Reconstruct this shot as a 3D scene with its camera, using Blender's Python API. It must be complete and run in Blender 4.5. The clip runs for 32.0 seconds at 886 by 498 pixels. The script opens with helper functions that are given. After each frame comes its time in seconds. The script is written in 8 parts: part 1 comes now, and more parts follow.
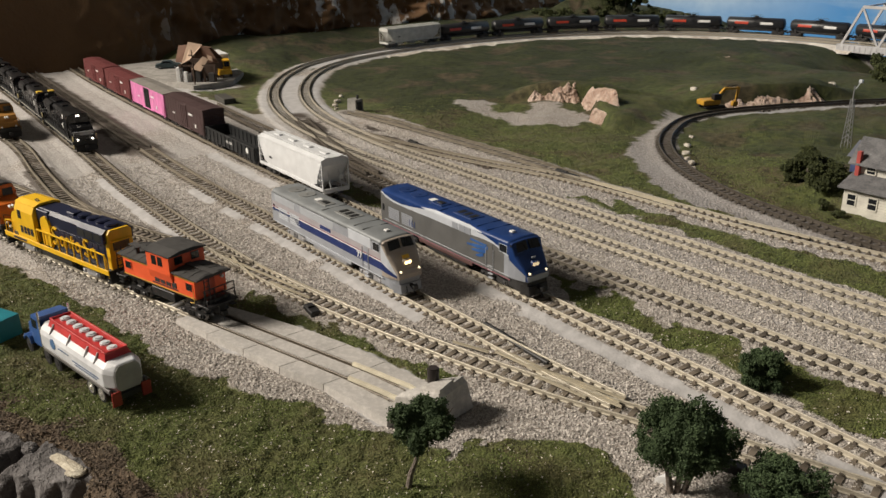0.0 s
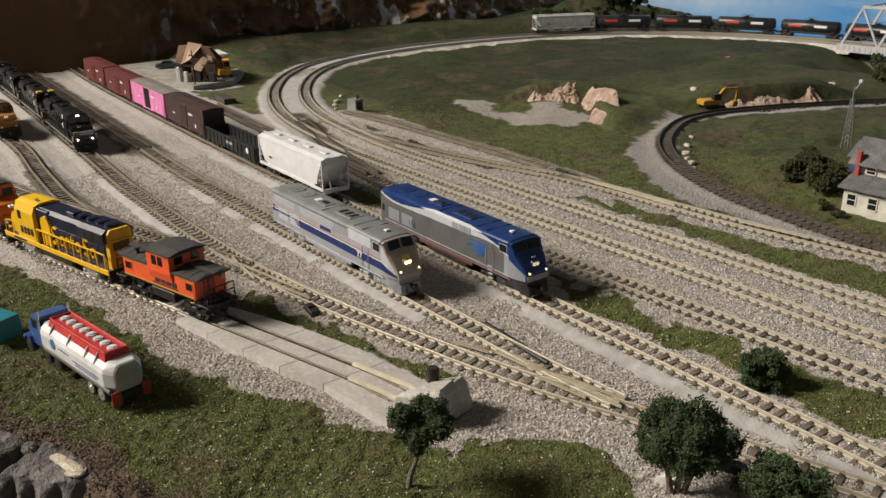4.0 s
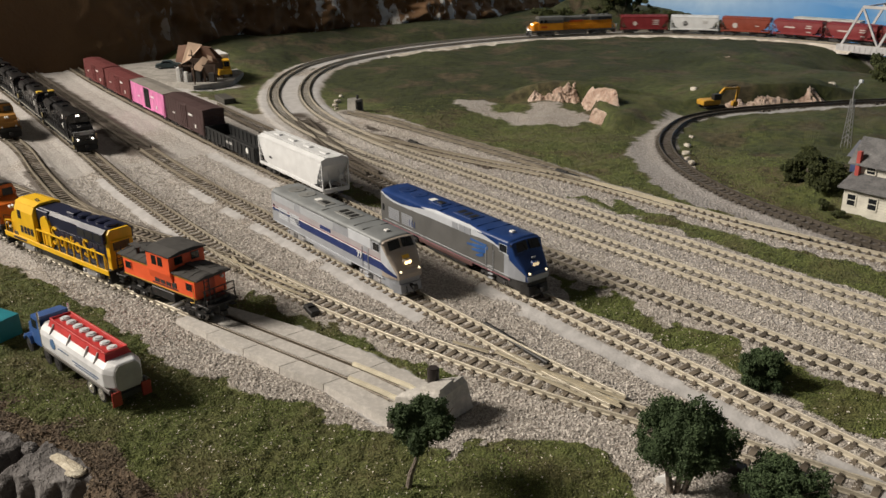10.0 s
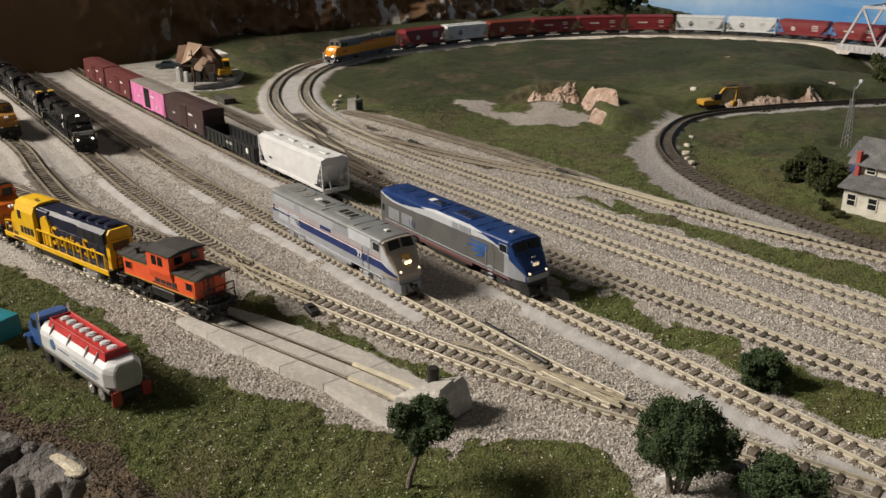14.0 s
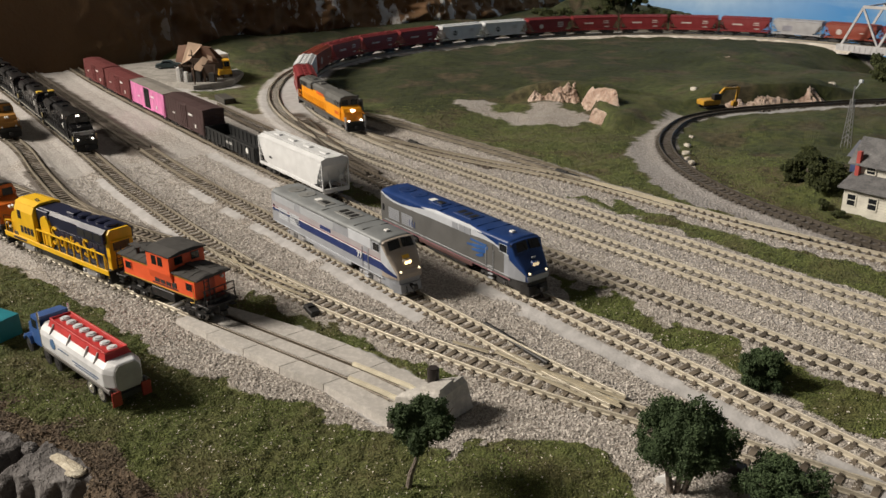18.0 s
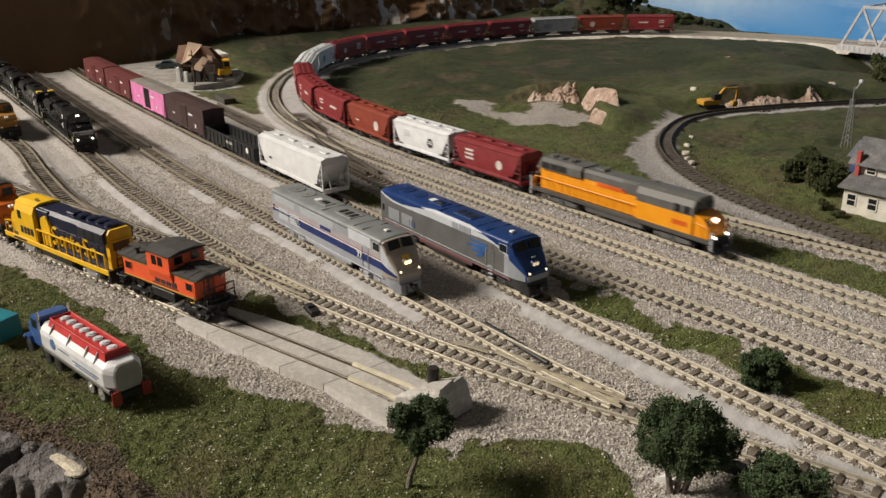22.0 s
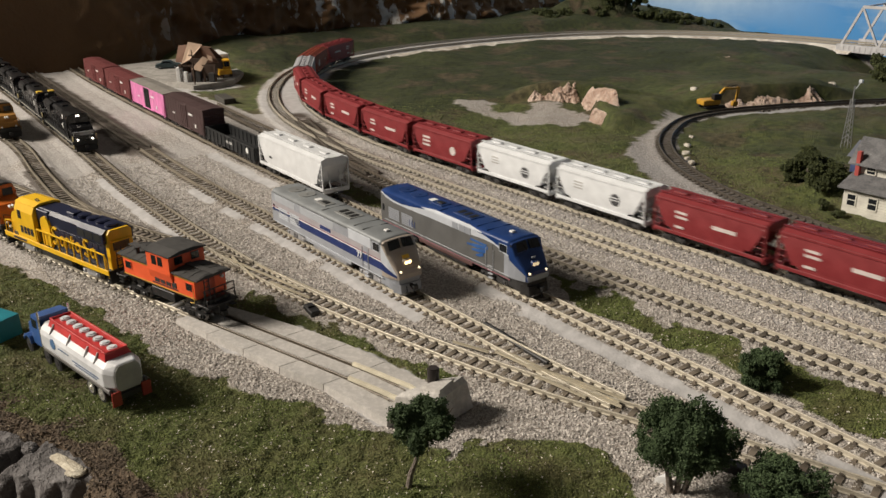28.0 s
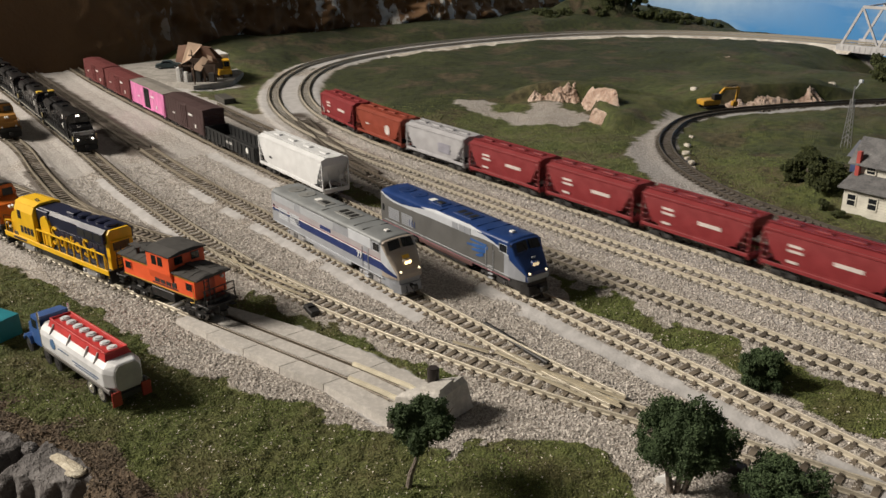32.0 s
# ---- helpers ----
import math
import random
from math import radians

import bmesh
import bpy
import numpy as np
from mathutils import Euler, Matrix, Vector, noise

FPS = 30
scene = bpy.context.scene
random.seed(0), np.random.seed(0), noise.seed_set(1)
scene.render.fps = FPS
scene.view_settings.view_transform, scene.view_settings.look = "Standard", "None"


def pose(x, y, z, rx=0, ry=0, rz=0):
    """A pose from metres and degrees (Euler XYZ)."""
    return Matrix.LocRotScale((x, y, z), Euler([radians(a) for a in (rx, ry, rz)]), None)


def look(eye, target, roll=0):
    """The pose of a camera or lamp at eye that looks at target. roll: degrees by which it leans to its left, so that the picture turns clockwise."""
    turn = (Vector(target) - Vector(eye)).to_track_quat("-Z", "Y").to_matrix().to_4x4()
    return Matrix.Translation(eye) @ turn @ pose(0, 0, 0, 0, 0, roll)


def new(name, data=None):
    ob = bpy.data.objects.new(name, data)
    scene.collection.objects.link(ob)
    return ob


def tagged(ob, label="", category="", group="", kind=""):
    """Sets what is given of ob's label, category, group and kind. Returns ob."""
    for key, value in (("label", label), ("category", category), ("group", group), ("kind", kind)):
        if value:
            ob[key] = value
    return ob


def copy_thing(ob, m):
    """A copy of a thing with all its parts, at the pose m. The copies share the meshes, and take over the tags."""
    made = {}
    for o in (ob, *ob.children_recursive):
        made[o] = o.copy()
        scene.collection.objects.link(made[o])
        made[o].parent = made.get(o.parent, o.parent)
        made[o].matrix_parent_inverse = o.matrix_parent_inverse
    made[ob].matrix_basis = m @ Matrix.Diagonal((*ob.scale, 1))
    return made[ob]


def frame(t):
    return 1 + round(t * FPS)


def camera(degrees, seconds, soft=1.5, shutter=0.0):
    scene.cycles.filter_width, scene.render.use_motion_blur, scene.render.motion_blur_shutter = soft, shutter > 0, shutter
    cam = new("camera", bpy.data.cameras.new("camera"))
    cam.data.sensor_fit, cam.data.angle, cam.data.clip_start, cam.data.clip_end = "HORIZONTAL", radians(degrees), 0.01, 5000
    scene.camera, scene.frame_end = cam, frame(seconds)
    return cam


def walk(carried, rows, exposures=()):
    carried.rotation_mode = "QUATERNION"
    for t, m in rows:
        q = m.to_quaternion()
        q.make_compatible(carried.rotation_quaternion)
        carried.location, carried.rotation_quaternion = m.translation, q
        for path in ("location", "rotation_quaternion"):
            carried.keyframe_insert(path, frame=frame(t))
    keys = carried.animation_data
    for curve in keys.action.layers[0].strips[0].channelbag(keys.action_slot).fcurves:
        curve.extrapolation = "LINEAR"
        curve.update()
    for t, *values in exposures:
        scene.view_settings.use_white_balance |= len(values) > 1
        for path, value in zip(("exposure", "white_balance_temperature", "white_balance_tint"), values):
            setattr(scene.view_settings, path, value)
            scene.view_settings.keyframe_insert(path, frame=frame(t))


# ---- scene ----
# A small-scale (1:160) model railway on a table; lengths below are in millimetres, MM turns them into metres.
MM = 0.001
cam = camera(54.1456, 32.0, soft=1.5, shutter=0.9)
EYE = (0.23896, -0.25284, 0.17184)
AIM = (EYE[0] - 0.7462, EYE[1] + 0.5622, EYE[2] - 0.3566)
walk(cam, [(0.0, look(EYE, AIM, -0.8236)), (32.0, look(EYE, AIM, -0.8236))])


def at(x, y, z=0.0, rz=0.0, rx=0.0, ry=0.0):
    """A pose from millimetres and degrees."""
    return pose(x * MM, y * MM, z * MM, rx, ry, rz)


# ---- light: a warm ceiling lamp to the side of the table, weak room light ----
world = bpy.data.worlds.new("room_light")
scene.world = world
world.use_nodes = True
world.node_tree.nodes["Background"].inputs[0].default_value = (1.0, 0.90, 0.76, 1)
world.node_tree.nodes["Background"].inputs[1].default_value = 0.075


def area_lamp(name, eye, target, size, watts, color):
    data = bpy.data.lights.new(name, "AREA")
    data.shape, data.size, data.energy, data.color = "DISK", size, watts, color
    ob = new(name, data)
    ob.matrix_world = look(eye, target)
    return ob


area_lamp("ceiling_lamp", (-2.05, -2.45, 2.15), (-0.25, 0.15, 0), 1.2, 242, (1.0, 0.90, 0.775))


# ---- materials ----
def node_mat(name):
    m = bpy.data.materials.new(name)
    m.use_nodes = True
    nt = m.node_tree
    return m, nt, nt.nodes["Principled BSDF"]


def add(nt, kind, **inputs):
    n = nt.nodes.new(kind)
    for k, v in inputs.items():
        n.inputs[k.replace("_", " ")].default_value = v
    return n


def mix_col(nt, fac, a, b):
    """Mix two colours (sockets or tuples) by a socket or number; gives the colour socket."""
    n = nt.nodes.new("ShaderNodeMix")
    n.data_type = "RGBA"
    for i, v in ((0, fac), (6, a), (7, b)):
        if isinstance(v, (int, float)):
            n.inputs[i].default_value = v
        elif isinstance(v, tuple):
            n.inputs[i].default_value = (*v, 1)
        else:
            nt.links.new(v, n.inputs[i])
    return n.outputs[2]


def ramp(nt, socket, lo, hi):
    n = nt.nodes.new("ShaderNodeMapRange")
    n.inputs[1].default_value, n.inputs[2].default_value = lo, hi
    nt.links.new(socket, n.inputs[0])
    return n.outputs[0]


def tex(nt, kind, scale, detail=3.0, coord=None, rough=0.55):
    n = nt.nodes.new(kind)
    n.inputs["Scale"].default_value = scale
    if "Detail" in n.inputs:
        n.inputs["Detail"].default_value = detail
    if "Roughness" in n.inputs:
        n.inputs["Roughness"].default_value = rough
    if coord is None:
        c = nt.nodes.new("ShaderNodeTexCoord")
        coord = c.outputs["Object"]
    nt.links.new(coord, n.inputs["Vector"])
    return n


def bump(nt, bs, socket, strength, dist):
    b = nt.nodes.new("ShaderNodeBump")
    b.inputs["Strength"].default_value, b.inputs["Distance"].default_value = strength, dist
    nt.links.new(socket, b.inputs["Height"])
    nt.links.new(b.outputs[0], bs.inputs["Normal"])


MATS = {}


def paint(name, col, rough=0.45, metal=0.0, var=0.18, scale=120.0, relief=0.15):
    """Painted plastic: two scales of wear in the colour, dust in the gloss, fine relief."""
    if name in MATS:
        return MATS[name]
    m, nt, bs = node_mat(name)
    big = tex(nt, "ShaderNodeTexNoise", scale, 4)
    fine = tex(nt, "ShaderNodeTexNoise", scale * 14, 3)
    lo = tuple(c * (1 - var) for c in col)
    hi = tuple(min(1, c * (1 + var * 0.6) + 0.004) for c in col)
    c1 = mix_col(nt, ramp(nt, big.outputs["Fac"], 0.35, 0.68), lo, hi)
    c2 = mix_col(nt, ramp(nt, fine.outputs["Fac"], 0.52, 0.85), c1, tuple(min(1, c * 0.8 + min(0.05, 0.25 * c + 0.003)) for c in col))
    nt.links.new(c2, bs.inputs["Base Color"])
    r = nt.nodes.new("ShaderNodeMapRange")
    r.inputs[3].default_value, r.inputs[4].default_value = max(0.05, rough - 0.1), min(1, rough + 0.14)
    nt.links.new(big.outputs["Fac"], r.inputs[0])
    nt.links.new(r.outputs[0], bs.inputs["Roughness"])
    bs.inputs["Metallic"].default_value = metal
    bump(nt, bs, fine.outputs["Fac"], relief, 0.0002)
    MATS[name] = m
    return m


def glow(name, col, strength):
    if name in MATS:
        return MATS[name]
    m, nt, bs = node_mat(name)
    bs.inputs["Base Color"].default_value = (*col, 1)
    bs.inputs["Emission Color"].default_value = (*col, 1)
    bs.inputs["Emission Strength"].default_value = strength
    MATS[name] = m
    return m


def ground_material():
    """Turf, stone ballast, brown soil and grey plaster, laid by the zones stored on the ground's mesh."""
    m, nt, bs = node_mat("scenic_ground")

    def zone(n):
        a = nt.nodes.new("ShaderNodeAttribute")
        a.attribute_name = n
        return a.outputs["Fac"]
    patch = tex(nt, "ShaderNodeTexNoise", 26, 5)
    mid = tex(nt, "ShaderNodeTexNoise", 160, 4)
    fine = tex(nt, "ShaderNodeTexNoise", 900, 4, rough=0.7)
    grains = tex(nt, "ShaderNodeTexVoronoi", 760, 0)
    cell = nt.nodes.new("ShaderNodeSeparateColor")
    nt.links.new(grains.outputs["Color"], cell.inputs[0])
    # turf
    t1 = mix_col(nt, ramp(nt, mid.outputs["Fac"], 0.36, 0.66), (0.046, 0.060, 0.016), (0.108, 0.126, 0.036))
    t2 = mix_col(nt, ramp(nt, patch.outputs["Fac"], 0.45, 0.68), t1, (0.105, 0.098, 0.045))
    turf = mix_col(nt, ramp(nt, fine.outputs["Fac"], 0.60, 0.78), t2, (0.16, 0.15, 0.085))
    # ballast: each grain its own grey or tan, dusty joints
    g1 = mix_col(nt, cell.outputs[0], (0.32, 0.29, 0.265), (0.585, 0.545, 0.50))
    g2 = mix_col(nt, ramp(nt, cell.outputs[1], 0.75, 1.0), g1, (0.34, 0.27, 0.22))
    g3 = mix_col(nt, ramp(nt, grains.outputs["Distance"], 0.35, 0.75), g2, (0.21, 0.19, 0.17))
    g4 = mix_col(nt, ramp(nt, patch.outputs["Fac"], 0.38, 0.62), g3, mix_col(nt, 0.5, g3, (0.40, 0.38, 0.36)))
    c0 = nt.nodes.new("ShaderNodeTexCoord")
    place = nt.nodes.new("ShaderNodeSeparateXYZ")
    nt.links.new(c0.outputs["Object"], place.inputs[0])
    lay = nt.nodes.new("ShaderNodeMath")
    lay.operation = "MULTIPLY"
    nt.links.new(ramp(nt, place.outputs[1], 0.03, 0.10), lay.inputs[0])
    nt.links.new(ramp(nt, place.outputs[0], -0.40, -0.15), lay.inputs[1])
    g4 = mix_col(nt, lay.outputs[0], g4, mix_col(nt, 0.45, g4, (0.25, 0.25, 0.265)))
    # turf colour mixed darker inside the loop, by the zone deep
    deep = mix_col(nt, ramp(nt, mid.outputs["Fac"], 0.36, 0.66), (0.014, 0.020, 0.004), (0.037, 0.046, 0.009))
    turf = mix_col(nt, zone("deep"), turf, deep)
    soil = mix_col(nt, ramp(nt, mid.outputs["Fac"], 0.35, 0.65), (0.040, 0.026, 0.016), (0.125, 0.088, 0.055))
    plaster = mix_col(nt, ramp(nt, mid.outputs["Fac"], 0.35, 0.7), (0.35, 0.343, 0.34), (0.455, 0.445, 0.445))
    stain = mix_col(nt, ramp(nt, fine.outputs["Fac"], 0.35, 0.7), (0.032, 0.023, 0.017), (0.090, 0.069, 0.052))
    c = mix_col(nt, zone("soil"), turf, soil)
    c = mix_col(nt, zone("ballast"), c, g4)
    c = mix_col(nt, zone("plaster"), c, plaster)
    c = mix_col(nt, zone("stain"), c, stain)
    nt.links.new(c, bs.inputs["Base Color"])
    bs.inputs["Roughness"].default_value = 0.92
    h = nt.nodes.new("ShaderNodeMath")
    h.operation = "SUBTRACT"
    nt.links.new(fine.outputs["Fac"], h.inputs[0])
    nt.links.new(grains.outputs["Distance"], h.inputs[1])
    calm = nt.nodes.new("ShaderNodeMath")
    calm.operation = "MULTIPLY_ADD"
    nt.links.new(zone("plaster"), calm.inputs[0])
    calm.inputs[1].default_value, calm.inputs[2].default_value = -0.85, 1.0
    relief = nt.nodes.new("ShaderNodeMath")
    relief.operation = "MULTIPLY"
    nt.links.new(h.outputs[0], relief.inputs[0])
    nt.links.new(calm.outputs[0], relief.inputs[1])
    bump(nt, bs, relief.outputs[0], 0.8, 0.0010)
    return m


# ---- building in numbers: verts in millimetres ----
class Shape:
    """Gathers corners and faces in millimetres for one mesh."""

    def __init__(self):
        self.v, self.f = [], []

    def add(self, verts, faces):
        n = len(self.v)
        self.v += [tuple(p) for p in verts]
        self.f += [tuple(i + n for i in f) for f in faces]
        return self

    def box(self, x0, x1, y0, y1, z0, z1, c=0.0):
        """A box with chamfered edges of width c."""
        if c <= 0:
            v = [(x, y, z) for x in (x0, x1) for y in (y0, y1) for z in (z0, z1)]
            return self.add(v, [(0, 1, 3, 2), (4, 6, 7, 5), (0, 4, 5, 1), (2, 3, 7, 6), (0, 2, 6, 4), (1, 5, 7, 3)])
        bm = bmesh.new()
        bmesh.ops.create_cube(bm, size=1)
        for w in bm.verts:
            w.co = ((x0 + x1) / 2 + w.co.x * (x1 - x0), (y0 + y1) / 2 + w.co.y * (y1 - y0), (z0 + z1) / 2 + w.co.z * (z1 - z0))
        bmesh.ops.bevel(bm, geom=bm.edges[:], offset=c, segments=1, affect="EDGES")
        bm.verts.index_update()
        self.add([tuple(w.co) for w in bm.verts], [tuple(w.index for w in f.verts) for f in bm.faces])
        bm.free()
        return self

    def loft(self, rings, cap=True):
        """Joins rings of equally many points one after another."""
        n = len(rings[0])
        v = [p for r in rings for p in r]
        f = []
        for k in range(len(rings) - 1):
            for i in range(n):
                j = (i + 1) % n
                f.append((k * n + i, k * n + j, (k + 1) * n + j, (k + 1) * n + i))
        if cap:
            f.append(tuple(range(n))[::-1])
            f.append(tuple((len(rings) - 1) * n + i for i in range(n)))
        return self.add(v, f)

    def along_x(self, prof, x0, x1):
        """A (y, z) outline pushed along x."""
        return self.loft([[(x0, y, z) for y, z in prof], [(x1, y, z) for y, z in prof]])

    def along_y(self, prof, y0, y1):
        """An (x, z) outline pushed along y."""
        return self.loft([[(x, y0, z) for x, z in prof], [(x, y1, z) for x, z in prof]])

    def rod(self, a, b, r, n=8, r2=None):
        a, b = Vector(a), Vector(b)
        d = (b - a).normalized()
        u = d.orthogonal().normalized()
        w = d.cross(u)
        rings = []
        for p, rr in ((a, r), (b, r if r2 is None else r2)):
            rings.append([tuple(p + rr * (math.cos(t) * u + math.sin(t) * w)) for t in [2 * math.pi * i / n for i in range(n)]])
        return self.loft(rings)

    def pipe(self, pts, r, n=6):
        for a, b in zip(pts[:-1], pts[1:]):
            self.rod(a, b, r, n)
        return self

    def ball(self, c, r, n=10, m=6, sz=1.0):
        rings = []
        for k in range(m + 1):
            t = math.pi * (k + 0.02) / (m + 0.04)
            rings.append([(c[0] + r * math.sin(t) * math.cos(2 * math.pi * i / n), c[1] + r * math.sin(t) * math.sin(2 * math.pi * i / n),
                           c[2] - sz * r * math.cos(t)) for i in range(n)])
        return self.loft(rings)

    def mesh(self, name, material=None, smooth=False):
        me = bpy.data.meshes.new(name)
        me.from_pydata([(x * MM, y * MM, z * MM) for x, y, z in self.v], [], self.f)
        bm = bmesh.new()
        bm.from_mesh(me)
        bmesh.ops.recalc_face_normals(bm, faces=bm.faces[:])
        bm.to_mesh(me)
        bm.free()
        if smooth:
            me.shade_smooth()
        if material:
            me.materials.append(material)
        return me


def part(name, shape, material, parent=None, label="", smooth=False):
    ob = new(name, shape.mesh(name, material, smooth))
    if parent:
        ob.parent = parent
    if label:
        tagged(ob, label)
    return ob


def thing(name, label, category, group="", kind=""):
    return tagged(new(name), label, category, group, kind)


# ---- plan of the tracks: centre lines at rail top, z = 0 ----
def smooth_line(pts, step=6.0):
    """A Catmull-Rom line through the points, at even steps."""
    p = np.array(pts, float)
    p = np.vstack([2 * p[0] - p[1], p, 2 * p[-1] - p[-2]])
    out = []
    for i in range(1, len(p) - 2):
        n = max(4, int(np.linalg.norm(p[i + 1] - p[i]) / 2))
        t = np.linspace(0, 1, n, endpoint=False)[:, None]
        a, b, c, d = p[i - 1], p[i], p[i + 1], p[i + 2]
        # centripetal-like tangents
        l0, l1, l2 = (np.linalg.norm(b - a), np.linalg.norm(c - b), np.linalg.norm(d - c))
        m1 = ((c - b) / l1 * l0 + (b - a) / l0 * l1) / (l0 + l1) * l1
        m2 = ((d - c) / l2 * l1 + (c - b) / l1 * l2) / (l1 + l2) * l1
        out.append((2 * t**3 - 3 * t**2 + 1) * b + (t**3 - 2 * t**2 + t) * m1 + (-2 * t**3 + 3 * t**2) * c + (t**3 - t**2) * m2)
    q = np.vstack(out + [p[-2][None]])
    s = np.r_[0, np.cumsum(np.linalg.norm(np.diff(q, axis=0), axis=1))]
    u = np.arange(0, s[-1], step)
    return np.c_[np.interp(u, s, q[:, 0]), np.interp(u, s, q[:, 1])]


def beside(line, d):
    """The line moved d to its left."""
    t = np.gradient(line, axis=0)
    t /= np.linalg.norm(t, axis=1)[:, None]
    return line + d * np.c_[-t[:, 1], t[:, 0]]


# inner main: from the far right behind the loop, round the bend, then straight through the yard
MAIN_IN = smooth_line([(2600, 985), (900, 975), (200, 965), (-300, 955), (-425, 948), (-520, 930), (-600, 895), (-672, 840), (-728, 765), (-765, 670),
                       (-783, 560), (-781, 450), (-760, 360), (-730, 302), (-687, 255), (-643, 221), (-595, 192), (-540, 167), (-483, 149), (-389, 134),
                       (-320, 129), (-259, 128.5), (0, 131), (400, 135), (1000, 141)], 5.0)
MAIN_OUT = beside(MAIN_IN, -33.0)
TRACKS = {
    "main_inner": MAIN_IN, "main_outer": MAIN_OUT,
    "yard_a": smooth_line([(-1000, 0), (-825, -10), (-611, -21), (-465, -28), (-371, -32), (-150, -31), (-40, -30.5), (20, -29.5), (55, -27)]),
    "yard_b": smooth_line([(-1000, 52), (-790, 37), (-600, 29), (-400, 23), (-200, 19), (0, 15), (400, 7)]),
    "yard_c": smooth_line([(-950, 140), (-700, 100), (-565, 86), (-440, 77), (-310, 72), (-200, 62), (-86, 60.5), (0, 63), (400, 74)]),
    "yard_ns": smooth_line([(-1000, -46), (-863, -53), (-648, -62), (-462, -71), (-357, -77), (-280, -78), (-210, -78), (-161, -76), (-112, -71), (-74, -64), (-36, -56),
                            (-7, -49.5), (20, -42), (43, -34.5), (61, -28), (97, -17), (131, -7), (300, 40)]),
    "yard_left": smooth_line([(-800, -108), (-640, -108), (-525, -108), (-428, -116), (-335, -118), (-272, -107), (-233, -96), (-194, -84), (-165, -76)]),
    "yard_link": smooth_line([(-520, -160), (-421, -145), (-379, -135), (-330, -121), (-290, -112)]),
    "caboose_spur": smooth_line([(-420, -190), (-312, -166), (-246, -152), (-190, -137), (-130, -121), (-65, -103.5), (-29, -94), (-5, -88)]),
    "branch": smooth_line([(-400, 134), (-351, 138), (-300, 146), (-251, 156), (-207, 168), (-159, 176), (-92, 180), (-48, 183), (-13, 187), (60, 198), (400, 250)]),
    "old_siding": smooth_line([(-480, 176), (-424, 181), (-356, 183), (-289, 184), (-236, 184), (-194, 182), (-159, 178)]),
    "crossover": smooth_line([(-500, 131), (-440, 113), (-380, 96), (-320, 81), (-270, 73)]),
    "quarry_line": smooth_line([(300, 190), (120, 205), (27, 211), (0, 213), (-33, 218), (-80, 228), (-109, 239), (-156, 266), (-200, 305), (-230, 350), (-247, 395), (-246, 436),
                                (-234, 476), (-206, 541), (-181, 590), (-120, 680)]),
}


# ---- ground: one sheet with its own relief ----
def value_noise(x, y, cell, seed):
    """Smooth random hills of that size in millimetres, from 0 to 1."""
    u, v = x / cell, y / cell
    i, j = np.floor(u).astype(np.int64), np.floor(v).astype(np.int64)
    fu, fv = u - i, v - j
    fu, fv = fu * fu * (3 - 2 * fu), fv * fv * (3 - 2 * fv)

    def rnd(a, b):
        h = (a * 374761393 + b * 668265263 + seed * 982451653) & 0x7FFFFFFF
        h = ((h ^ (h >> 13)) * 1274126177) & 0x7FFFFFFF
        return ((h ^ (h >> 16)) & 0xFFFF) / 65535.0
    return (rnd(i, j) * (1 - fu) + rnd(i + 1, j) * fu) * (1 - fv) + (rnd(i, j + 1) * (1 - fu) + rnd(i + 1, j + 1) * fu) * fv


def inside(x, y, poly):
    r = np.zeros(x.shape, bool)
    n = len(poly)
    for k in range(n):
        (ax, ay), (bx, by) = poly[k], poly[(k + 1) % n]
        c = ((ay > y) != (by > y)) & (x < (bx - ax) * (y - ay) / (by - ay + 1e-9) + ax)
        r ^= c
    return r


def near_line(x, y, line):
    """Distance of each point from a line."""
    best = np.full(x.shape, 1e9)
    pts = line[::3]
    lo, hi = pts.min(0) - 60, pts.max(0) + 60
    sel = (x > lo[0]) & (x < hi[0]) & (y > lo[1]) & (y < hi[1])
    xs, ys, b = x[sel], y[sel], np.full(sel.sum(), 1e9)
    for (ax, ay), (bx, by) in zip(pts[:-1], pts[1:]):
        dx, dy = bx - ax, by - ay
        t = np.clip(((xs - ax) * dx + (ys - ay) * dy) / (dx * dx + dy * dy), 0, 1)
        b = np.minimum(b, (xs - ax - t * dx) ** 2 + (ys - ay - t * dy) ** 2)
    best[sel] = np.sqrt(b)
    return best


def soft_step(d, a, b):
    t = np.clip((d - a) / (b - a), 0, 1)
    return t * t * (3 - 2 * t)


YARD = [(-1050, -150), (-420, -215), (-264, -181), (-179, -160), (-131, -149), (-96, -148), (-52, -132), (-20, -119), (7, -108), (30, -98), (36, -75), (43, -64), (56, -51),
        (70, -50), (82, -62), (110, -75), (300, -40), (500, 40), (500, 165), (330, 158), (120, 158), (0, 155), (-110, 152), (-150, 190), (-267, 195), (-338, 194), (-437, 203), (-488, 170),
        (-520, 110), (-597, 100), (-700, 96), (-850, 96), (-880, 60), (-1050, 60)]
STRIP_BC = [(-75, 42), (-30, 33), (-12, 26), (24, 30), (55, 30), (118, 28), (300, 22), (300, 60), (103, 57), (58, 52), (12, 50), (-33, 49)]
STRIP_E = [(-150, 150), (-80, 148), (0, 148), (60, 147), (200, 148), (200, 165), (60, 163), (20, 160), (-60, 156), (-150, 156)]
TURF_SPUR = [(-130, -108), (-70, -92), (-20, -76), (0, -66), (-4, -58), (-50, -70), (-90, -80), (-140, -92), (-190, -105), (-180, -112)]
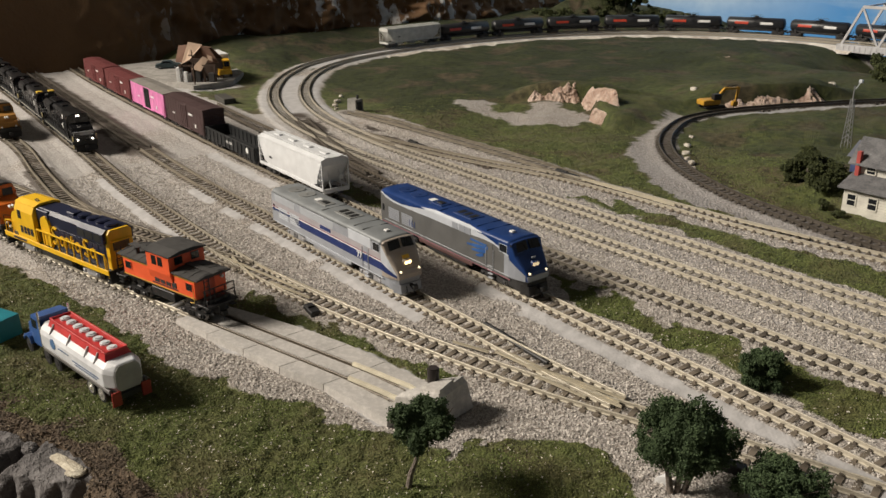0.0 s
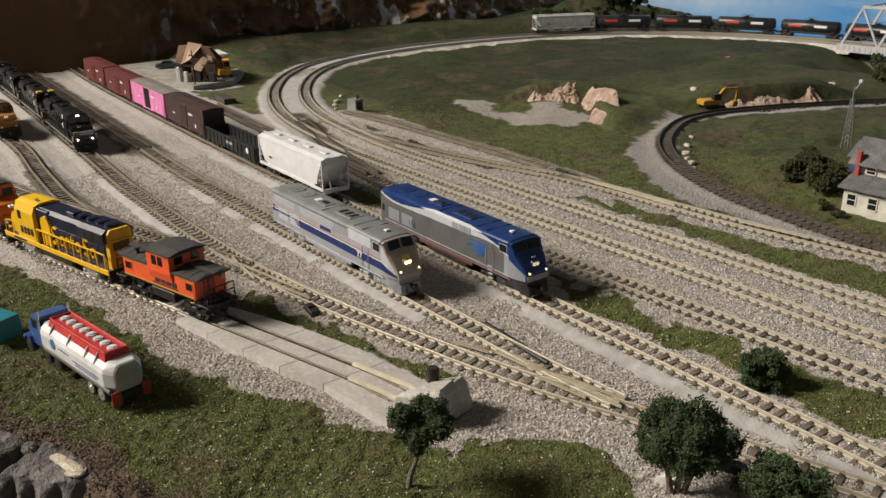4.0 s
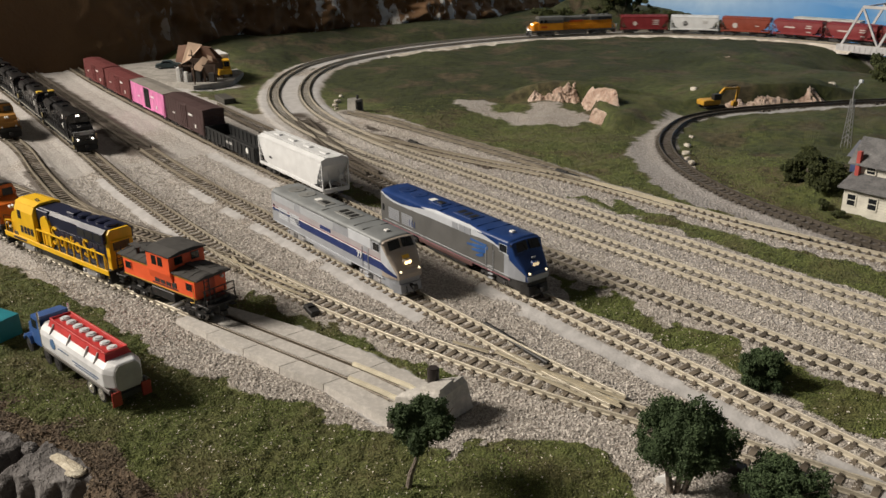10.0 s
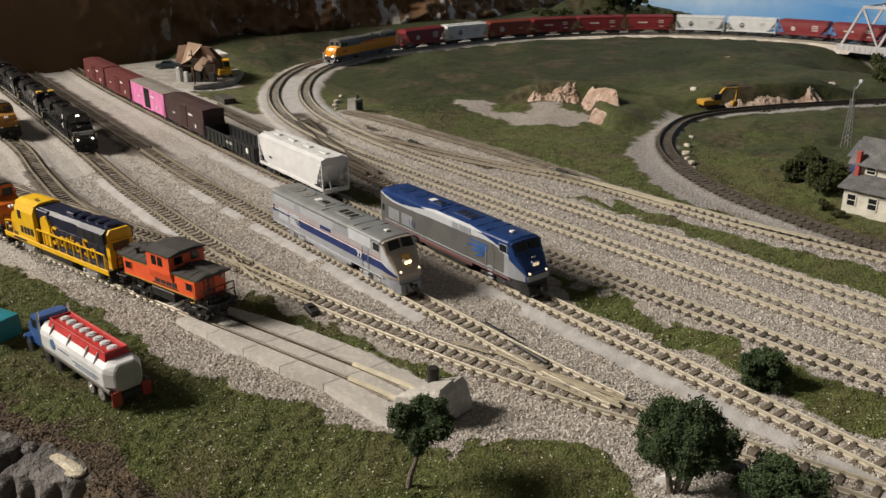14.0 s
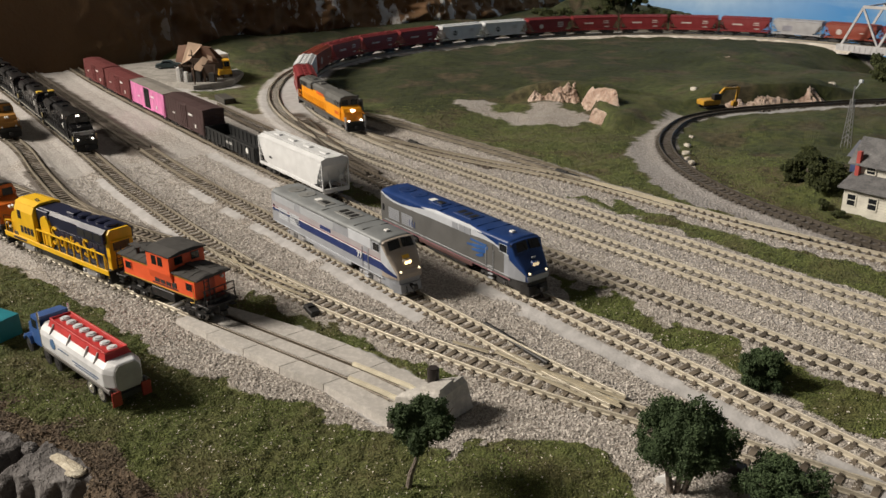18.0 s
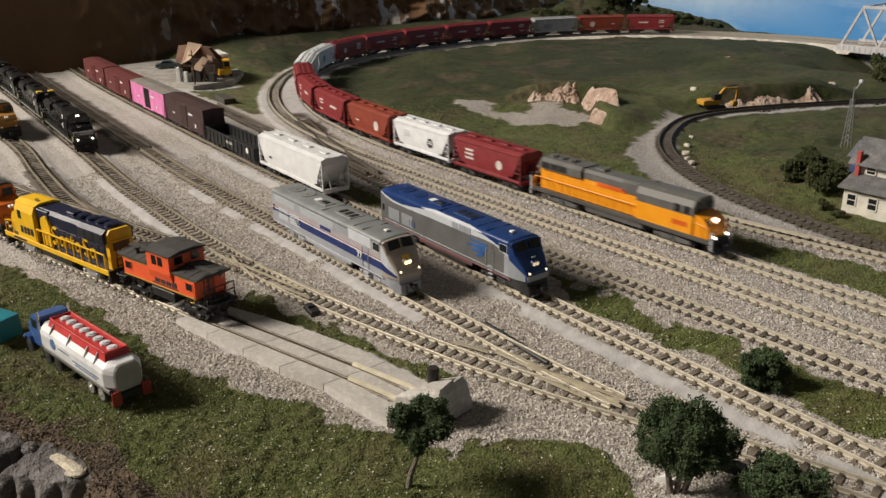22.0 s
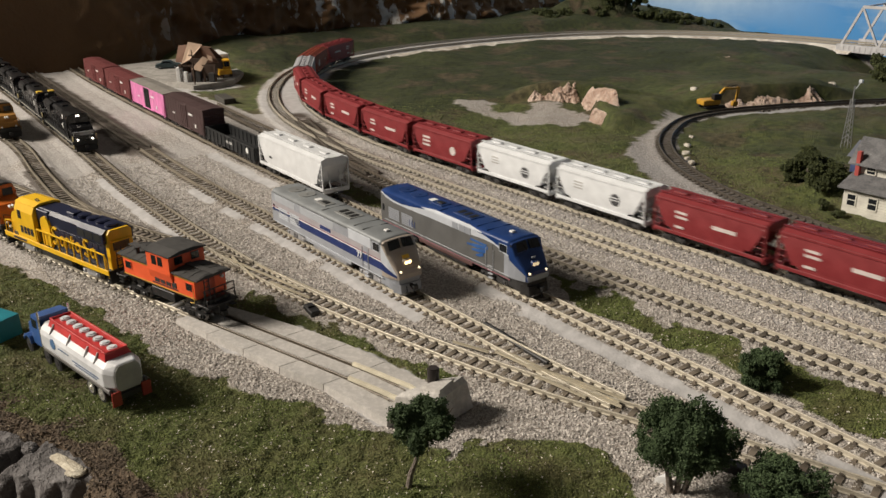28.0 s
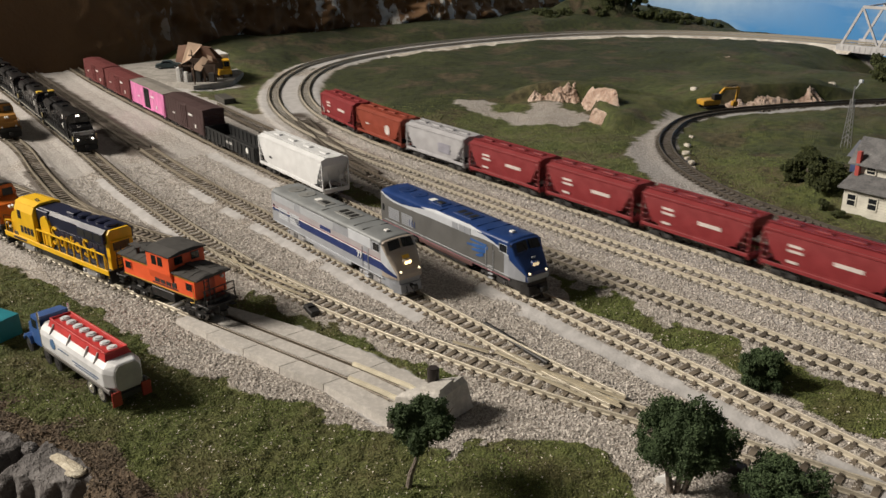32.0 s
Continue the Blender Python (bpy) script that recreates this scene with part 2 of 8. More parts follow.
PIT = [(-446, 280), (-453, 291), (-440, 303), (-426, 316), (-402, 334), (-386, 355), (-353, 358), (-318, 348), (-313, 334), (-335, 304), (-360, 290), (-398, 284)]
PIT_TURF = [(-424, 297), (-428, 326), (-392, 342), (-378, 322), (-392, 305)]
STRIP_W = [(-275, 52), (-268, 36), (-215, 33), (-196, 40), (-205, 52)]


def zones_and_height(x, y):
    wob = (value_noise(x, y, 14, 3) - 0.5) * 12 + (value_noise(x, y, 4, 5) - 0.5) * 5
    wob2 = (value_noise(x, y, 14, 8) - 0.5) * 12 + (value_noise(x, y, 4, 9) - 0.5) * 5
    xw, yw = x + wob, y + wob2
    ballast = inside(xw, yw, YARD)
    ballast &= ~inside(xw, yw, STRIP_BC) & ~inside(xw, yw, STRIP_E) & ~inside(xw, yw, TURF_SPUR)
    d_main = np.minimum(near_line(x, y, MAIN_IN), near_line(x, y, MAIN_OUT))
    d_q = near_line(x, y, TRACKS["quarry_line"])
    d_b = np.minimum(near_line(x, y, TRACKS["branch"]), near_line(x, y, TRACKS["old_siding"]))
    ballast |= (d_main + wob * 0.4 < 17) | ((d_b + wob * 0.5 < 14) & (y < 215))
    ballast |= (d_q + wob * 0.5 < 9)
    ballast |= inside(xw, yw, [(-225, 300), (-200, 262), (-165, 235), (-110, 205), (-70, 200), (30, 196), (30, 212), (-80, 226), (-150, 262), (-205, 305), (-235, 345), (-255, 400), (-285, 410)])
    pit = inside(xw, yw, PIT)
    ballast |= pit & ~inside(xw, yw, PIT_TURF)
    ballast &= ~inside(xw, yw, STRIP_W)
    bz = ballast.astype(float)
    d_any = np.full(x.shape, 1e9)
    for line in TRACKS.values():
        d_any = np.minimum(d_any, near_line(x, y, line))
    # heights
    z = np.where(ballast, -2.5 - 1.5 * soft_step(d_any, 8, 16), -3.0 - 1.0 * soft_step(d_any, 10, 24))
    z = z + np.where(ballast, (value_noise(x, y, 3.0, 21) - 0.5) * 0.7, (value_noise(x, y, 3.4, 22) - 0.5) * 1.5 + (value_noise(x, y, 16, 24) - 0.5) * 2.2)
    z = np.where(d_any < 8.5, np.minimum(z, -1.98), z)
    # the quarry: a sunk floor with a step of land behind it
    px, py = (x + 340) * 0.6 + (y - 300) * 0.8, -(x + 340) * 0.8 + (y - 300) * 0.6
    hole = np.exp(-((px / 85) ** 4 + (py / 62) ** 4))
    z = z - 9 * hole * soft_step(d_any, 12, 40)
    qu, qv = (x + 352) * 0.74 + (y - 345) * 0.67, -(x + 352) * 0.67 + (y - 345) * 0.74
    qw = qu - 14 - (37 - qv) * 0.237
    back = soft_step(qv + wob * 0.2, 33, 40) * np.exp(-(np.maximum(qv - 50, 0) / 60) ** 2) * np.exp(-(np.minimum(qu, 0) / 62) ** 4)
    flank = soft_step(qw + wob * 0.2, 2, 9) * soft_step(qv, -78, -46)
    land = np.maximum(back, 0.72 * flank) * np.exp(-(np.maximum(qw - 18, 0) / 55) ** 2) * np.exp(-(np.maximum(qv - 50, 0) / 60) ** 2)
    z = z + 16.5 * land * soft_step(d_any, 14, 50)
    # rolling turf inside the loop
    loop_in = soft_step(y, 215, 300) * soft_step(d_any, 12, 60)
    z = z + loop_in * (9 * value_noise(x, y, 90, 41) + 4 * value_noise(x, y, 35, 43) - 4)
    # bank behind the second bend, cut into a rock face
    bu, bv = (x + 237) * 0.44 + (y - 522) * 0.90, -(x + 237) * 0.90 + (y - 522) * 0.44
    z = z + 17 * soft_step(bv + wob * 0.2, 2, 8) * np.exp(-(bu / 80) ** 4) * np.exp(-(np.maximum(bv - 20, 0) / 60) ** 2)
    # rising land behind the loop and the ravine under the bridge
    out = soft_step(np.hypot(x + 480, y - 480), 330, 480) * (y > 120) * soft_step(d_any, 16, 60)
    z = z + out * (10 + 12 * value_noise(x, y, 70, 51)) * soft_step(-x, 700, 820)
    z = z - 40 * soft_step(np.hypot(x + 480, y - 480), 518, 585) * soft_step(x, -700, -610) * (y > 700)
    rav = np.exp(-((x + 285) / 75) ** 2) * soft_step(y, 720, 830)
    z = z - 62 * rav
    # the foreground edge drops off as rock
    drop = np.interp(x, [-400, -200, -110, -86, -36, 0, 60, 300], [-330, -270, -226, -214, -196, -190, -190, -190]) - y
    z = z - 60 * soft_step(drop + wob * 0.5, 2, 40)
    shelf = inside(x, y, [(-130, -290), (-74, -214), (-66, -207), (-56, -202), (-38, -198), (-26, -206), (-30, -250), (-60, -290)])
    z = np.where(shelf, np.minimum(z, -15), z)
    stand = inside(x, y, [(-66, -184), (-66, -162), (-158, -178), (-154, -200)])
    z = np.where(stand, np.minimum(z, -5.4), z)
    plaster = soft_step(inside(x + wob * 0.15, y + wob2 * 0.15, [(-165, -133), (-128, -129), (-89, -127), (-75, -120), (-50, -112), (4, -106), (-3, -72), (-33, -74), (-91, -88), (-150, -112)]).astype(float), 0.2, 0.8)
    mid = near_line(x, y, beside(MAIN_IN, -16.5))
    curve = (mid < 32) & (x < -440) & (y < 960)
    plaster = np.maximum(plaster, curve * soft_step(value_noise(x, y, 60, 61), 0.1, 0.4))
    z = np.where((plaster > 0.5) & curve, -2.4, z)
    side = [("yard_b", -12.0, -75, 400), ("yard_a", -9.5, -330, -60), ("yard_ns", -9.5, -400, -205), ("yard_b", -15.0, -420, -300)]
    for key, off, lo, hi in side:
        strip = (np.abs(near_line(x, y, beside(TRACKS[key], off)) + wob * 0.2) < 4.3) & (x > lo) & (x < hi)
        plaster = np.maximum(plaster, strip * soft_step(value_noise(x, y, 22, 63), 0.05, 0.3))
    rim = (np.abs(near_line(x, y, beside(TRACKS["quarry_line"], -11.0)) + wob * 0.15) < 4.0) & (y > 425)
    plaster = np.maximum(plaster, rim * 0.95)
    lot = inside(x + wob * 0.6, y + wob2 * 0.6, [(-880, 70), (-690, 92), (-680, 160), (-760, 176), (-880, 165)])
    plaster = np.maximum(plaster, lot * 0.9)
    fines = 0.40 * soft_step(-x + 2 * wob, 230, 360) * inside(xw, yw, YARD) * (y < 125)
    plaster = np.maximum(plaster, fines * soft_step(value_noise(x, y, 40, 66), 0.0, 0.35))
    stain = np.exp(-(near_line(x, y, TRACKS["crossover"]) / 11) ** 4) * soft_step(value_noise(x, y, 9, 71), 0.0, 0.3)
    stain = np.maximum(stain, np.exp(-((x + 330) / 60) ** 2 - ((y - 84) / 16) ** 2) * 0.8)
    grimy = near_line(x, y, TRACKS["yard_a"])
    stain = np.maximum(stain, 0.95 * soft_step(-grimy - 0.6 * wob, -18, -11) * soft_step(-x, 410, 470) * (x > -900))
    stain = np.maximum(stain, 0.8 * (near_line(x, y, TRACKS["yard_left"]) < 11) * (x < -210) * (x > -460))
    stain = np.maximum(stain, 0.8 * (near_line(x, y, TRACKS["yard_link"]) < 11))
    for a, b in (((-470, 131), (-330, 78)), ((-440, 112), (-300, 92)), ((-420, 160), (-330, 140)), ((-330, 140), (-240, 155))):
        streak = near_line(x, y, smooth_line([a, ((a[0] + b[0]) / 2, (a[1] + b[1]) / 2 + 2), b]))
        stain = np.maximum(stain, 0.95 * (streak + 0.5 * wob < 5.5) * soft_step(value_noise(x, y, 12, 75), 0.1, 0.4))
    for key, lo, hi in (("old_siding", -500, -150), ("quarry_line", -300, 60)):
        stain = np.maximum(stain, 0.6 * (near_line(x, y, TRACKS[key]) < 8) * (x > lo) * (x < hi))
    soil = soft_step(value_noise(x, y, 26, 81) + 0.35 * value_noise(x, y, 7, 82), 0.82, 1.05) * 0.6
    soil = np.maximum(soil, soft_step(-drop, -4, 16) < 0.5)
    soil = np.maximum(soil, np.exp(-((drop - 0) / 22) ** 2) * soft_step(value_noise(x, y, 12, 83), 0.25, 0.6))
    soil = np.maximum(soil, 0.7 * np.exp(-((d_q - 16) / 9) ** 2) * (y > 195) * (y < 300))
    # deep: how far the turf is darkened inside the loop, with random patches
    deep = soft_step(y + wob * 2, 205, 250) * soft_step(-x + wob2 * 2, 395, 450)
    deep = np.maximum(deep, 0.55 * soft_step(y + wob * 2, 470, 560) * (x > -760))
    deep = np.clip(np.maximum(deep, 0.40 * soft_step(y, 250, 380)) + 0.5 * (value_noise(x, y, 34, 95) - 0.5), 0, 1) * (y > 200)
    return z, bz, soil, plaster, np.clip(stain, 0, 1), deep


def steps(*runs):
    out = [runs[0][0]]
    for a, b, s in runs:
        n = max(1, int(round((b - a) / s)))
        out += list(a + (b - a) * np.arange(1, n + 1) / n)
    return np.array(out)


def build_ground():
    xs = steps((-1500, -900, 40), (-900, -450, 5), (-450, -230, 3), (-230, 150, 1.5), (150, 330, 6), (330, 3000, 90))
    ys = steps((-700, -260, 25), (-260, 215, 1.7), (215, 420, 3.2), (420, 1010, 6.5), (1010, 1500, 40))
    gx, gy = np.meshgrid(xs, ys)
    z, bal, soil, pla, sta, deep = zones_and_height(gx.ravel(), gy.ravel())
    nx, ny = len(xs), len(ys)
    v = np.c_[gx.ravel(), gy.ravel(), z] * MM
    i = (np.arange(ny - 1)[:, None] * nx + np.arange(nx - 1)[None]).ravel()
    f = np.c_[i, i + 1, i + nx + 1, i + nx]
    me = bpy.data.meshes.new("ground")
    me.vertices.add(len(v))
    me.vertices.foreach_set("co", v.ravel())
    me.loops.add(f.size)
    me.loops.foreach_set("vertex_index", f.ravel().astype(np.int32))
    me.polygons.add(len(f))
    me.polygons.foreach_set("loop_start", (np.arange(len(f)) * 4).astype(np.int32))
    me.polygons.foreach_set("use_smooth", np.ones(len(f), bool))
    me.update(calc_edges=True)
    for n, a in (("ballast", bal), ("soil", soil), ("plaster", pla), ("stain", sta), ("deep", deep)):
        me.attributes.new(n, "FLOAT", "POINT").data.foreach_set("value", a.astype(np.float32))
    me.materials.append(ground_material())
    tagged(new("ground", me), "scenic ground of green turf, grey stone ballast and brown soil", "ground", kind="structure")


build_ground()


def height(x, y):
    return float(zones_and_height(np.array([float(x)]), np.array([float(y)]))[0][0])


# ---- tracks ----


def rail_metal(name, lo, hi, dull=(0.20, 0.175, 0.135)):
    """Brass rail, darker and dull in the far yard and paler towards the near end: lo, hi say where along x."""
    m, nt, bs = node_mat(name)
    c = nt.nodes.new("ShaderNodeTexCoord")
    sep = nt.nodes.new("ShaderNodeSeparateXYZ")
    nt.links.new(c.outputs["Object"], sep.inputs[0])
    blend_noise = tex(nt, "ShaderNodeTexNoise", 55, 4)
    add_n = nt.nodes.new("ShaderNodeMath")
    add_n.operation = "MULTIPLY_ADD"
    nt.links.new(blend_noise.outputs["Fac"], add_n.inputs[0])
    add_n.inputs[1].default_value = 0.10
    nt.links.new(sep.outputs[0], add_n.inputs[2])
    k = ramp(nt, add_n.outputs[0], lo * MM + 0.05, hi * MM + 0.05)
    # colour runs from dull to pale brass along x, with a noisy transition
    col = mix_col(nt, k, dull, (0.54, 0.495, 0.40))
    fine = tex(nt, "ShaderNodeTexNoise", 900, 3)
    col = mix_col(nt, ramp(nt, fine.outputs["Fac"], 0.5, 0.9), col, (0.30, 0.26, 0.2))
    nt.links.new(col, bs.inputs["Base Color"])
    bs.inputs["Metallic"].default_value = 0.25
    bs.inputs["Roughness"].default_value = 0.42
    return m


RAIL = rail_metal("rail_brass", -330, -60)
RAIL_DULL = paint("rail_weathered", (0.20, 0.175, 0.135), 0.5, 0.35, 0.3, 120)
TIE = paint("tie_brown_plastic", (0.150, 0.125, 0.096), 0.8, 0, 0.5, 90)
TIE_DARK = paint("tie_dark_brown", (0.095, 0.080, 0.064), 0.7, 0, 0.4, 150)
RAIL_DARK = paint("rail_dark_brown", (0.085, 0.072, 0.058), 0.5, 0.3, 0.3, 120)
TIE_PALE = paint("tie_ballast_dust", (0.28, 0.26, 0.225), 0.9, 0, 0.3, 150)
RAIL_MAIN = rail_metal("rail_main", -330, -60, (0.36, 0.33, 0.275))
TIE_DUSTY = paint("tie_dusty", (0.27, 0.245, 0.205), 0.85, 0, 0.4, 150)


def tangents(line):
    t = np.gradient(line, axis=0)
    return t / np.linalg.norm(t, axis=1)[:, None]


def rail_shape(line, off):
    p = beside(line, off)
    n = tangents(line) @ np.array([[0, 1], [-1, 0]])
    prof = [(-0.55, -2.05), (-0.55, -1.75), (-0.2, -1.5), (-0.2, -0.65), (-0.38, -0.5), (-0.38, -0.08), (-0.3, 0), (0.3, 0), (0.38, -0.08), (0.38, -0.5), (0.2, -0.65), (0.2, -1.5), (0.55, -1.75), (0.55, -2.05)]
    return Shape().loft([[(a[0] + d * b[0], a[1] + d * b[1], h) for d, h in prof] for a, b in zip(p, n)])


TIE_MESH = {}


def tie_mesh(material, w=2.3, l=15.4):
    key = (material.name, w, l)
    if key not in TIE_MESH:
        s = Shape().box(-w / 2, w / 2, -l / 2, l / 2, -3.6, -1.95)
        for y in (-4.85, 4.85):
            for e in (-0.95, 0.95):
                s.box(-0.6, 0.6, y + e * 0.8 - 0.3, y + e * 0.8 + 0.3, -2.0, -1.05)
        TIE_MESH[key] = s.mesh("tie", material)
    return TIE_MESH[key]


def lay_track(name, line, lo, hi, label, rail=RAIL, tie=TIE, single=None, pitch=5.58, ties_to=1e9, far_tie=None):
    """Rails, and ties: single ones inside the stretch of x given, the others joined."""
    keep = line[(line[:, 0] > lo) & (line[:, 0] < hi)]
    root = thing(name, label, "railway track", "tracks", "structure")
    for off in (-4.85, 4.85):
        part("rail", rail_shape(keep, off), rail, root)
    s = np.r_[0, np.cumsum(np.linalg.norm(np.diff(keep, axis=0), axis=1))]
    u = np.arange(pitch / 2, s[-1], pitch)
    tx, ty = np.interp(u, s, keep[:, 0]), np.interp(u, s, keep[:, 1])
    tg = tangents(keep)
    ang = np.interp(u, s, np.unwrap(np.arctan2(tg[:, 1], tg[:, 0])))
    rest = Shape()
    for x, y, a in zip(tx, ty, ang):
        if y > ties_to:
            continue
        if single and single[0] < x < single[1]:
            ob = new("tie", tie_mesh(tie))
            ob.parent = root
            ob.matrix_basis = at(x, y, 0, math.degrees(a))
        else:
            c, sn = math.cos(a), math.sin(a)
            rest.add([(x + c * i - sn * j, y + sn * i + c * j, k) for i in (-1.15, 1.15) for j in (-7.7, 7.7) for k in (-3.6, -1.95)],
                     [(0, 1, 3, 2), (4, 6, 7, 5), (0, 4, 5, 1), (2, 3, 7, 6), (0, 2, 6, 4), (1, 5, 7, 3)])
    if rest.v:
        tagged(part("ties", rest, far_tie or tie, root), kind="stuff")
    return root


# ---- rolling stock: every piece in its own space, x forward, rail top at z = 0 ----
BLACK = paint("black_plastic", (0.012, 0.012, 0.0125), 0.5, 0, 0.3)
DARK = paint("dark_grey_plastic", (0.030, 0.029, 0.029), 0.6, 0, 0.3)
SILVER_TRUCK = paint("silver_truck_frame", (0.30, 0.30, 0.31), 0.45, 0.2, 0.35)
STEEL = paint("blackened_wheel_steel", (0.10, 0.095, 0.09), 0.35, 0.7, 0.3)
TREAD = paint("bright_wheel_tread", (0.55, 0.53, 0.5), 0.25, 0.9, 0.2)
GLASS_DARK = paint("dark_window_glass", (0.012, 0.014, 0.017), 0.12, 0, 0.1, relief=0.0)
WHITE = paint("white_paint", (0.74, 0.74, 0.73), 0.5, 0, 0.1)
LAMP_WARM = glow("lit_headlight", (1.0, 0.82, 0.52), 1.6)
LAMP_WHITE = glow("lit_ditch_light", (1.0, 0.90, 0.76), 5.0)
CACHE = {}


def shared(key, make, material, smooth=False):
    """One mesh for all alike parts."""
    if key not in CACHE:
        CACHE[key] = make().mesh(key, material, smooth)
    return CACHE[key]


def piece(name, mesh, parent, m=None, label=""):
    ob = new(name, mesh)
    ob.parent = parent
    if m:
        ob.matrix_basis = m
    if label:
        tagged(ob, label)
    return ob


def bogie(parent, x, axles=2, frame=None, base=None):
    """A truck: side frames with springs and journal boxes, and its wheelsets."""
    frame = frame or DARK
    base = base or (11.5 if axles == 2 else 21.0)
    ax = [(-0.5 + i / (axles - 1)) * base for i in range(axles)]

    def make():
        s = Shape()
        for y in (-6.6, 6.6):
            h = base / 2
            s.along_y([(-h - 2.2, 2.1), (-h - 1.8, 4.0), (-h + 2, 4.4), (-2.5, 5.0), (2.5, 5.0), (h - 2, 4.4), (h + 1.8, 4.0), (h + 2.2, 2.1), (h - 1.6, 1.9), (2.4, 1.5), (-2.4, 1.5), (-h + 1.6, 1.9)], y - 0.7, y + 0.7)
            for a in ax:
                s.box(a - 1.0, a + 1.0, y - 1.25, y + 1.25, 1.9, 3.8, 0.25)
            for k in (-1.3, 0, 1.3):
                s.rod((k, y - 1.0, 1.7), (k, y - 1.0, 4.2), 0.45, 6)
        s.box(-1.6, 1.6, -6.2, 6.2, 3.2, 5.2, 0.3)
        return s
    ob = piece("truck", shared(f"truck_{axles}_{base}_{frame.name}", make, frame), parent, at(x, 0))

    def wheels():
        s = Shape()
        for y in (-4.4, 4.4):
            s.rod((0, y - 0.55, 2.8), (0, y + 0.55, 2.8), 2.8, 16)
            i = 0.9 if y > 0 else -0.9
            s.rod((0, y - i, 2.8), (0, y - i * 0.6, 2.8), 3.25, 16)
        s.rod((0, -5.8, 2.8), (0, 5.8, 2.8), 0.5, 6)
        return s
    for a in ax:
        piece("wheelset", shared("wheelset", wheels, STEEL, False), ob, at(a, 0))
    return ob


def coupler(parent, x, sign=1):
    def make():
        s = Shape()
        s.box(0, 3.4, -0.7, 0.7, 3.6, 5.2, 0.2)
        s.box(3.0, 5.2, -1.5, 1.3, 3.2, 5.6, 0.35)
        s.rod((4.2, -0.8, 0.8), (4.2, -0.8, 3.4), 0.22, 5)
        return s
    piece("coupler", shared("coupler", make, BLACK), parent, at(x, 0, 0, 0 if sign > 0 else 180))


def plate(x0, x1, z0, z1, y, t=0.14, side=-1):
    """A thin plate lying on a side wall at y."""
    return Shape().box(x0, x1, min(y, y + side * t), max(y, y + side * t), z0, z1)


def band(xs, lo, hi, y, t=0.12, side=-1):
    """A strip on a side wall between two curves over x."""
    s = Shape()
    rings = [[(x, y, a), (x, y + side * t, a), (x, y + side * t, b), (x, y, b)] for x, a, b in zip(xs, lo, hi)]
    return s.loft(rings)


def lettering(name, words, size, material, parent, x, y, z, side=-1, bold=0.06):
    cu = bpy.data.curves.new(name, "FONT")
    cu.body, cu.size, cu.extrude, cu.offset = words, size * MM, 0.05 * MM, bold * MM
    cu.align_x, cu.align_y = "CENTER", "CENTER"
    tmp = bpy.data.objects.new(name, cu)
    me = bpy.data.meshes.new_from_object(tmp)
    bpy.data.objects.remove(tmp)
    me.materials.append(material)
    return piece(name, me, parent, at(x, y, z, 0 if side < 0 else 180, 90))


def ladder(x, y, z0, z1, w=2.6, n=5, r=0.16):
    s = Shape()
    s.rod((x - w / 2, y, z0), (x - w / 2, y, z1), r, 5)
    s.rod((x + w / 2, y, z0), (x + w / 2, y, z1), r, 5)
    for k in range(n):
        z = z0 + (z1 - z0) * (k + 0.5) / n
        s.rod((x - w / 2, y, z), (x + w / 2, y, z), r, 5)
    return s


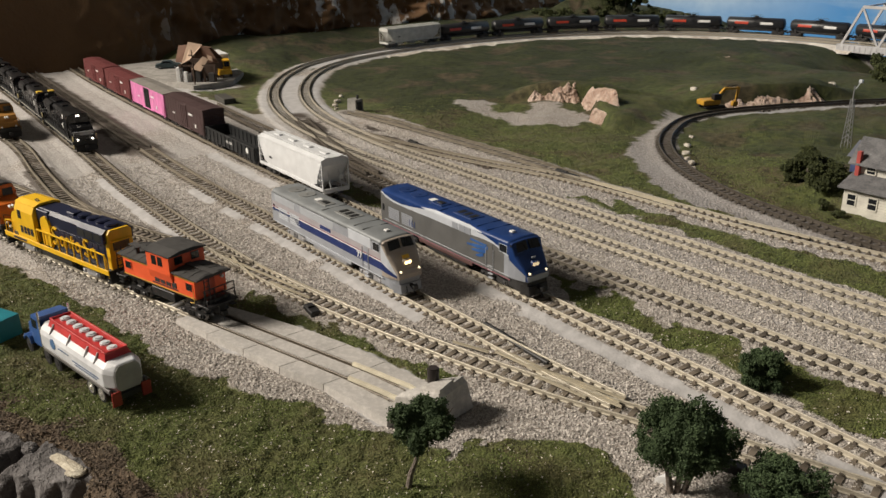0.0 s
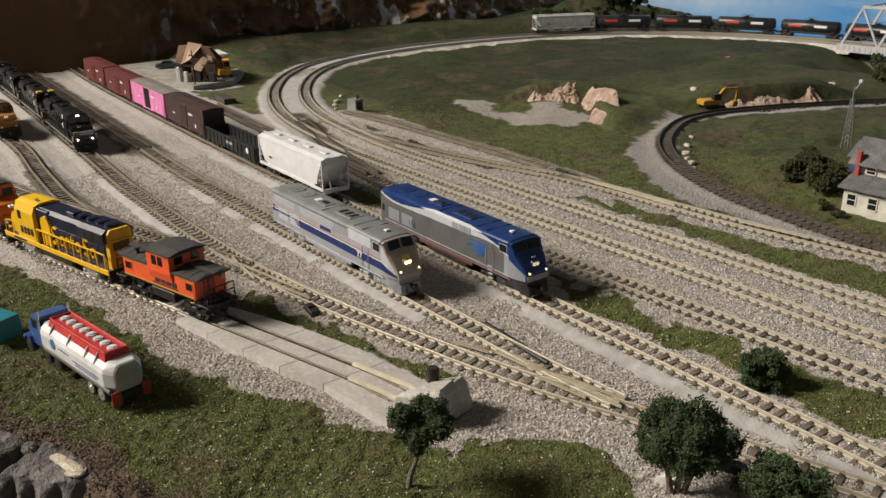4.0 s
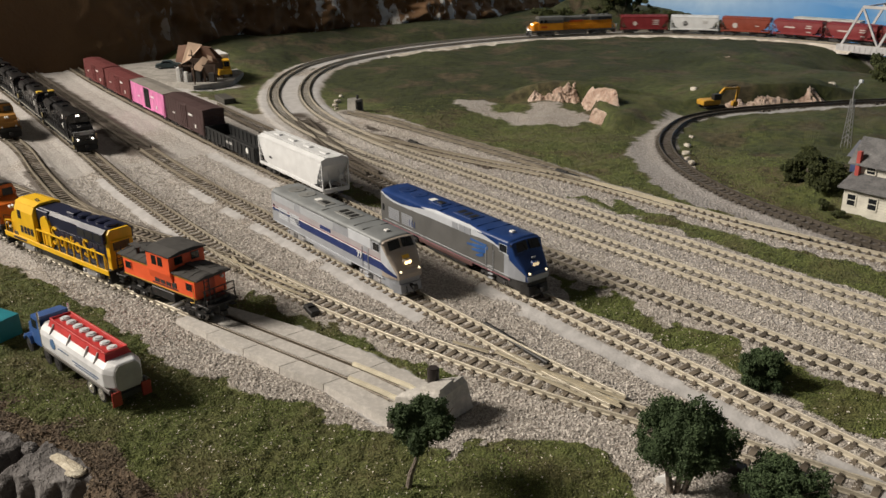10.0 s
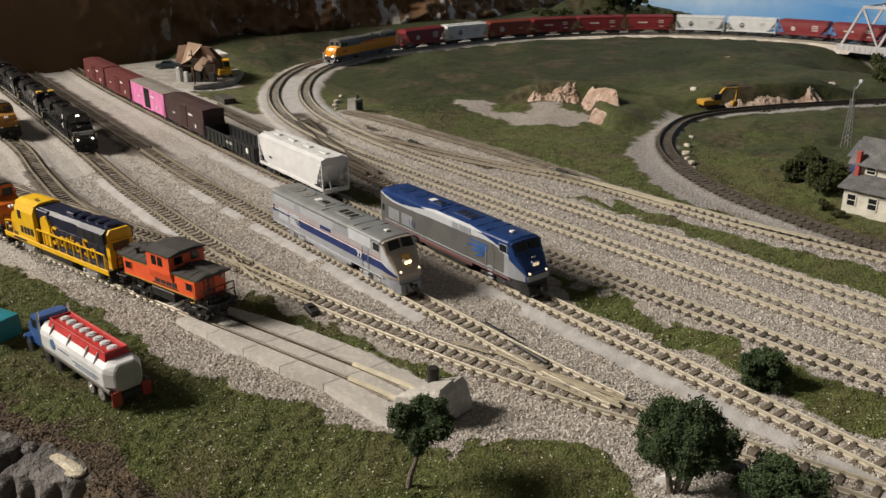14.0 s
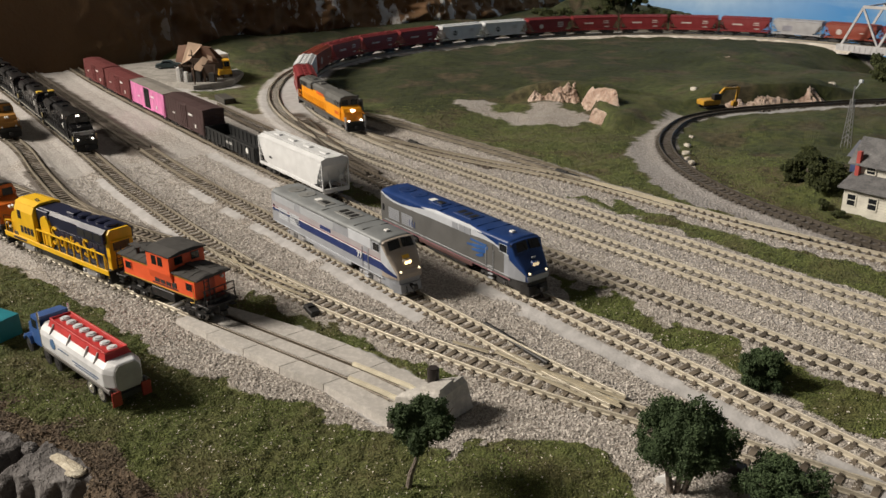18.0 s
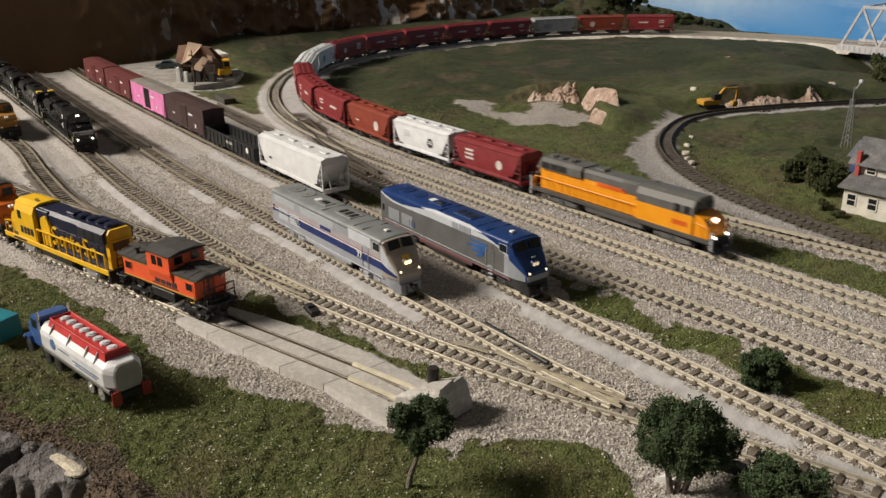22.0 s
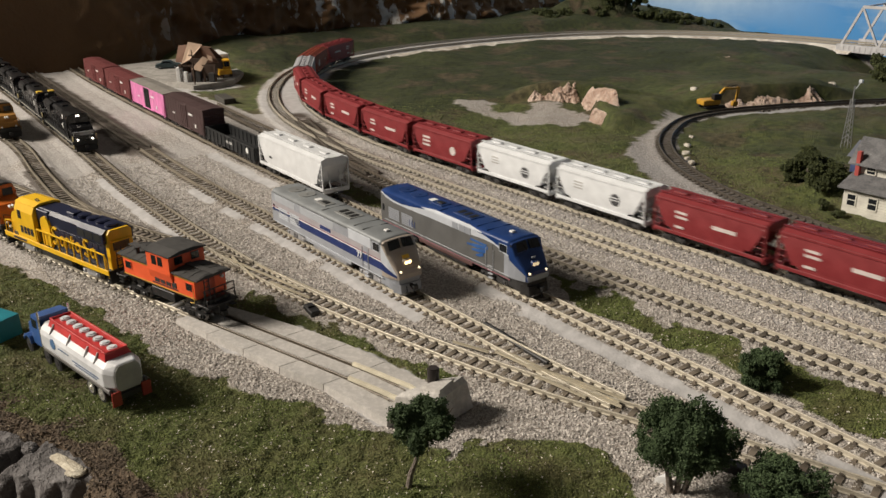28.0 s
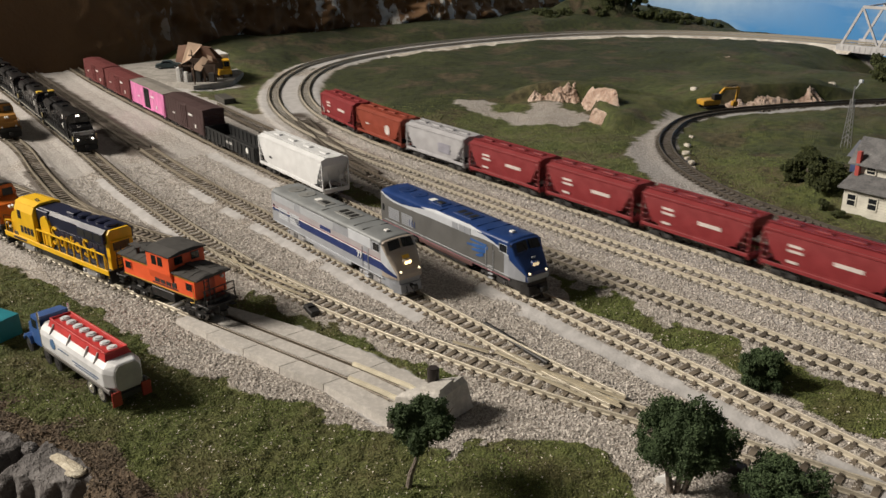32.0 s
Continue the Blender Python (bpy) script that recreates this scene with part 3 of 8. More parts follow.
# ---- covered hopper ----
def covered_hopper(name, label, body, L=69.5, top=26.5, bays=2, marks="", dark_end=None, group="covered hoppers in the running train"):
    r = thing(name, label, "hopper car", group)
    h, w = L / 2, 9.6
    prof = [(-h, top - 1), (-h, top - 4.5), (-h + 11, 9.5), (-h + 16, 7.0), (-2, 7.0), (0, 9.0), (2, 7.0), (h - 16, 7.0), (h - 11, 9.5), (h, top - 4.5), (h, top - 1)]
    part("body", Shape().along_y(prof, -w, w), body, r)
    # bowed side sheets with panel seams
    for y in (-1, 1):
        side = Shape()
        zs = [top - 1, top - 6, 16, 10.2]
        bow = [0.0, 0.55, 0.65, 0.15]
        sheet = [[(-h + 0.4, y * w, z) if i == 0 else (-h + 0.4 + max(0, (top - 4.5 - z)) * 0.55 + 0.9, y * (w + b), z) for i, (z, b) in enumerate(zip(zs, bow))],
                 [(h - 0.4, y * w, z) if i == 0 else (h - 0.4 - max(0, (top - 4.5 - z)) * 0.55 - 0.9, y * (w + b), z) for i, (z, b) in enumerate(zip(zs, bow))]]
        n = len(zs)
        side.add(sheet[0] + sheet[1], [(i, i + 1, n + i + 1, n + i) for i in range(n - 1)])
        part("side_sheet", side, body, r, smooth=True)
        part("side_sill", Shape().box(-h, h, y * w - 0.5, y * w + 0.5, 6.6, 8.6, 0.2), body, r)
        part("top_chord", Shape().box(-h - 0.2, h + 0.2, y * w - 0.55, y * w + 0.55, top - 2.0, top - 0.6, 0.2), body, r)
        for e in (-1, 1):
            part("ladder", ladder(e * (h - 1.9), y * (w + 0.25), 5.5, top - 1.5, 2.8, 6), body, r)
            part("corner_post", Shape().box(e * h - 0.45, e * h + 0.45, y * w - 0.5, y * w + 0.5, 6.6, top - 1.2, 0.12), body, r)
            part("grab_iron", Shape().pipe([(e * (h - 7.5), y * (w + 0.2), 8.6), (e * (h - 7.5), y * (w + 0.2), 13.5), (e * (h - 3.5), y * (w + 0.2), 13.5)], 0.16, 5), body, r)
    roof = Shape().loft([[(x, -w - 0.1, top - 1), (x, -w * 0.72, top + 0.55), (x, w * 0.72, top + 0.55), (x, w + 0.1, top - 1)] for x in (-h, h)])
    part("roof", roof, body, r)
    walk_s = Shape()
    for y in (-4.6, 4.6):
        walk_s.box(-h - 1, h + 1, y - 0.9, y + 0.9, top + 0.9, top + 1.25)
    part("roof_walk", walk_s, dark_end or body, r)
    for k in range(4):
        x = -h * 0.72 + k * h * 0.48
        part("hatch", Shape().box(x - 4.5, x + 4.5, -1.7, 1.7, top + 0.4, top + 1.5, 0.3), body, r)
    for k in range(bays):
        x = (k - (bays - 1) / 2) * (L * 0.36 if bays == 2 else L * 0.24)
        s = Shape().loft([[(x - 9, -8.5, 8), (x + 9, -8.5, 8), (x + 9, 8.5, 8), (x - 9, 8.5, 8)], [(x - 3, -4.5, 2.6), (x + 3, -4.5, 2.6), (x + 3, 4.5, 2.6), (x - 3, 4.5, 2.6)]])
        part("discharge_bay", s, body if bays == 3 else DARK, r)
    for e in (-1, 1):
        part("end_sill", Shape().box(e * h - 0.8, e * h + 0.8, -w, w, 5.2, 8.0, 0.25), body, r)
        part("end_brace", Shape().rod((e * h, -4, 8), (e * (h - 3), -4, 19), 0.4, 6).rod((e * h, 4, 8), (e * (h - 3), 4, 19), 0.4, 6), body, r)
        bogie(r, e * (h - 12), 2, DARK)
        coupler(r, e * (h - 1.6), e)
    part("brake_wheel", Shape().rod((h + 0.5, 3.6, 15), (h + 1.0, 3.6, 15), 1.7, 12), dark_end or body, r)
    ink = paint("hopper_lettering_white", (0.58, 0.52, 0.50), 0.6)
    inkd = paint("hopper_lettering_black", (0.05, 0.05, 0.055), 0.6)
    for y in (-1, 1):
        yy = y * (w + 0.6)
        if marks == "bar":
            part("lettering_bar", plate(3.5, 18, 16.2, 18.2, yy, 0.25, y), ink, r, "white lettering bar")
            for z, x1 in ((19.3, -13), (16.6, -12.2), (11.0, -14.5)):
                part("lettering_bar", plate(-20.5, x1, z, z + 1.3, yy, 0.25, y), ink, r, "white lettering bar")
        elif marks == "disc":
            part("round_emblem", Shape().rod((14, yy - 0.2, 15.5), (14, yy + 0.2, 15.5), 3.2, 20), ink, r, "white round emblem")
            for z in (19.6, 16.8, 13.8):
                part("lettering_bar", plate(-22, -13, z, z + 1.5, yy, 0.25, y), ink, r, "white lettering bar")
        elif marks == "spot":
            part("round_emblem", Shape().rod((15, yy - 0.2, 15.5), (15, yy + 0.2, 15.5), 3.9, 20), ink, r, "white round emblem")
            part("lettering_bar", plate(-20, -14, 15, 16.2, yy, 0.25, y), ink, r, "white lettering bar")
        elif marks == "black":
            part("round_emblem", Shape().rod((13, yy - 0.2, 16), (13, yy + 0.2, 16), 3.6, 20), inkd, r, "black round emblem")
            for z in (15.4, 16.9):
                part("emblem_bar", plate(10, 16, z, z + 0.55, yy + y * 0.2, 0.1, y), body, r)
            for z in (20.0, 18.2, 16.4):
                part("lettering_bar", plate(-20, -13, z, z + 0.8, yy, 0.2, y), paint("faded_lettering", (0.42, 0.41, 0.40), 0.6), r, "grey lettering bar")
        elif marks == "smudge":
            part("emblem_patch", Shape().box(6, 20, min(yy, yy + y * .2), max(yy, yy + y * .2), 12, 19), paint("grey_blue_print", (0.26, 0.26, 0.31), 0.6), r, "grey-blue printed emblem")
        elif marks == "outline":
            part("lettering_bar", plate(-30, -26, 14, 15.5, yy, 0.2, y), inkd, r)
    return r


# ---- box car ----
def box_car(name, label, body, L=91.0, top=27.0, door=None, roof=None):
    r = thing(name, label, "box car", "freight cars standing in the yard")
    h, w = L / 2, 9.3
    part("body", Shape().box(-h, h, -w, w, 5.6, top - 1, 0.3), body, r)
    part("roof", Shape().loft([[(x, -w - 0.25, top - 1), (x, -w - 0.25, top - 0.4), (x, 0, top + 0.7), (x, w + 0.25, top - 0.4), (x, w + 0.25, top - 1)] for x in (-h - 0.3, h + 0.3)]), roof or body, r)
    n = 13
    for k in range(n + 1):
        x = -h + L * k / n
        part("roof_rib", Shape().loft([[(x + e, -w, top - 0.35), (x + e, 0, top + 0.8), (x + e, w, top - 0.35)] for e in (-0.25, 0.25)]), roof or body, r) if k % 2 == 0 else None
    for y in (-1, 1):
        for k in range(1, n):
            x = -h + L * k / n
            if abs(x) > 8.5:
                part("side_post", Shape().box(x - 0.3, x + 0.3, y * w - 0.12, y * w + 0.12, 6, top - 1.2), body, r)
        part("door", Shape().box(-7.6, 7.6, y * w - 0.55, y * w + 0.55, 6.6, top - 1.8, 0.2), door or body, r, "sliding door")
        part("door_track", Shape().box(-16, 16, y * w - 0.7, y * w + 0.7, 5.5, 6.5, 0.1), body, r)
        for k in (-4, 0, 4):
            part("door_bar", Shape().box(k - 0.3, k + 0.3, y * w - 0.8, y * w + 0.8, 7, top - 2.4), door or body, r)
        for e in (-1, 1):
            part("ladder", ladder(e * (h - 1.7), y * (w + 0.4), 4.6, 16, 2.4, 5), body, r)
        part("lettering_bar", plate(13, 22, 18.5, 20.2, y * (w + 0.35), 0.15, y), WHITE, r, "white lettering bar")
        part("lettering_bar", plate(-27, -21, 14.0, 15.0, y * (w + 0.35), 0.15, y), WHITE, r, "white lettering bar")
        part("lettering_bar", plate(26, 29, 9.5, 12.5, y * (w + 0.35), 0.15, y), WHITE, r, "white lettering bar")
    for e in (-1, 1):
        for z in (10, 13, 16, 19, 22):
            part("end_rib", Shape().box(e * h - 0.5, e * h + 0.5, -w + 0.8, w - 0.8, z - 0.6, z + 0.6, 0.2), body, r)
        bogie(r, e * (h - 12.5))
        coupler(r, e * (h - 1.2), e)
    part("underframe", Shape().box(-h + 3, h - 3, -2.2, 2.2, 4.2, 5.7), DARK, r)
    return r


def gondola(name, label, L=95.0):
    r = thing(name, label, "gondola car", "freight cars standing in the yard")
    h, w, top = L / 2, 9.2, 15.0
    m = paint("gondola_black", (0.011, 0.012, 0.013), 0.5)
    part("floor", Shape().box(-h, h, -w, w, 5.4, 6.6), m, r)
    for y in (-1, 1):
        part("side", Shape().box(-h, h, y * w - 0.35, y * w + 0.35, 5.2, top), m, r)
        part("top_chord", Shape().box(-h, h, y * w - 0.7, y * w + 0.7, top - 0.8, top + 0.3, 0.15), m, r)
        for k in range(13):
            x = -h + 1 + (L - 2) * k / 12
            part("side_post", Shape().box(x - 0.5, x + 0.5, y * w - 0.85, y * w + 0.85, 5.4, top - 0.6), m, r)
        part("lettering_bar", plate(-6, 6, 9.5, 11.5, y * (w + 0.35), 0.2, y), paint("grey_print", (0.35, 0.35, 0.35)), r)
        part("round_emblem", Shape().rod((34, y * (w + 0.3), 11), (34, y * (w + 0.7), 11), 2.2, 16), WHITE, r, "small white round emblem")
    for e in (-1, 1):
        part("end_wall", Shape().box(e * h - 0.5, e * h + 0.5, -w, w, 5.2, top, 0.1), m, r)
        bogie(r, e * (h - 12.5))
        coupler(r, e * (h - 1.2), e)
    return r


def tank_car(name, label, L=91.0):
    r = thing(name, label, "tank car", "tank cars of the departing train")
    h = L / 2
    m = paint("tank_black", (0.016, 0.017, 0.02), 0.35)
    rings = []
    R = 8.6
    for x, k in ((-h + 2, 0.05), (-h + 2.3, 0.5), (-h + 3.4, 0.82), (-h + 5.5, 1.0), (h - 5.5, 1.0), (h - 3.4, 0.82), (h - 2.3, 0.5), (h - 2, 0.05)):
        rings.append([(x, R * k * math.cos(t), 15.5 + R * k * math.sin(t)) for t in [2 * math.pi * i / 24 for i in range(24)]])
    part("tank", Shape().loft(rings), m, r, smooth=True)
    part("frame", Shape().box(-h + 1, h - 1, -3, 3, 4.6, 7.2, 0.2), BLACK, r)
    part("dome", Shape().rod((0, 0, 23.5), (0, 0, 26.2), 3.2, 16), m, r)
    part("platform", Shape().box(-7, 7, -5.8, 5.8, 23.8, 24.2).pipe([(-7, -5.8, 24), (-7, -5.8, 27.2), (7, -5.8, 27.2), (7, -5.8, 24)], 0.2, 5).pipe([(-7, 5.8, 24), (-7, 5.8, 27.2), (7, 5.8, 27.2), (7, 5.8, 24)], 0.2, 5), BLACK, r)
    for y in (-1, 1):
        part("ladder", ladder(0, y * 8.9, 6, 24, 2.6, 7), BLACK, r)

        def strip(x0, x1):
            return Shape().loft([[(x0, y * (R + 0.12) * math.cos(t), 15.5 + (R + 0.12) * math.sin(t)) for t in (-0.12, 0.02, 0.16, 0.3)],
                                 [(x1, y * (R + 0.12) * math.cos(t), 15.5 + (R + 0.12) * math.sin(t)) for t in (-0.12, 0.02, 0.16, 0.3)]], False)
        part("red_panel", strip(-30 if y < 0 else 10, -10 if y < 0 else 30), paint("tank_red", (0.55, 0.06, 0.03)), r, "red panel")
        part("lettering_bar", strip(8 if y < 0 else -26, 26 if y < 0 else -8), WHITE, r, "white lettering bar")
        part("side_rail", Shape().pipe([(-h + 2, y * 8.4, 8), (h - 2, y * 8.4, 8)], 0.25, 5), BLACK, r)
    for e in (-1, 1):
        part("saddle", Shape().box(e * (h - 12) - 2, e * (h - 12) + 2, -7, 7, 5, 10, 0.4), BLACK, r)
        part("end_platform", Shape().box(e * (h - 2.5) - 2, e * (h - 2.5) + 2, -8.6, 8.6, 5.6, 6.6, 0.1).pipe([(e * (h - 1), -8, 6.5), (e * (h - 1), -8, 12), (e * (h - 1), 8, 12), (e * (h - 1), 8, 6.5)], 0.2, 5), BLACK, r)
        bogie(r, e * (h - 12))
        coupler(r, e * (h - 1.4), e)
    return r


# ---- road diesel with a hood ----
def hood_locomotive(name, label, L, body, cab, roof, sill, rails, cfg, group=""):
    """cfg: axles, top, lit, marks, wide (wide nose), trucks."""
    r = thing(name, label, "locomotive", group)
    h = L / 2
    top = cfg.get("top", 27.5)
    trk = cfg.get("trucks", DARK)
    lit = cfg.get("lit", False)
    hw = 6.6
    part("frame", Shape().box(-h + 2, h - 2, -9.3, 9.3, 7.6, 8.6, 0.15), BLACK, r)
    for y in (-1, 1):
        part("side_sill", Shape().box(-h + 2, h - 2, y * 9.3 - 0.3, y * 9.3 + 0.3, 6.4, 8.9, 0.1), sill, r)
    # cab near the front
    cx0, cx1 = h - cfg.get("cab_back", 33), h - cfg.get("cab_front", 19)
    ctop = top + cfg.get("cab_up", 0.4)
    cprof = [(-9.2, 8.6), (-9.2, ctop - 5), (-7.6, ctop - 1.2), (-4, ctop), (4, ctop), (7.6, ctop - 1.2), (9.2, ctop - 5), (9.2, 8.6)]
    part("cab", Shape().along_x(cprof, cx0, cx1), cab, r)
    part("cab_roof", Shape().along_x([(-7.8, ctop - 1.1), (-4, ctop + 0.25), (4, ctop + 0.25), (7.8, ctop - 1.1)], cx0 - 0.4, cx1 + 0.6), cfg.get("cab_roof", roof), r)
    for y in (-1, 1):
        for k, (a, b) in enumerate(cfg.get("windows", ((0.12, 0.44), (0.56, 0.88)))):
            part("side_window", Shape().box(cx0 + (cx1 - cx0) * a, cx0 + (cx1 - cx0) * b, y * 9.2 - 0.15, y * 9.2 + (0.25 if cfg.get("upper") else 0.15), ctop - cfg.get("win_z", 10), ctop - cfg.get("win_z", 10) + 4.4), GLASS_DARK, r)
        part("windshield", Shape().box(cx1 - 0.1, cx1 + 0.2, y * 4.3 - 3.0, y * 4.3 + 3.0, ctop - 7.5, ctop - 3.2), GLASS_DARK, r)
    if cfg.get("upper"):
        uprof = [(-9.35, ctop - 9.4), (-9.35, ctop - 4.9), (-7.7, ctop - 1.05), (-4, ctop + 0.15), (4, ctop + 0.15), (7.7, ctop - 1.05), (9.35, ctop - 4.9), (9.35, ctop - 9.4)]
        part("cab_upper", Shape().along_x(uprof, cx0 - 0.1, cx1 + 0.08), roof, r, "grey upper cab")
    # nose
    nh = cfg.get("nose", 18.5)
    nw = 8.2 if cfg.get("wide") else 6.0
    nprof = [(cx1, 8.6), (cx1, nh + 1.8), (h - 7.5, nh), (h - 5.2, nh - 3), (h - 4.6, 8.6)]
    part("nose", Shape().loft([[(x, -nw * k, z) for x, z in nprof] for k in (1,)] + [[(x, nw, z) for x, z in nprof]]), cfg.get("nose_mat", cab), r)
    part("nose_door", Shape().box(h - 5.2, h - 4.4, -1.7, 1.7, 9, nh - 4.5, 0.1), cfg.get("nose_mat", cab), r)
    # long hood with doors, louvres and fans
    x0, x1 = -h + cfg.get("rear", 7.5), cx0
    hprof = [(-hw, 8.6), (-hw, top - 2.2), (-hw + 1.6, top - 0.6), (hw - 1.6, top - 0.6), (hw, top - 2.2), (hw, 8.6)]
    part("long_hood", Shape().along_x(hprof, x0, x1), body, r)
    part("hood_roof", Shape().along_x([(-hw - 0.12, top - cfg.get("roof_drop", 2.3)), (-hw - 0.12, top - 2.15), (-hw + 1.6, top - 0.45), (hw - 1.6, top - 0.45), (hw + 0.12, top - 2.15), (hw + 0.12, top - cfg.get("roof_drop", 2.3))], x0 - 0.2, x1), roof, r)
    part("radiator_housing", Shape().along_x([(-hw - 1.9, top - 6.5), (-hw - 1.9, top - 1.6), (-hw + 0.4, top + 0.25), (hw - 0.4, top + 0.25), (hw + 1.9, top - 1.6), (hw + 1.9, top - 6.5)], x0 + 1, x0 + cfg.get("rad", 26)), roof, r)
    for k in range(cfg.get("fans", 3)):
        x = x0 + 5.5 + k * 8.2
        part("cooling_fan", Shape().rod((x, 0, top), (x, 0, top + 1.3), 3.5, 18).rod((x, 0, top + 1.25), (x, 0, top + 1.5), 2.6, 18), roof, r)
    xm = (x0 + x1) / 2 + 6
    part("exhaust", Shape().box(xm - 3.5, xm + 3.5, -2.6, 2.6, top - 0.6, top + 0.9, 0.3), roof, r)
    part("blower_housing", Shape().box(x1 - 13, x1 - 1, -hw - 0.5, hw + 0.5, top - 8, top - 0.8, 0.4), cfg.get("blower", roof), r)
    for y in (-1, 1):
        n = int((x1 - x0 - 18) / 5.4)
        for k in range(n):
            x = x0 + 4 + k * 5.4
            part("hood_door", Shape().box(x, x + 4.9, y * hw - 0.18, y * hw + 0.18, 9.6, top - 8.2, 0.08), cfg.get("doors", body), r)
        for k in range(3):
            part("radiator_grille", Shape().box(x0 + 2.5 + k * 7.6, x0 + 9.2 + k * 7.6, y * (hw + 1.9) - 0.15, y * (hw + 1.9) + 0.15, top - 5.8, top - 2.2), BLACK, r)
        # handrail with stanchions
        pts = [(-h + 5, y * 8.9, 16.2), (cx0 - 1.5, y * 8.9, 16.2)]
        part("handrail", Shape().pipe(pts, cfg.get("rail_r", 0.28), 5), rails, r)
        m = cfg.get("posts", 9)
        for k in range(m):
            x = -h + 5 + (cx0 - 1.5 + h - 5) * k / (m - 1)
            part("stanchion", Shape().rod((x, y * 8.9, 8.6), (x, y * 8.9, 16.4), cfg.get("rail_r", 0.26), 5), rails, r)
        part("front_rail", Shape().pipe([(cx1 + 1, y * 8.9, 16.5), (h - 3.4, y * 8.9, 15), (h - 3, y * 8.9, 5)], 0.26, 5).rod((cx1 + 6, y * 8.9, 8.6), (cx1 + 6, y * 8.9, 15.8), 0.24, 5), rails, r)
        part("rear_rail", Shape().pipe([(-h + 5, y * 8.9, 16.2), (-h + 3.2, y * 8.9, 14), (-h + 3, y * 8.9, 5)], 0.26, 5), rails, r)
        for e in (-1, 1):
            for z in (2.6, 4.4, 6.2):
                part("step", Shape().box(e * (h - 3.2) - 1.4, e * (h - 3.2) + 1.4, y * 8.6 - 1.0, y * 8.6 + 1.0, z, z + 0.35), BLACK, r)
    for e in (-1, 1):
        part("pilot", Shape().box(e * (h - 2.2) - 0.6, e * (h - 2.2) + 0.6, -9, 9, 2.0, 8.6, 0.25), cfg.get("pilot", BLACK), r)
        part("end_rail", Shape().pipe([(e * (h - 2), -7, 8.6), (e * (h - 2), -7, 14.5), (e * (h - 2), -2.5, 13), (e * (h - 2), 2.5, 13), (e * (h - 2), 7, 14.5), (e * (h - 2), 7, 8.6)], 0.24, 5), rails, r)
        coupler(r, e * (h - 2.2), e)
        bogie(r, e * (h - cfg.get("bog", 25)), cfg.get("axles", 3), trk)
    part("plow", Shape().along_y([(h - 2, 1.0), (h + 1.2, 0.9), (h - 0.6, 5)], -8.2, 8.2), BLACK, r)
    tw = cfg.get("tank", 16)
    part("fuel_tank", Shape().loft([[(x, y, z) for y, z in ((-8.6, 6.6), (-8.2, 2.8), (-6, 1.9), (6, 1.9), (8.2, 2.8), (8.6, 6.6))] for x in (-tw, tw)]), cfg.get("tank_mat", BLACK), r)
    lm = LAMP_WHITE if lit else WHITE
    for y in (-1, 1):
        part("headlight", Shape().rod((cx1 - 0.1, y * 0.75, ctop - 1.7), (cx1 + 0.7, y * 0.75, ctop - 1.7), 0.75, 10) if not cfg.get("wide") or cfg.get("high_light") else Shape().rod((h - 6.8, y * 0.9, nh - 1.2), (h - 4.9, y * 0.9, nh - 1.6), 0.85, 10), lm, r, "lit headlight" if lit else "")
        part("ditch_light", Shape().rod((h - 2, y * 5.6, 9.8), (h - 1.2, y * 5.6, 9.8), 0.75, 10), lm, r, "lit ditch light" if lit else "")
    part("rear_number_board", Shape().box(x0 - 0.35, x0 + 0.1, -2.2, 2.2, top - 4, top - 2.4), BLACK, r)
    part("horn", Shape().rod((cx0 + 3, 2, ctop), (cx0 + 6, 2, ctop + 1.1), 0.35, 6).rod((cx0 + 3, 3, ctop), (cx0 + 6, 3, ctop + 1.0), 0.35, 6), STEEL, r)
    return r


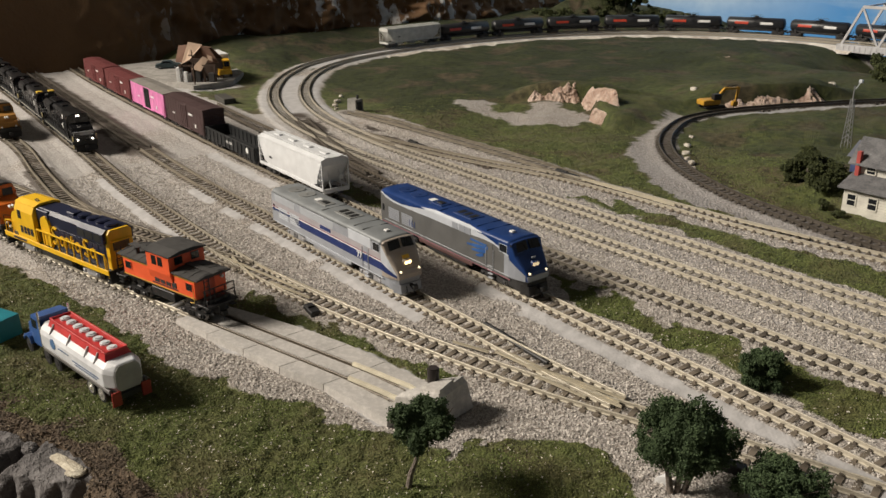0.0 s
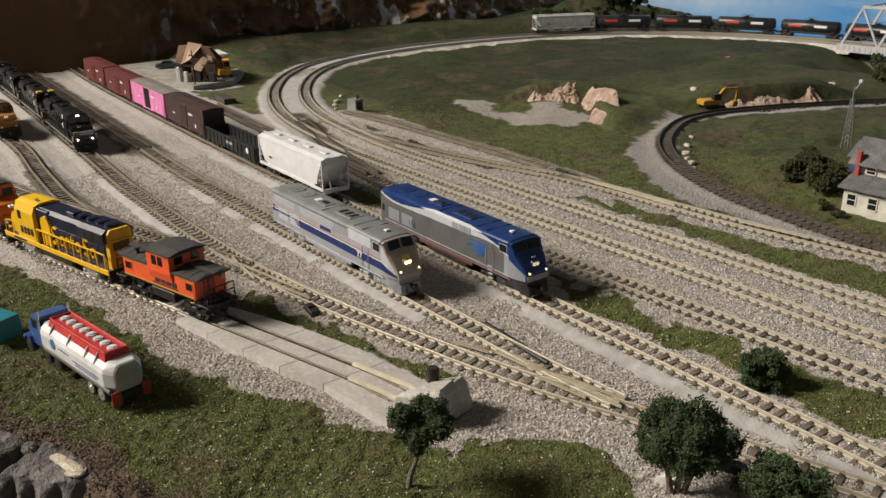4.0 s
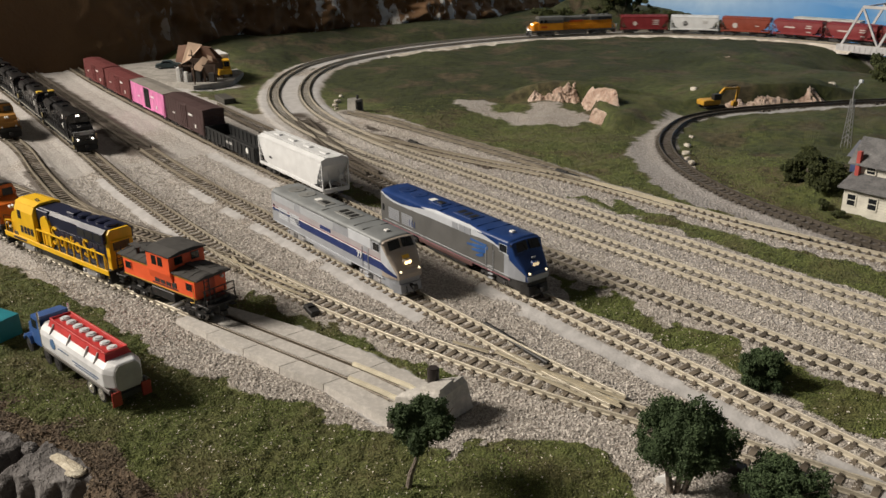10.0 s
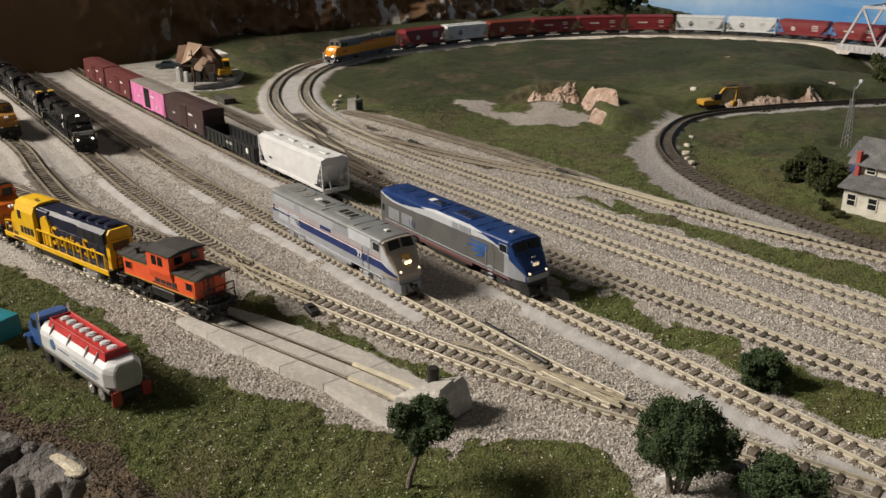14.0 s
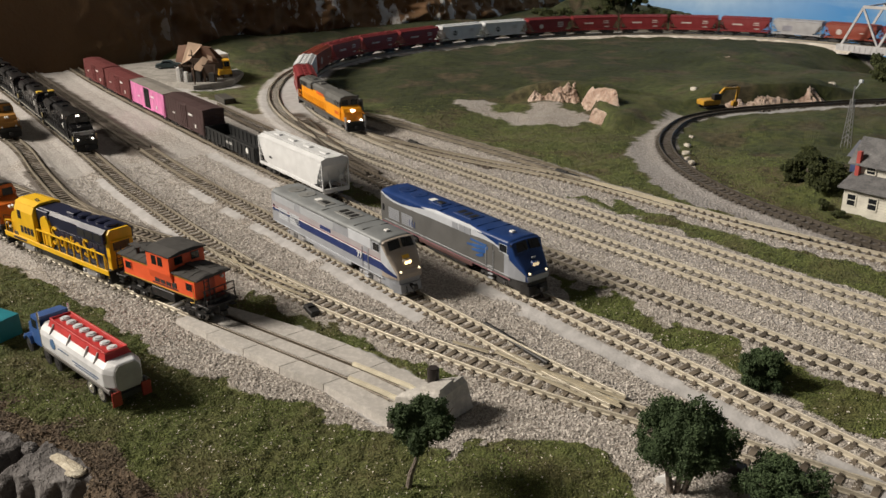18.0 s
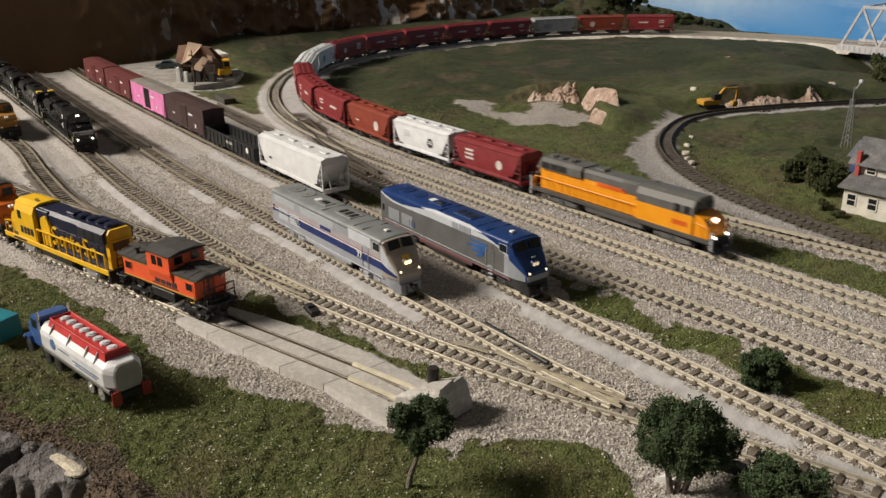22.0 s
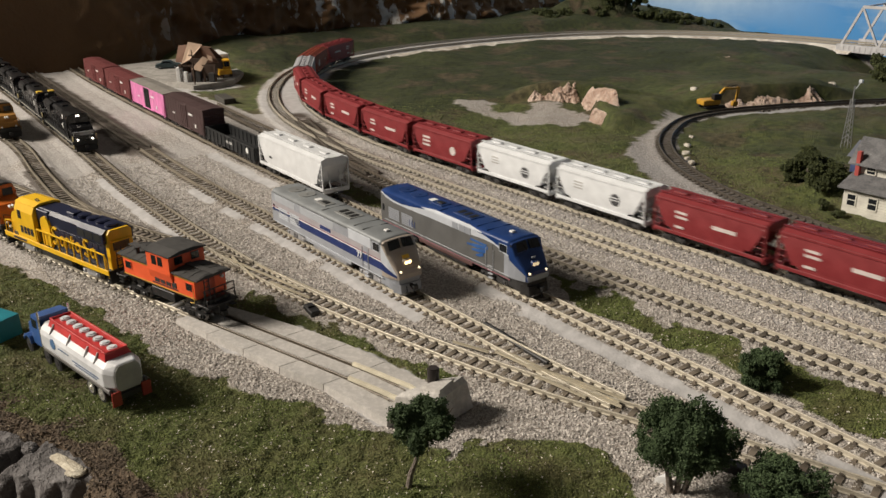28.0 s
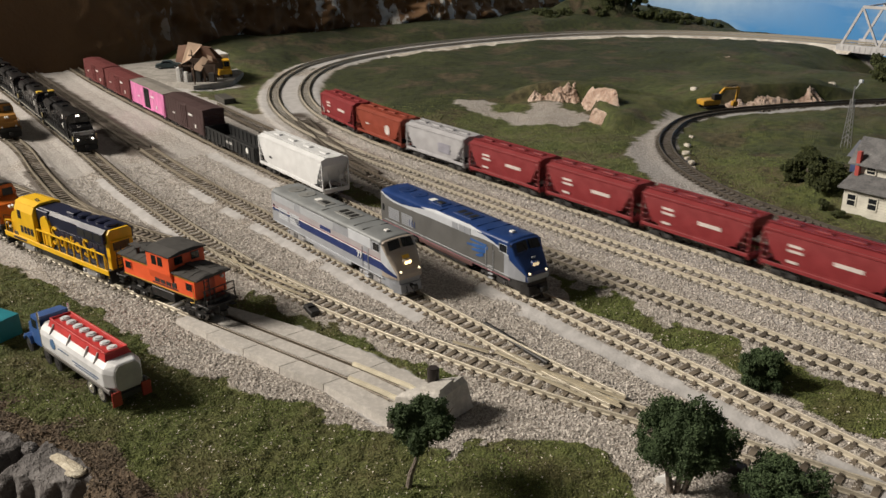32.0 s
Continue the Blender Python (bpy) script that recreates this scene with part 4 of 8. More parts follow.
# ---- streamlined passenger diesel ----
def passenger_diesel(name, label, roof_mat, side_mat, cab_mat, scheme):
    """126 mm long cab unit with a raked nose; local x from the tail (-126) to the nose (0)."""
    r = thing(name, label, "locomotive", "passenger locomotives")
    w = 9.5

    def ring(x, hw, zt, sh, zb=5.2):
        """Cross-section: flat side to a shoulder, then a rounded roof."""
        pts = [(-hw, zb), (-hw, zt - sh), (-hw + 0.25, zt - sh * 0.62), (-hw + 1.1, zt - sh * 0.30), (-hw * 0.60, zt - 0.25), (0, zt),
               (hw * 0.60, zt - 0.25), (hw - 1.1, zt - sh * 0.30), (hw - 0.25, zt - sh * 0.62), (hw, zt - sh), (hw, zb)]
        return [(x, y, z) for y, z in pts]
    top = 26.9
    part("body", Shape().loft([ring(-126, w, top - 2.4, 0.3, 6.8), ring(-11, w, top - 2.4, 0.3, 6.8)]), side_mat, r)
    # roof with a rounded tail
    part("roof", Shape().loft([ring(-126.3, w - 0.8, top - 1.2, 1.6, top - 2.8), ring(-124.4, w, top, 1.9, top - 2.8), ring(-13.5, w, top, 1.9, top - 2.8), ring(-10.8, w, top - 0.2, 1.9, top - 2.8)]), roof_mat, r, smooth=True)
    nose = [ring(-11, w, top - 0.2, 1.9), ring(-9.6, w - 0.1, top - 0.6, 1.9), ring(-6.9, w - 0.45, 20.9, 2.2), ring(-6.2, w - 0.6, 20.0, 2.0),
            ring(-1.9, w - 2.0, 14.8, 1.5), ring(-0.6, w - 2.5, 12.8, 1.0), ring(0.0, w - 2.8, 10.6, 0.8)]
    nose = [[(x, y, 8.3 if k in (0, len(q) - 1) else z) for k, (x, y, z) in enumerate(q)] for q in nose]
    part("nose", Shape().loft(nose), cab_mat, r)
    part("chin", Shape().loft([ring(-12, w - 0.3, 8.4, 0.3, 4.2), ring(-6.5, w - 1.2, 8.4, 0.3, 2.6), ring(-2.6, w - 2.4, 8.4, 0.3, 1.8), ring(-0.9, w - 3.3, 8.2, 0.4, 2.2)]), scheme["chin"], r)
    # windshield panes on the raked face
    for y in (-1, 1):
        q = [(-9.35, y * 0.7, top - 0.95), (-9.35, y * 6.9, top - 1.55), (-7.05, y * 7.3, top - 5.5), (-7.05, y * 0.7, top - 4.95)]
        s = Shape().loft([[(a + 0.02, b, c + 0.05) for a, b, c in q], [(a + 0.28, b, c + 0.28) for a, b, c in q]])
        part("windshield", s, GLASS_DARK, r, "dark windshield pane")
        part("wiper", Shape().rod((-6.6, y * 2, top - 4.9), (-8.5, y * 3.4, top - 1.6), 0.12, 4), BLACK, r)
        part("side_window", Shape().box(-18.0, -12.6, y * w - 0.16, y * w + 0.16, 20.0, 23.8), GLASS_DARK, r)
        part("window_frame", Shape().pipe([(-18.2, y * (w + 0.12), 19.8), (-12.4, y * (w + 0.12), 19.8), (-12.4, y * (w + 0.12), 24.0), (-18.2, y * (w + 0.12), 24.0), (-18.2, y * (w + 0.12), 19.8)], 0.16, 4), scheme["trim"], r)
        # cab door with grab rails and steps
        part("cab_door", Shape().box(-27.4, -23.4, y * w - 0.1, y * w + 0.1, 7.6, 21.6, 0.06), side_mat if scheme["name"] == "grey" else scheme["door"], r)
        for x in (-28.2, -22.6):
            part("grab_rail", Shape().rod((x, y * (w + 0.35), 8), (x, y * (w + 0.35), 19), 0.17, 5), scheme["trim"], r)
        for z in (3.0, 5.2, 7.4, 9.6):
            part("step", Shape().box(-27, -23.8, y * (w - 0.4) - 0.6, y * (w - 0.4) + 0.6, z, z + 0.35), scheme["trim"], r)
        part("side_skirt", Shape().box(-88, -40, y * (w - 0.5) - 0.35, y * (w - 0.5) + 0.35, 4.6, 6.4, 0.15), scheme["skirt"], r)
        part("side_sill", Shape().box(-125, -10, y * w - 0.15, y * w + 0.15, 7.0, 7.35), scheme["sill"], r)
        for x0, x1 in ((-118, -107), (-104.5, -93.5)):
            part("air_grille", Shape().box(x0, x1, y * w - 0.12, y * w + 0.12, 10.5, 17.0), scheme["grille"], r)
            for k in range(5):
                part("grille_slat", Shape().box(x0, x1, y * w - 0.2, y * w + 0.2, 11.3 + k * 1.2, 11.5 + k * 1.2), side_mat, r)
        part("rear_window", Shape().box(-124.4, -122.4, y * w - 0.1, y * w + 0.1, 13.5, 17.5), GLASS_DARK, r)
        part("headlamp", Shape().rod((-1.4, y * 5.4, 12.3), (-0.1, y * 5.4, 12.2), 0.55, 12), LAMP_WARM, r, "lit ditch light")
        part("number_board", Shape().box(-11.4, -9.4, y * 9.25 - 0.2, y * 9.25 + 0.2, top - 3.0, top - 1.9), BLACK, r)
    part("twin_headlight", Shape().rod((-3.3, -1.0, 16.0), (-1.75, -1.0, 15.7), 0.95, 12).rod((-3.3, 1.0, 16.0), (-1.75, 1.0, 15.7), 0.95, 12), glow("warm_headlight", (1.0, 0.72, 0.36), 3.0) if scheme["name"] == "silver" else glow("dim_headlight", (1.0, 0.75, 0.45), 0.6), r, "twin headlight")
    part("headlight_bezel", Shape().rod((-3.8, -1.0, 16.1), (-2.2, -1.0, 15.7), 1.5, 14).rod((-3.8, 1.0, 16.1), (-2.2, 1.0, 15.7), 1.5, 14), scheme["bezel"], r)
    # roof hatches, fans, horns
    for x, n in ((-112, 1), (-100, 1)):
        part("roof_fan", Shape().rod((x, 0, top - 0.4), (x, 0, top + 0.22), 5.0, 20), scheme["hatch"], r)
        part("fan_hub", Shape().rod((x, 0, top + 0.2), (x, 0, top + 0.4), 1.2, 12), scheme["hatch"], r)
    part("exhaust_hatch", Shape().box(-84, -74, -3.4, 3.4, top - 0.5, top + 0.3, 0.15), scheme["hatch"], r)
    part("exhaust", Shape().box(-81.5, -76.5, -1.6, 1.6, top + 0.25, top + 0.7, 0.1), BLACK, r)
    part("dynamic_brake_hatch", Shape().box(-63, -47, -4.4, 4.4, top - 0.5, top + 0.25, 0.15), scheme["hatch"], r)
    for k in (-60, -55, -50):
        part("brake_grille", Shape().box(k - 1.6, k + 1.6, -2.6, 2.6, top + 0.22, top + 0.4), BLACK, r)
    part("horn", Shape().box(-21, -18.4, -1.2, 1.2, top, top + 1.0, 0.3), WHITE, r, "white horn cluster")
    part("antenna", Shape().box(-88.5, -84.5, -2, 2, top + 0.1, top + 0.45, 0.1), WHITE, r)
    for x in (-70, -38, -30):
        part("roof_seam", Shape().box(x - 0.12, x + 0.12, -w + 1.6, w - 1.6, top - 0.35, top + 0.06), scheme["hatch"], r)
    for x in (-103, -25):
        bogie(r, x, 2, scheme["truck"], 17.0)
    part("fuel_tank", Shape().box(-82, -46, -8.2, 8.2, 1.8, 6.4, 0.6), scheme["truck"], r)
    part("pilot", Shape().loft([[(-4, -8, 1.2), (-4, 8, 1.2), (-4, 8, 6), (-4, -8, 6)], [(0.5, -6, 1.0), (0.5, 6, 1.0), (-0.2, 6, 5.4), (-0.2, -6, 5.4)]]), scheme["pilot"], r)
    for y in (-1, 1):
        part("front_hose", Shape().pipe([(0.6, y * 3, 4.5), (1.3, y * 3.2, 2.5), (1.0, y * 3.4, 1.2)], 0.25, 5), BLACK, r)
    coupler(r, -0.6, 1)
    coupler(r, -125, -1)
    part("rear_door", Shape().box(-126.5, -126.1, -2.5, 2.5, 7, 19), DARK, r)
    return r


BLUE = paint("deep_blue_paint", (0.007, 0.034, 0.145), 0.35, 0, 0.12)
BLUE_LIGHT = paint("emblem_blue_print", (0.03, 0.10, 0.30), 0.45)
GREY = paint("slate_grey_paint", (0.120, 0.120, 0.118), 0.45, 0.1, 0.1)
SILVER = paint("silver_paint", (0.325, 0.345, 0.385), 0.42, 0.15, 0.10)
SILVER_LIGHT = paint("pale_silver_paint", (0.53, 0.56, 0.61), 0.42, 0.1, 0.08)
SILVER_ROOF = paint("grey_silver_roof", (0.215, 0.23, 0.238), 0.45, 0.15, 0.14)
TAUPE = paint("taupe_grey_nose", (0.40, 0.345, 0.295), 0.4, 0.1, 0.1)
TAUPE_LIGHT = paint("warm_silver_paint", (0.38, 0.355, 0.375), 0.42, 0.1, 0.08)
RED_LINE = paint("muted_red_stripe", (0.30, 0.11, 0.14), 0.45)
NAVY = paint("navy_stripe", (0.012, 0.028, 0.13), 0.4)


def blue_passenger():
    sc = dict(name="grey", chin=DARK, trim=SILVER_LIGHT, door=GREY, skirt=paint("brown_skirt", (0.11, 0.055, 0.05), 0.6), sill=RED_LINE, grille=SILVER,
              bezel=BLUE, hatch=paint("blue_hatch", (0.007, 0.032, 0.135), 0.45), truck=DARK, pilot=DARK)
    r = passenger_diesel("passenger_locomotive", "blue and grey streamlined passenger locomotive standing on yard track", BLUE, GREY, BLUE, sc)
    xs = np.linspace(-125.5, -11.2, 60)

    def wave(x):
        """Lower edge of the blue: up over the shoulder amidships, dipping to the nose."""
        return np.interp(x, [-126, -121, -115, -106, -99, -90, -80, -38, -30, -24, -17, -11], [25.8, 23.6, 22.4, 22.0, 22.4, 23.6, 25.0, 25.0, 24.6, 23.4, 21.6, 19.4])

    def low(x):
        return np.interp(x, [-126, -120, -112, -100, -90, -75, -57, -42, -30, -22, -17, -11], [24.4, 22.0, 20.8, 20.8, 21.0, 21.2, 21.3, 21.8, 22.3, 22.0, 20.6, 18.6])
    edge = [(9.5, 25.0), (9.27, 25.72), (8.4, 26.33)]
    for y in (-1, 1):
        hi = np.minimum(wave(xs), 25.0)
        part("silver_band", band(xs, np.minimum(low(xs), hi - 0.1), hi, y * 9.5, 0.10, y), SILVER_LIGHT, r, "pale silver wave band")
        up = [(x, max(0.0, min(1.0, (30 - abs(x + 58)) / 14))) for x in np.linspace(-84, -32, 25)]
        rows = []
        for x, k in up:
            pts = [(x, y * (edge[0][0] + 0.1), edge[0][1])] + [(x, y * (edge[0][0] + (a - edge[0][0]) * min(1, 2 * k) + 0.1), edge[0][1] + (b - edge[0][1]) * min(1, 2 * k) + 0.06) for a, b in edge[1:2]]
            pts.append((x, pts[-1][1] + y * (edge[2][0] - edge[1][0]) * max(0, 2 * k - 1), pts[-1][2] + (edge[2][1] - edge[1][1]) * max(0, 2 * k - 1)))
            rows.append(pts)
        part("silver_shoulder", Shape().add([q for w3 in rows for q in w3], [(3 * i + j, 3 * i + j + 1, 3 * i + j + 4, 3 * i + j + 3) for i in range(len(rows) - 1) for j in (0, 1)]), SILVER_LIGHT, r, "pale silver roof shoulder")
        sel = (xs > -40)
        part("blue_sweep", band(xs[sel], np.minimum(wave(xs[sel]), 24.9), np.full(sel.sum(), 25.05), y * 9.5, 0.13, y), BLUE, r, "blue sweep down to the cab")
        cheek = [(-11.2, 9.5, 17.6), (-6.6, 8.9, 15.0), (-1.2, 7.25, 11.4)]
        part("cab_cheek", Shape().loft([[(x, y * (b + 0.02), 8.3), (x, y * (b + 0.14), 8.3), (x, y * (b + 0.14), t), (x, y * (b + 0.02), t)] for x, b, t in cheek]), SILVER, r, "silver lower cab side")
        part("rear_blue", band(xs[xs < -82], np.minimum(wave(xs[xs < -82]), 24.9), np.full((xs < -82).sum(), 25.05), y * 9.5, 0.13, y), BLUE, r, "blue sweep at the tail")
        part("light_cab_side", band(np.linspace(-14.5, -10.9, 4), np.full(4, 8.4), np.linspace(20.0, 18.2, 4), y * 9.5, 0.09, y), SILVER, r, "silver lower cab side")
        part("silver_line", plate(-122, -11, 8.7, 9.0, y * 9.52, 0.12, y), SILVER_LIGHT, r)
        # swoosh emblem: three fans
        for xa, za, xb, zb, t0, t1 in ((-44, 16.0, -27, 17.6, 0.8, 1.6), (-40, 14.0, -28.5, 15.4, 0.8, 1.7), (-36.5, 11.8, -30.5, 13.2, 0.8, 1.6)):
            part("emblem_blade", Shape().loft([[(x, y * 9.55, z), (x, y * 9.72, z), (x, y * 9.72, z + t), (x, y * 9.55, z + t)] for x, z, t in ((xa, za, t0), ((xa + xb) / 2, (za + zb) / 2 - 0.5, t1 + 0.2), (xb, zb, t1))]), BLUE_LIGHT, r, "blue emblem blade")
        part("lettering_bar", plate(-41, -28, 19.0, 20.0, y * 9.52, 0.2, y), BLUE_LIGHT, r, "blue lettering bar")
        lettering("number", "161", 5.0, paint("number_blue", (0.03, 0.05, 0.15), 0.5), r, -94, y * 9.62, 12.8, y)
        for x0 in (-56.5, -50.6, -45.6):
            part("small_grille", Shape().box(x0, x0 + 4.6, y * 9.5 - 0.25, y * 9.5 + 0.25, 21.4, 24.9), SILVER, r)
    part("front_sill", Shape().loft([[(-3.0, -7.5, 8.2), (-3.0, 7.5, 8.2), (-3.0, 7.6, 11.0), (-3.0, -7.6, 11.0)], [(-0.2, -6.8, 8.2), (-0.2, 6.8, 8.2), (-0.2, 6.9, 11.0), (-0.2, -6.9, 11.0)], [(0.35, -6.2, 8.3), (0.35, 6.2, 8.3), (0.3, 6.2, 10.8), (0.3, -6.2, 10.8)]]), SILVER, r, "silver front sill")
    part("nose_badge", Shape().box(-4.4, -3.7, -1.1, 1.1, 18.2, 19.0), SILVER_LIGHT, r)
    return r


def silver_passenger():
    sc = dict(name="silver", chin=SILVER, trim=SILVER_LIGHT, door=SILVER, skirt=SILVER, sill=SILVER_LIGHT, grille=SILVER_LIGHT, bezel=paint("bezel_tan", (0.30, 0.24, 0.17)),
              hatch=paint("grey_hatch", (0.215, 0.22, 0.215), 0.5), truck=SILVER_TRUCK, pilot=SILVER)
    r = passenger_diesel("passenger_locomotive", "silver streamlined passenger locomotive with blue stripe and lit headlights", SILVER_ROOF, SILVER, TAUPE, sc)
    xs = np.linspace(-125.5, -11.2, 40)
    for y in (-1, 1):
        part("pale_panel", band(xs, np.full(40, 16.3), np.full(40, 19.4), y * 9.5, 0.08, y), TAUPE_LIGHT, r)
        part("red_stripe", band(xs, np.full(40, 15.8), np.full(40, 16.3), y * 9.5, 0.11, y), RED_LINE, r, "thin red stripe")
        part("white_stripe", band(xs, np.full(40, 15.2), np.full(40, 15.8), y * 9.5, 0.10, y), WHITE, r, "thin white stripe")
        part("blue_stripe", band(xs, np.interp(xs, [-126, -97, -96.5, -11], [14.0, 14.0, 11.2, 11.2]), np.full(40, 15.2), y * 9.5, 0.12, y), NAVY, r, "navy blue side stripe")
        side = [(-11.3, 9.5), (-6.6, 8.9), (-1.2, 7.25)]
        part("nose_stripe", Shape().loft([[(x, y * (b + 0.02), lo), (x, y * (b + 0.14), lo), (x, y * (b + 0.14), hi), (x, y * (b + 0.02), hi)] for (x, b), lo, hi in zip(side, (11.2, 10.2, 9.2), (15.2, 13.0, 10.2))]), NAVY, r)
        part("white_cheek", Shape().loft([[(x, y * (b + 0.02), lo), (x, y * (b + 0.14), lo), (x, y * (b + 0.14), hi), (x, y * (b + 0.02), hi)] for (x, b), lo, hi in zip(side, (15.3, 13.1, 10.3), (24.4, 18.4, 10.8))]), SILVER_LIGHT, r, "white wedge on the cab side")
        lettering("number", "77", 4.6, WHITE, r, -31, y * 9.66, 13.1, y, 0.12)
        part("lettering_bar", plate(-70, -59, 17.0, 19.0, y * 9.6, 0.1, y), NAVY, r, "navy lettering bar")
        part("cab_panel", Shape().box(-41, -20, y * 9.5 - 0.15, y * 9.5 + 0.15, 19.6, 24.8, 0.1), SILVER_LIGHT, r)
        part("upper_panel", Shape().box(-92, -56, y * 9.5 - 0.1, y * 9.5 + 0.1, 19.7, 23.6, 0.08), paint("panel_silver", (0.40, 0.425, 0.46), 0.42, 0.1, 0.08), r)
        part("upper_panel", Shape().box(-122, -98, y * 9.5 - 0.1, y * 9.5 + 0.1, 19.7, 23.6, 0.08), paint("panel_silver", (0.40, 0.425, 0.46), 0.42, 0.1, 0.08), r)
    part("yellow_plate", Shape().loft([[(-4.55, -2.0, 18.9), (-4.55, 1.9, 18.9), (-3.45, 1.9, 17.3), (-3.45, -2.0, 17.3)], [(-4.2, -2.0, 19.1), (-4.2, 1.9, 19.1), (-3.1, 1.9, 17.5), (-3.1, -2.0, 17.5)]]), paint("yellow_plate", (0.85, 0.52, 0.05), 0.4), r, "yellow nose plate")
    return r


silver_passenger().matrix_basis = at(-82.3, -30.7, 0, 0.3)
blue_passenger().matrix_basis = at(-41.4, 15.8, 0, -1.1)


# ---- standing freight cars on the second yard track ----
def on_line(key, x):
    """Pose on a track at that x, facing along it towards larger x."""
    line = TRACKS[key]
    y = np.interp(x, line[:, 0], line[:, 1])
    y2 = np.interp(x + 10, line[:, 0], line[:, 1])
    return at(x, y, 0, math.degrees(math.atan2(y2 - y, 10)))


BOX_RED = paint("boxcar_red", (0.115, 0.020, 0.020), 0.6)
BOX_BROWN = paint("boxcar_brown", (0.050, 0.024, 0.024), 0.6)
PINK = paint("pink_paint", (0.70, 0.22, 0.46), 0.5)
GREY_ROOF = paint("grey_car_roof", (0.20, 0.185, 0.165), 0.7)
box_car("box_car", "dark red box car on the yard track", BOX_RED, 88, 26).matrix_basis = on_line("yard_b", -779)
box_car("box_car", "dark red box car with white marks", BOX_RED, 89, 26).matrix_basis = on_line("yard_b", -685)
box_car("box_car", "bright pink box car with a black open door", PINK, 98, 27, BLACK, GREY_ROOF).matrix_basis = on_line("yard_b", -586)
box_car("box_car", "dark brown box car with white lettering bars", BOX_BROWN, 92, 27.5).matrix_basis = on_line("yard_b", -487)
gondola("gondola_car", "empty black gondola car on the yard track").matrix_basis = on_line("yard_b", -389)
HOP_WHITE = paint("hopper_white", (0.62, 0.635, 0.65), 0.5, 0, 0.08)
covered_hopper("covered_hopper", "white three-bay covered hopper standing on the yard track", HOP_WHITE, 94, 28, 3, "outline", group="freight cars standing in the yard").matrix_basis = on_line("yard_b", -285)

# ---- black locomotives, lit, on the yard lead ----
NSB = paint("locomotive_black", (0.009, 0.009, 0.010), 0.24)
cfg_ns = dict(high_light=True, axles=3, top=27.5, wide=True, lit=True, cab_back=31, cab_front=18, bog=24, tank=14, posts=8)


def black_loco(lit, L):
    c = dict(cfg_ns)
    c["lit"] = lit
    r = hood_locomotive("locomotive", "black freight locomotive with lit headlights" if lit else "black freight locomotive with white side panels", L, NSB, NSB, paint("black_roof", (0.009, 0.009, 0.010), 0.30), BLACK, BLACK, c, "black locomotives coupled together")
    h = L / 2
    for y in (-1, 1):
        part("white_panel", Shape().box(h - 42, h - 34.5, y * 7.1 - 0.2, y * 7.1 + 0.2, 20, 24), WHITE, r, "white emblem panel")
        part("reflector_line", Shape().box(-h + 6, h - 6, y * 9.62 - 0.1, y * 9.62 + 0.1, 7.4, 7.7), paint("pale_reflector", (0.5, 0.5, 0.45)), r)
        part("yellow_grab", Shape().pipe([(h - 2.6, y * 9.1, 3), (h - 2.6, y * 9.1, 13)], 0.5, 5), paint("grab_yellow", (0.5, 0.42, 0.2)), r)
    part("nose_stripe", Shape().box(h - 5.6, h - 4.3, -7.8, 7.8, 12.4, 15.6), paint("grey_nose_stripe", (0.36, 0.36, 0.37)), r, "pale grey nose band")
    for k in range(5):
        part("nose_bar", Shape().box(h - 4.35, h - 4.15, -7.4 + k * 0.9, -6.9 + k * 0.9, 12.6, 15.4), BLACK, r)
    for y in (-1, 1):
        for k in range(22):
            x = -h + 14 + k * (2 * h - 30) / 21
            part("reflector", Shape().box(x - 0.9, x + 0.9, y * 9.7 - 0.08, y * 9.7 + 0.08, 7.0, 7.7), paint("cream_reflector", (0.62, 0.60, 0.52)), r)
        part("white_mark", Shape().box(h - 33.5, h - 31, y * 9.25 - 0.15, y * 9.25 + 0.15, 15, 19), WHITE, r, "white cab mark")
    if L == 113:
        for y in (-5, 5):
            part("roof_lamp", Shape().box(h - 23.5, h - 19.0, y - 2.6, y + 2.6, 27.2, 29.0, 0.3), paint("lamp_yellow", (0.80, 0.55, 0.06)), r, "yellow roof lamp")
        part("roof_plate", Shape().box(h - 14, h - 11, -3, 5, 19.0, 20.6, 0.2), WHITE, r, "white plate on the nose")
    return r


for k, x in enumerate((-534.5, -651.0, -759.0, -866.0)):
    black_loco(k == 0, (114, 113, 104, 104)[k]).matrix_basis = on_line("yard_ns", x)

# ---- ochre locomotive on the grimy yard track ----
OCHRE = paint("dusty_ochre", (0.36, 0.17, 0.03), 0.6)
hood_locomotive("locomotive", "dusty ochre freight locomotive with a dark roof", 116, OCHRE, OCHRE, paint("dusty_grey_roof", (0.10, 0.085, 0.065), 0.7), OCHRE, OCHRE,
                dict(axles=3, wide=True, cab_back=31, cab_front=18, bog=24, tank=14, posts=8)).matrix_basis = on_line("yard_left", -626)

# ---- yellow and blue locomotive, orange locomotive and caboose on the spur ----
YEL = paint("warm_yellow_paint", (0.80, 0.47, 0.008), 0.45, 0, 0.10)
INDIGO = paint("dark_indigo_paint", (0.010, 0.014, 0.042), 0.32)


def spur_pose(x, back=False):
    """The pose of a vehicle whose middle stands at x on the spur."""
    line = TRACKS["caboose_spur"]
    arc = np.r_[0, np.cumsum(np.linalg.norm(np.diff(line, axis=0), axis=1))]
    s = np.interp(x, line[:, 0], arc)
    p, q2 = (np.array([np.interp(v, arc, line[:, 0]), np.interp(v, arc, line[:, 1])]) for v in (s - 8, s + 8))
    m, d = (p + q2) / 2, q2 - p
    return at(m[0], m[1], 0, math.degrees(math.atan2(d[1], d[0])) + (180 if back else 0))


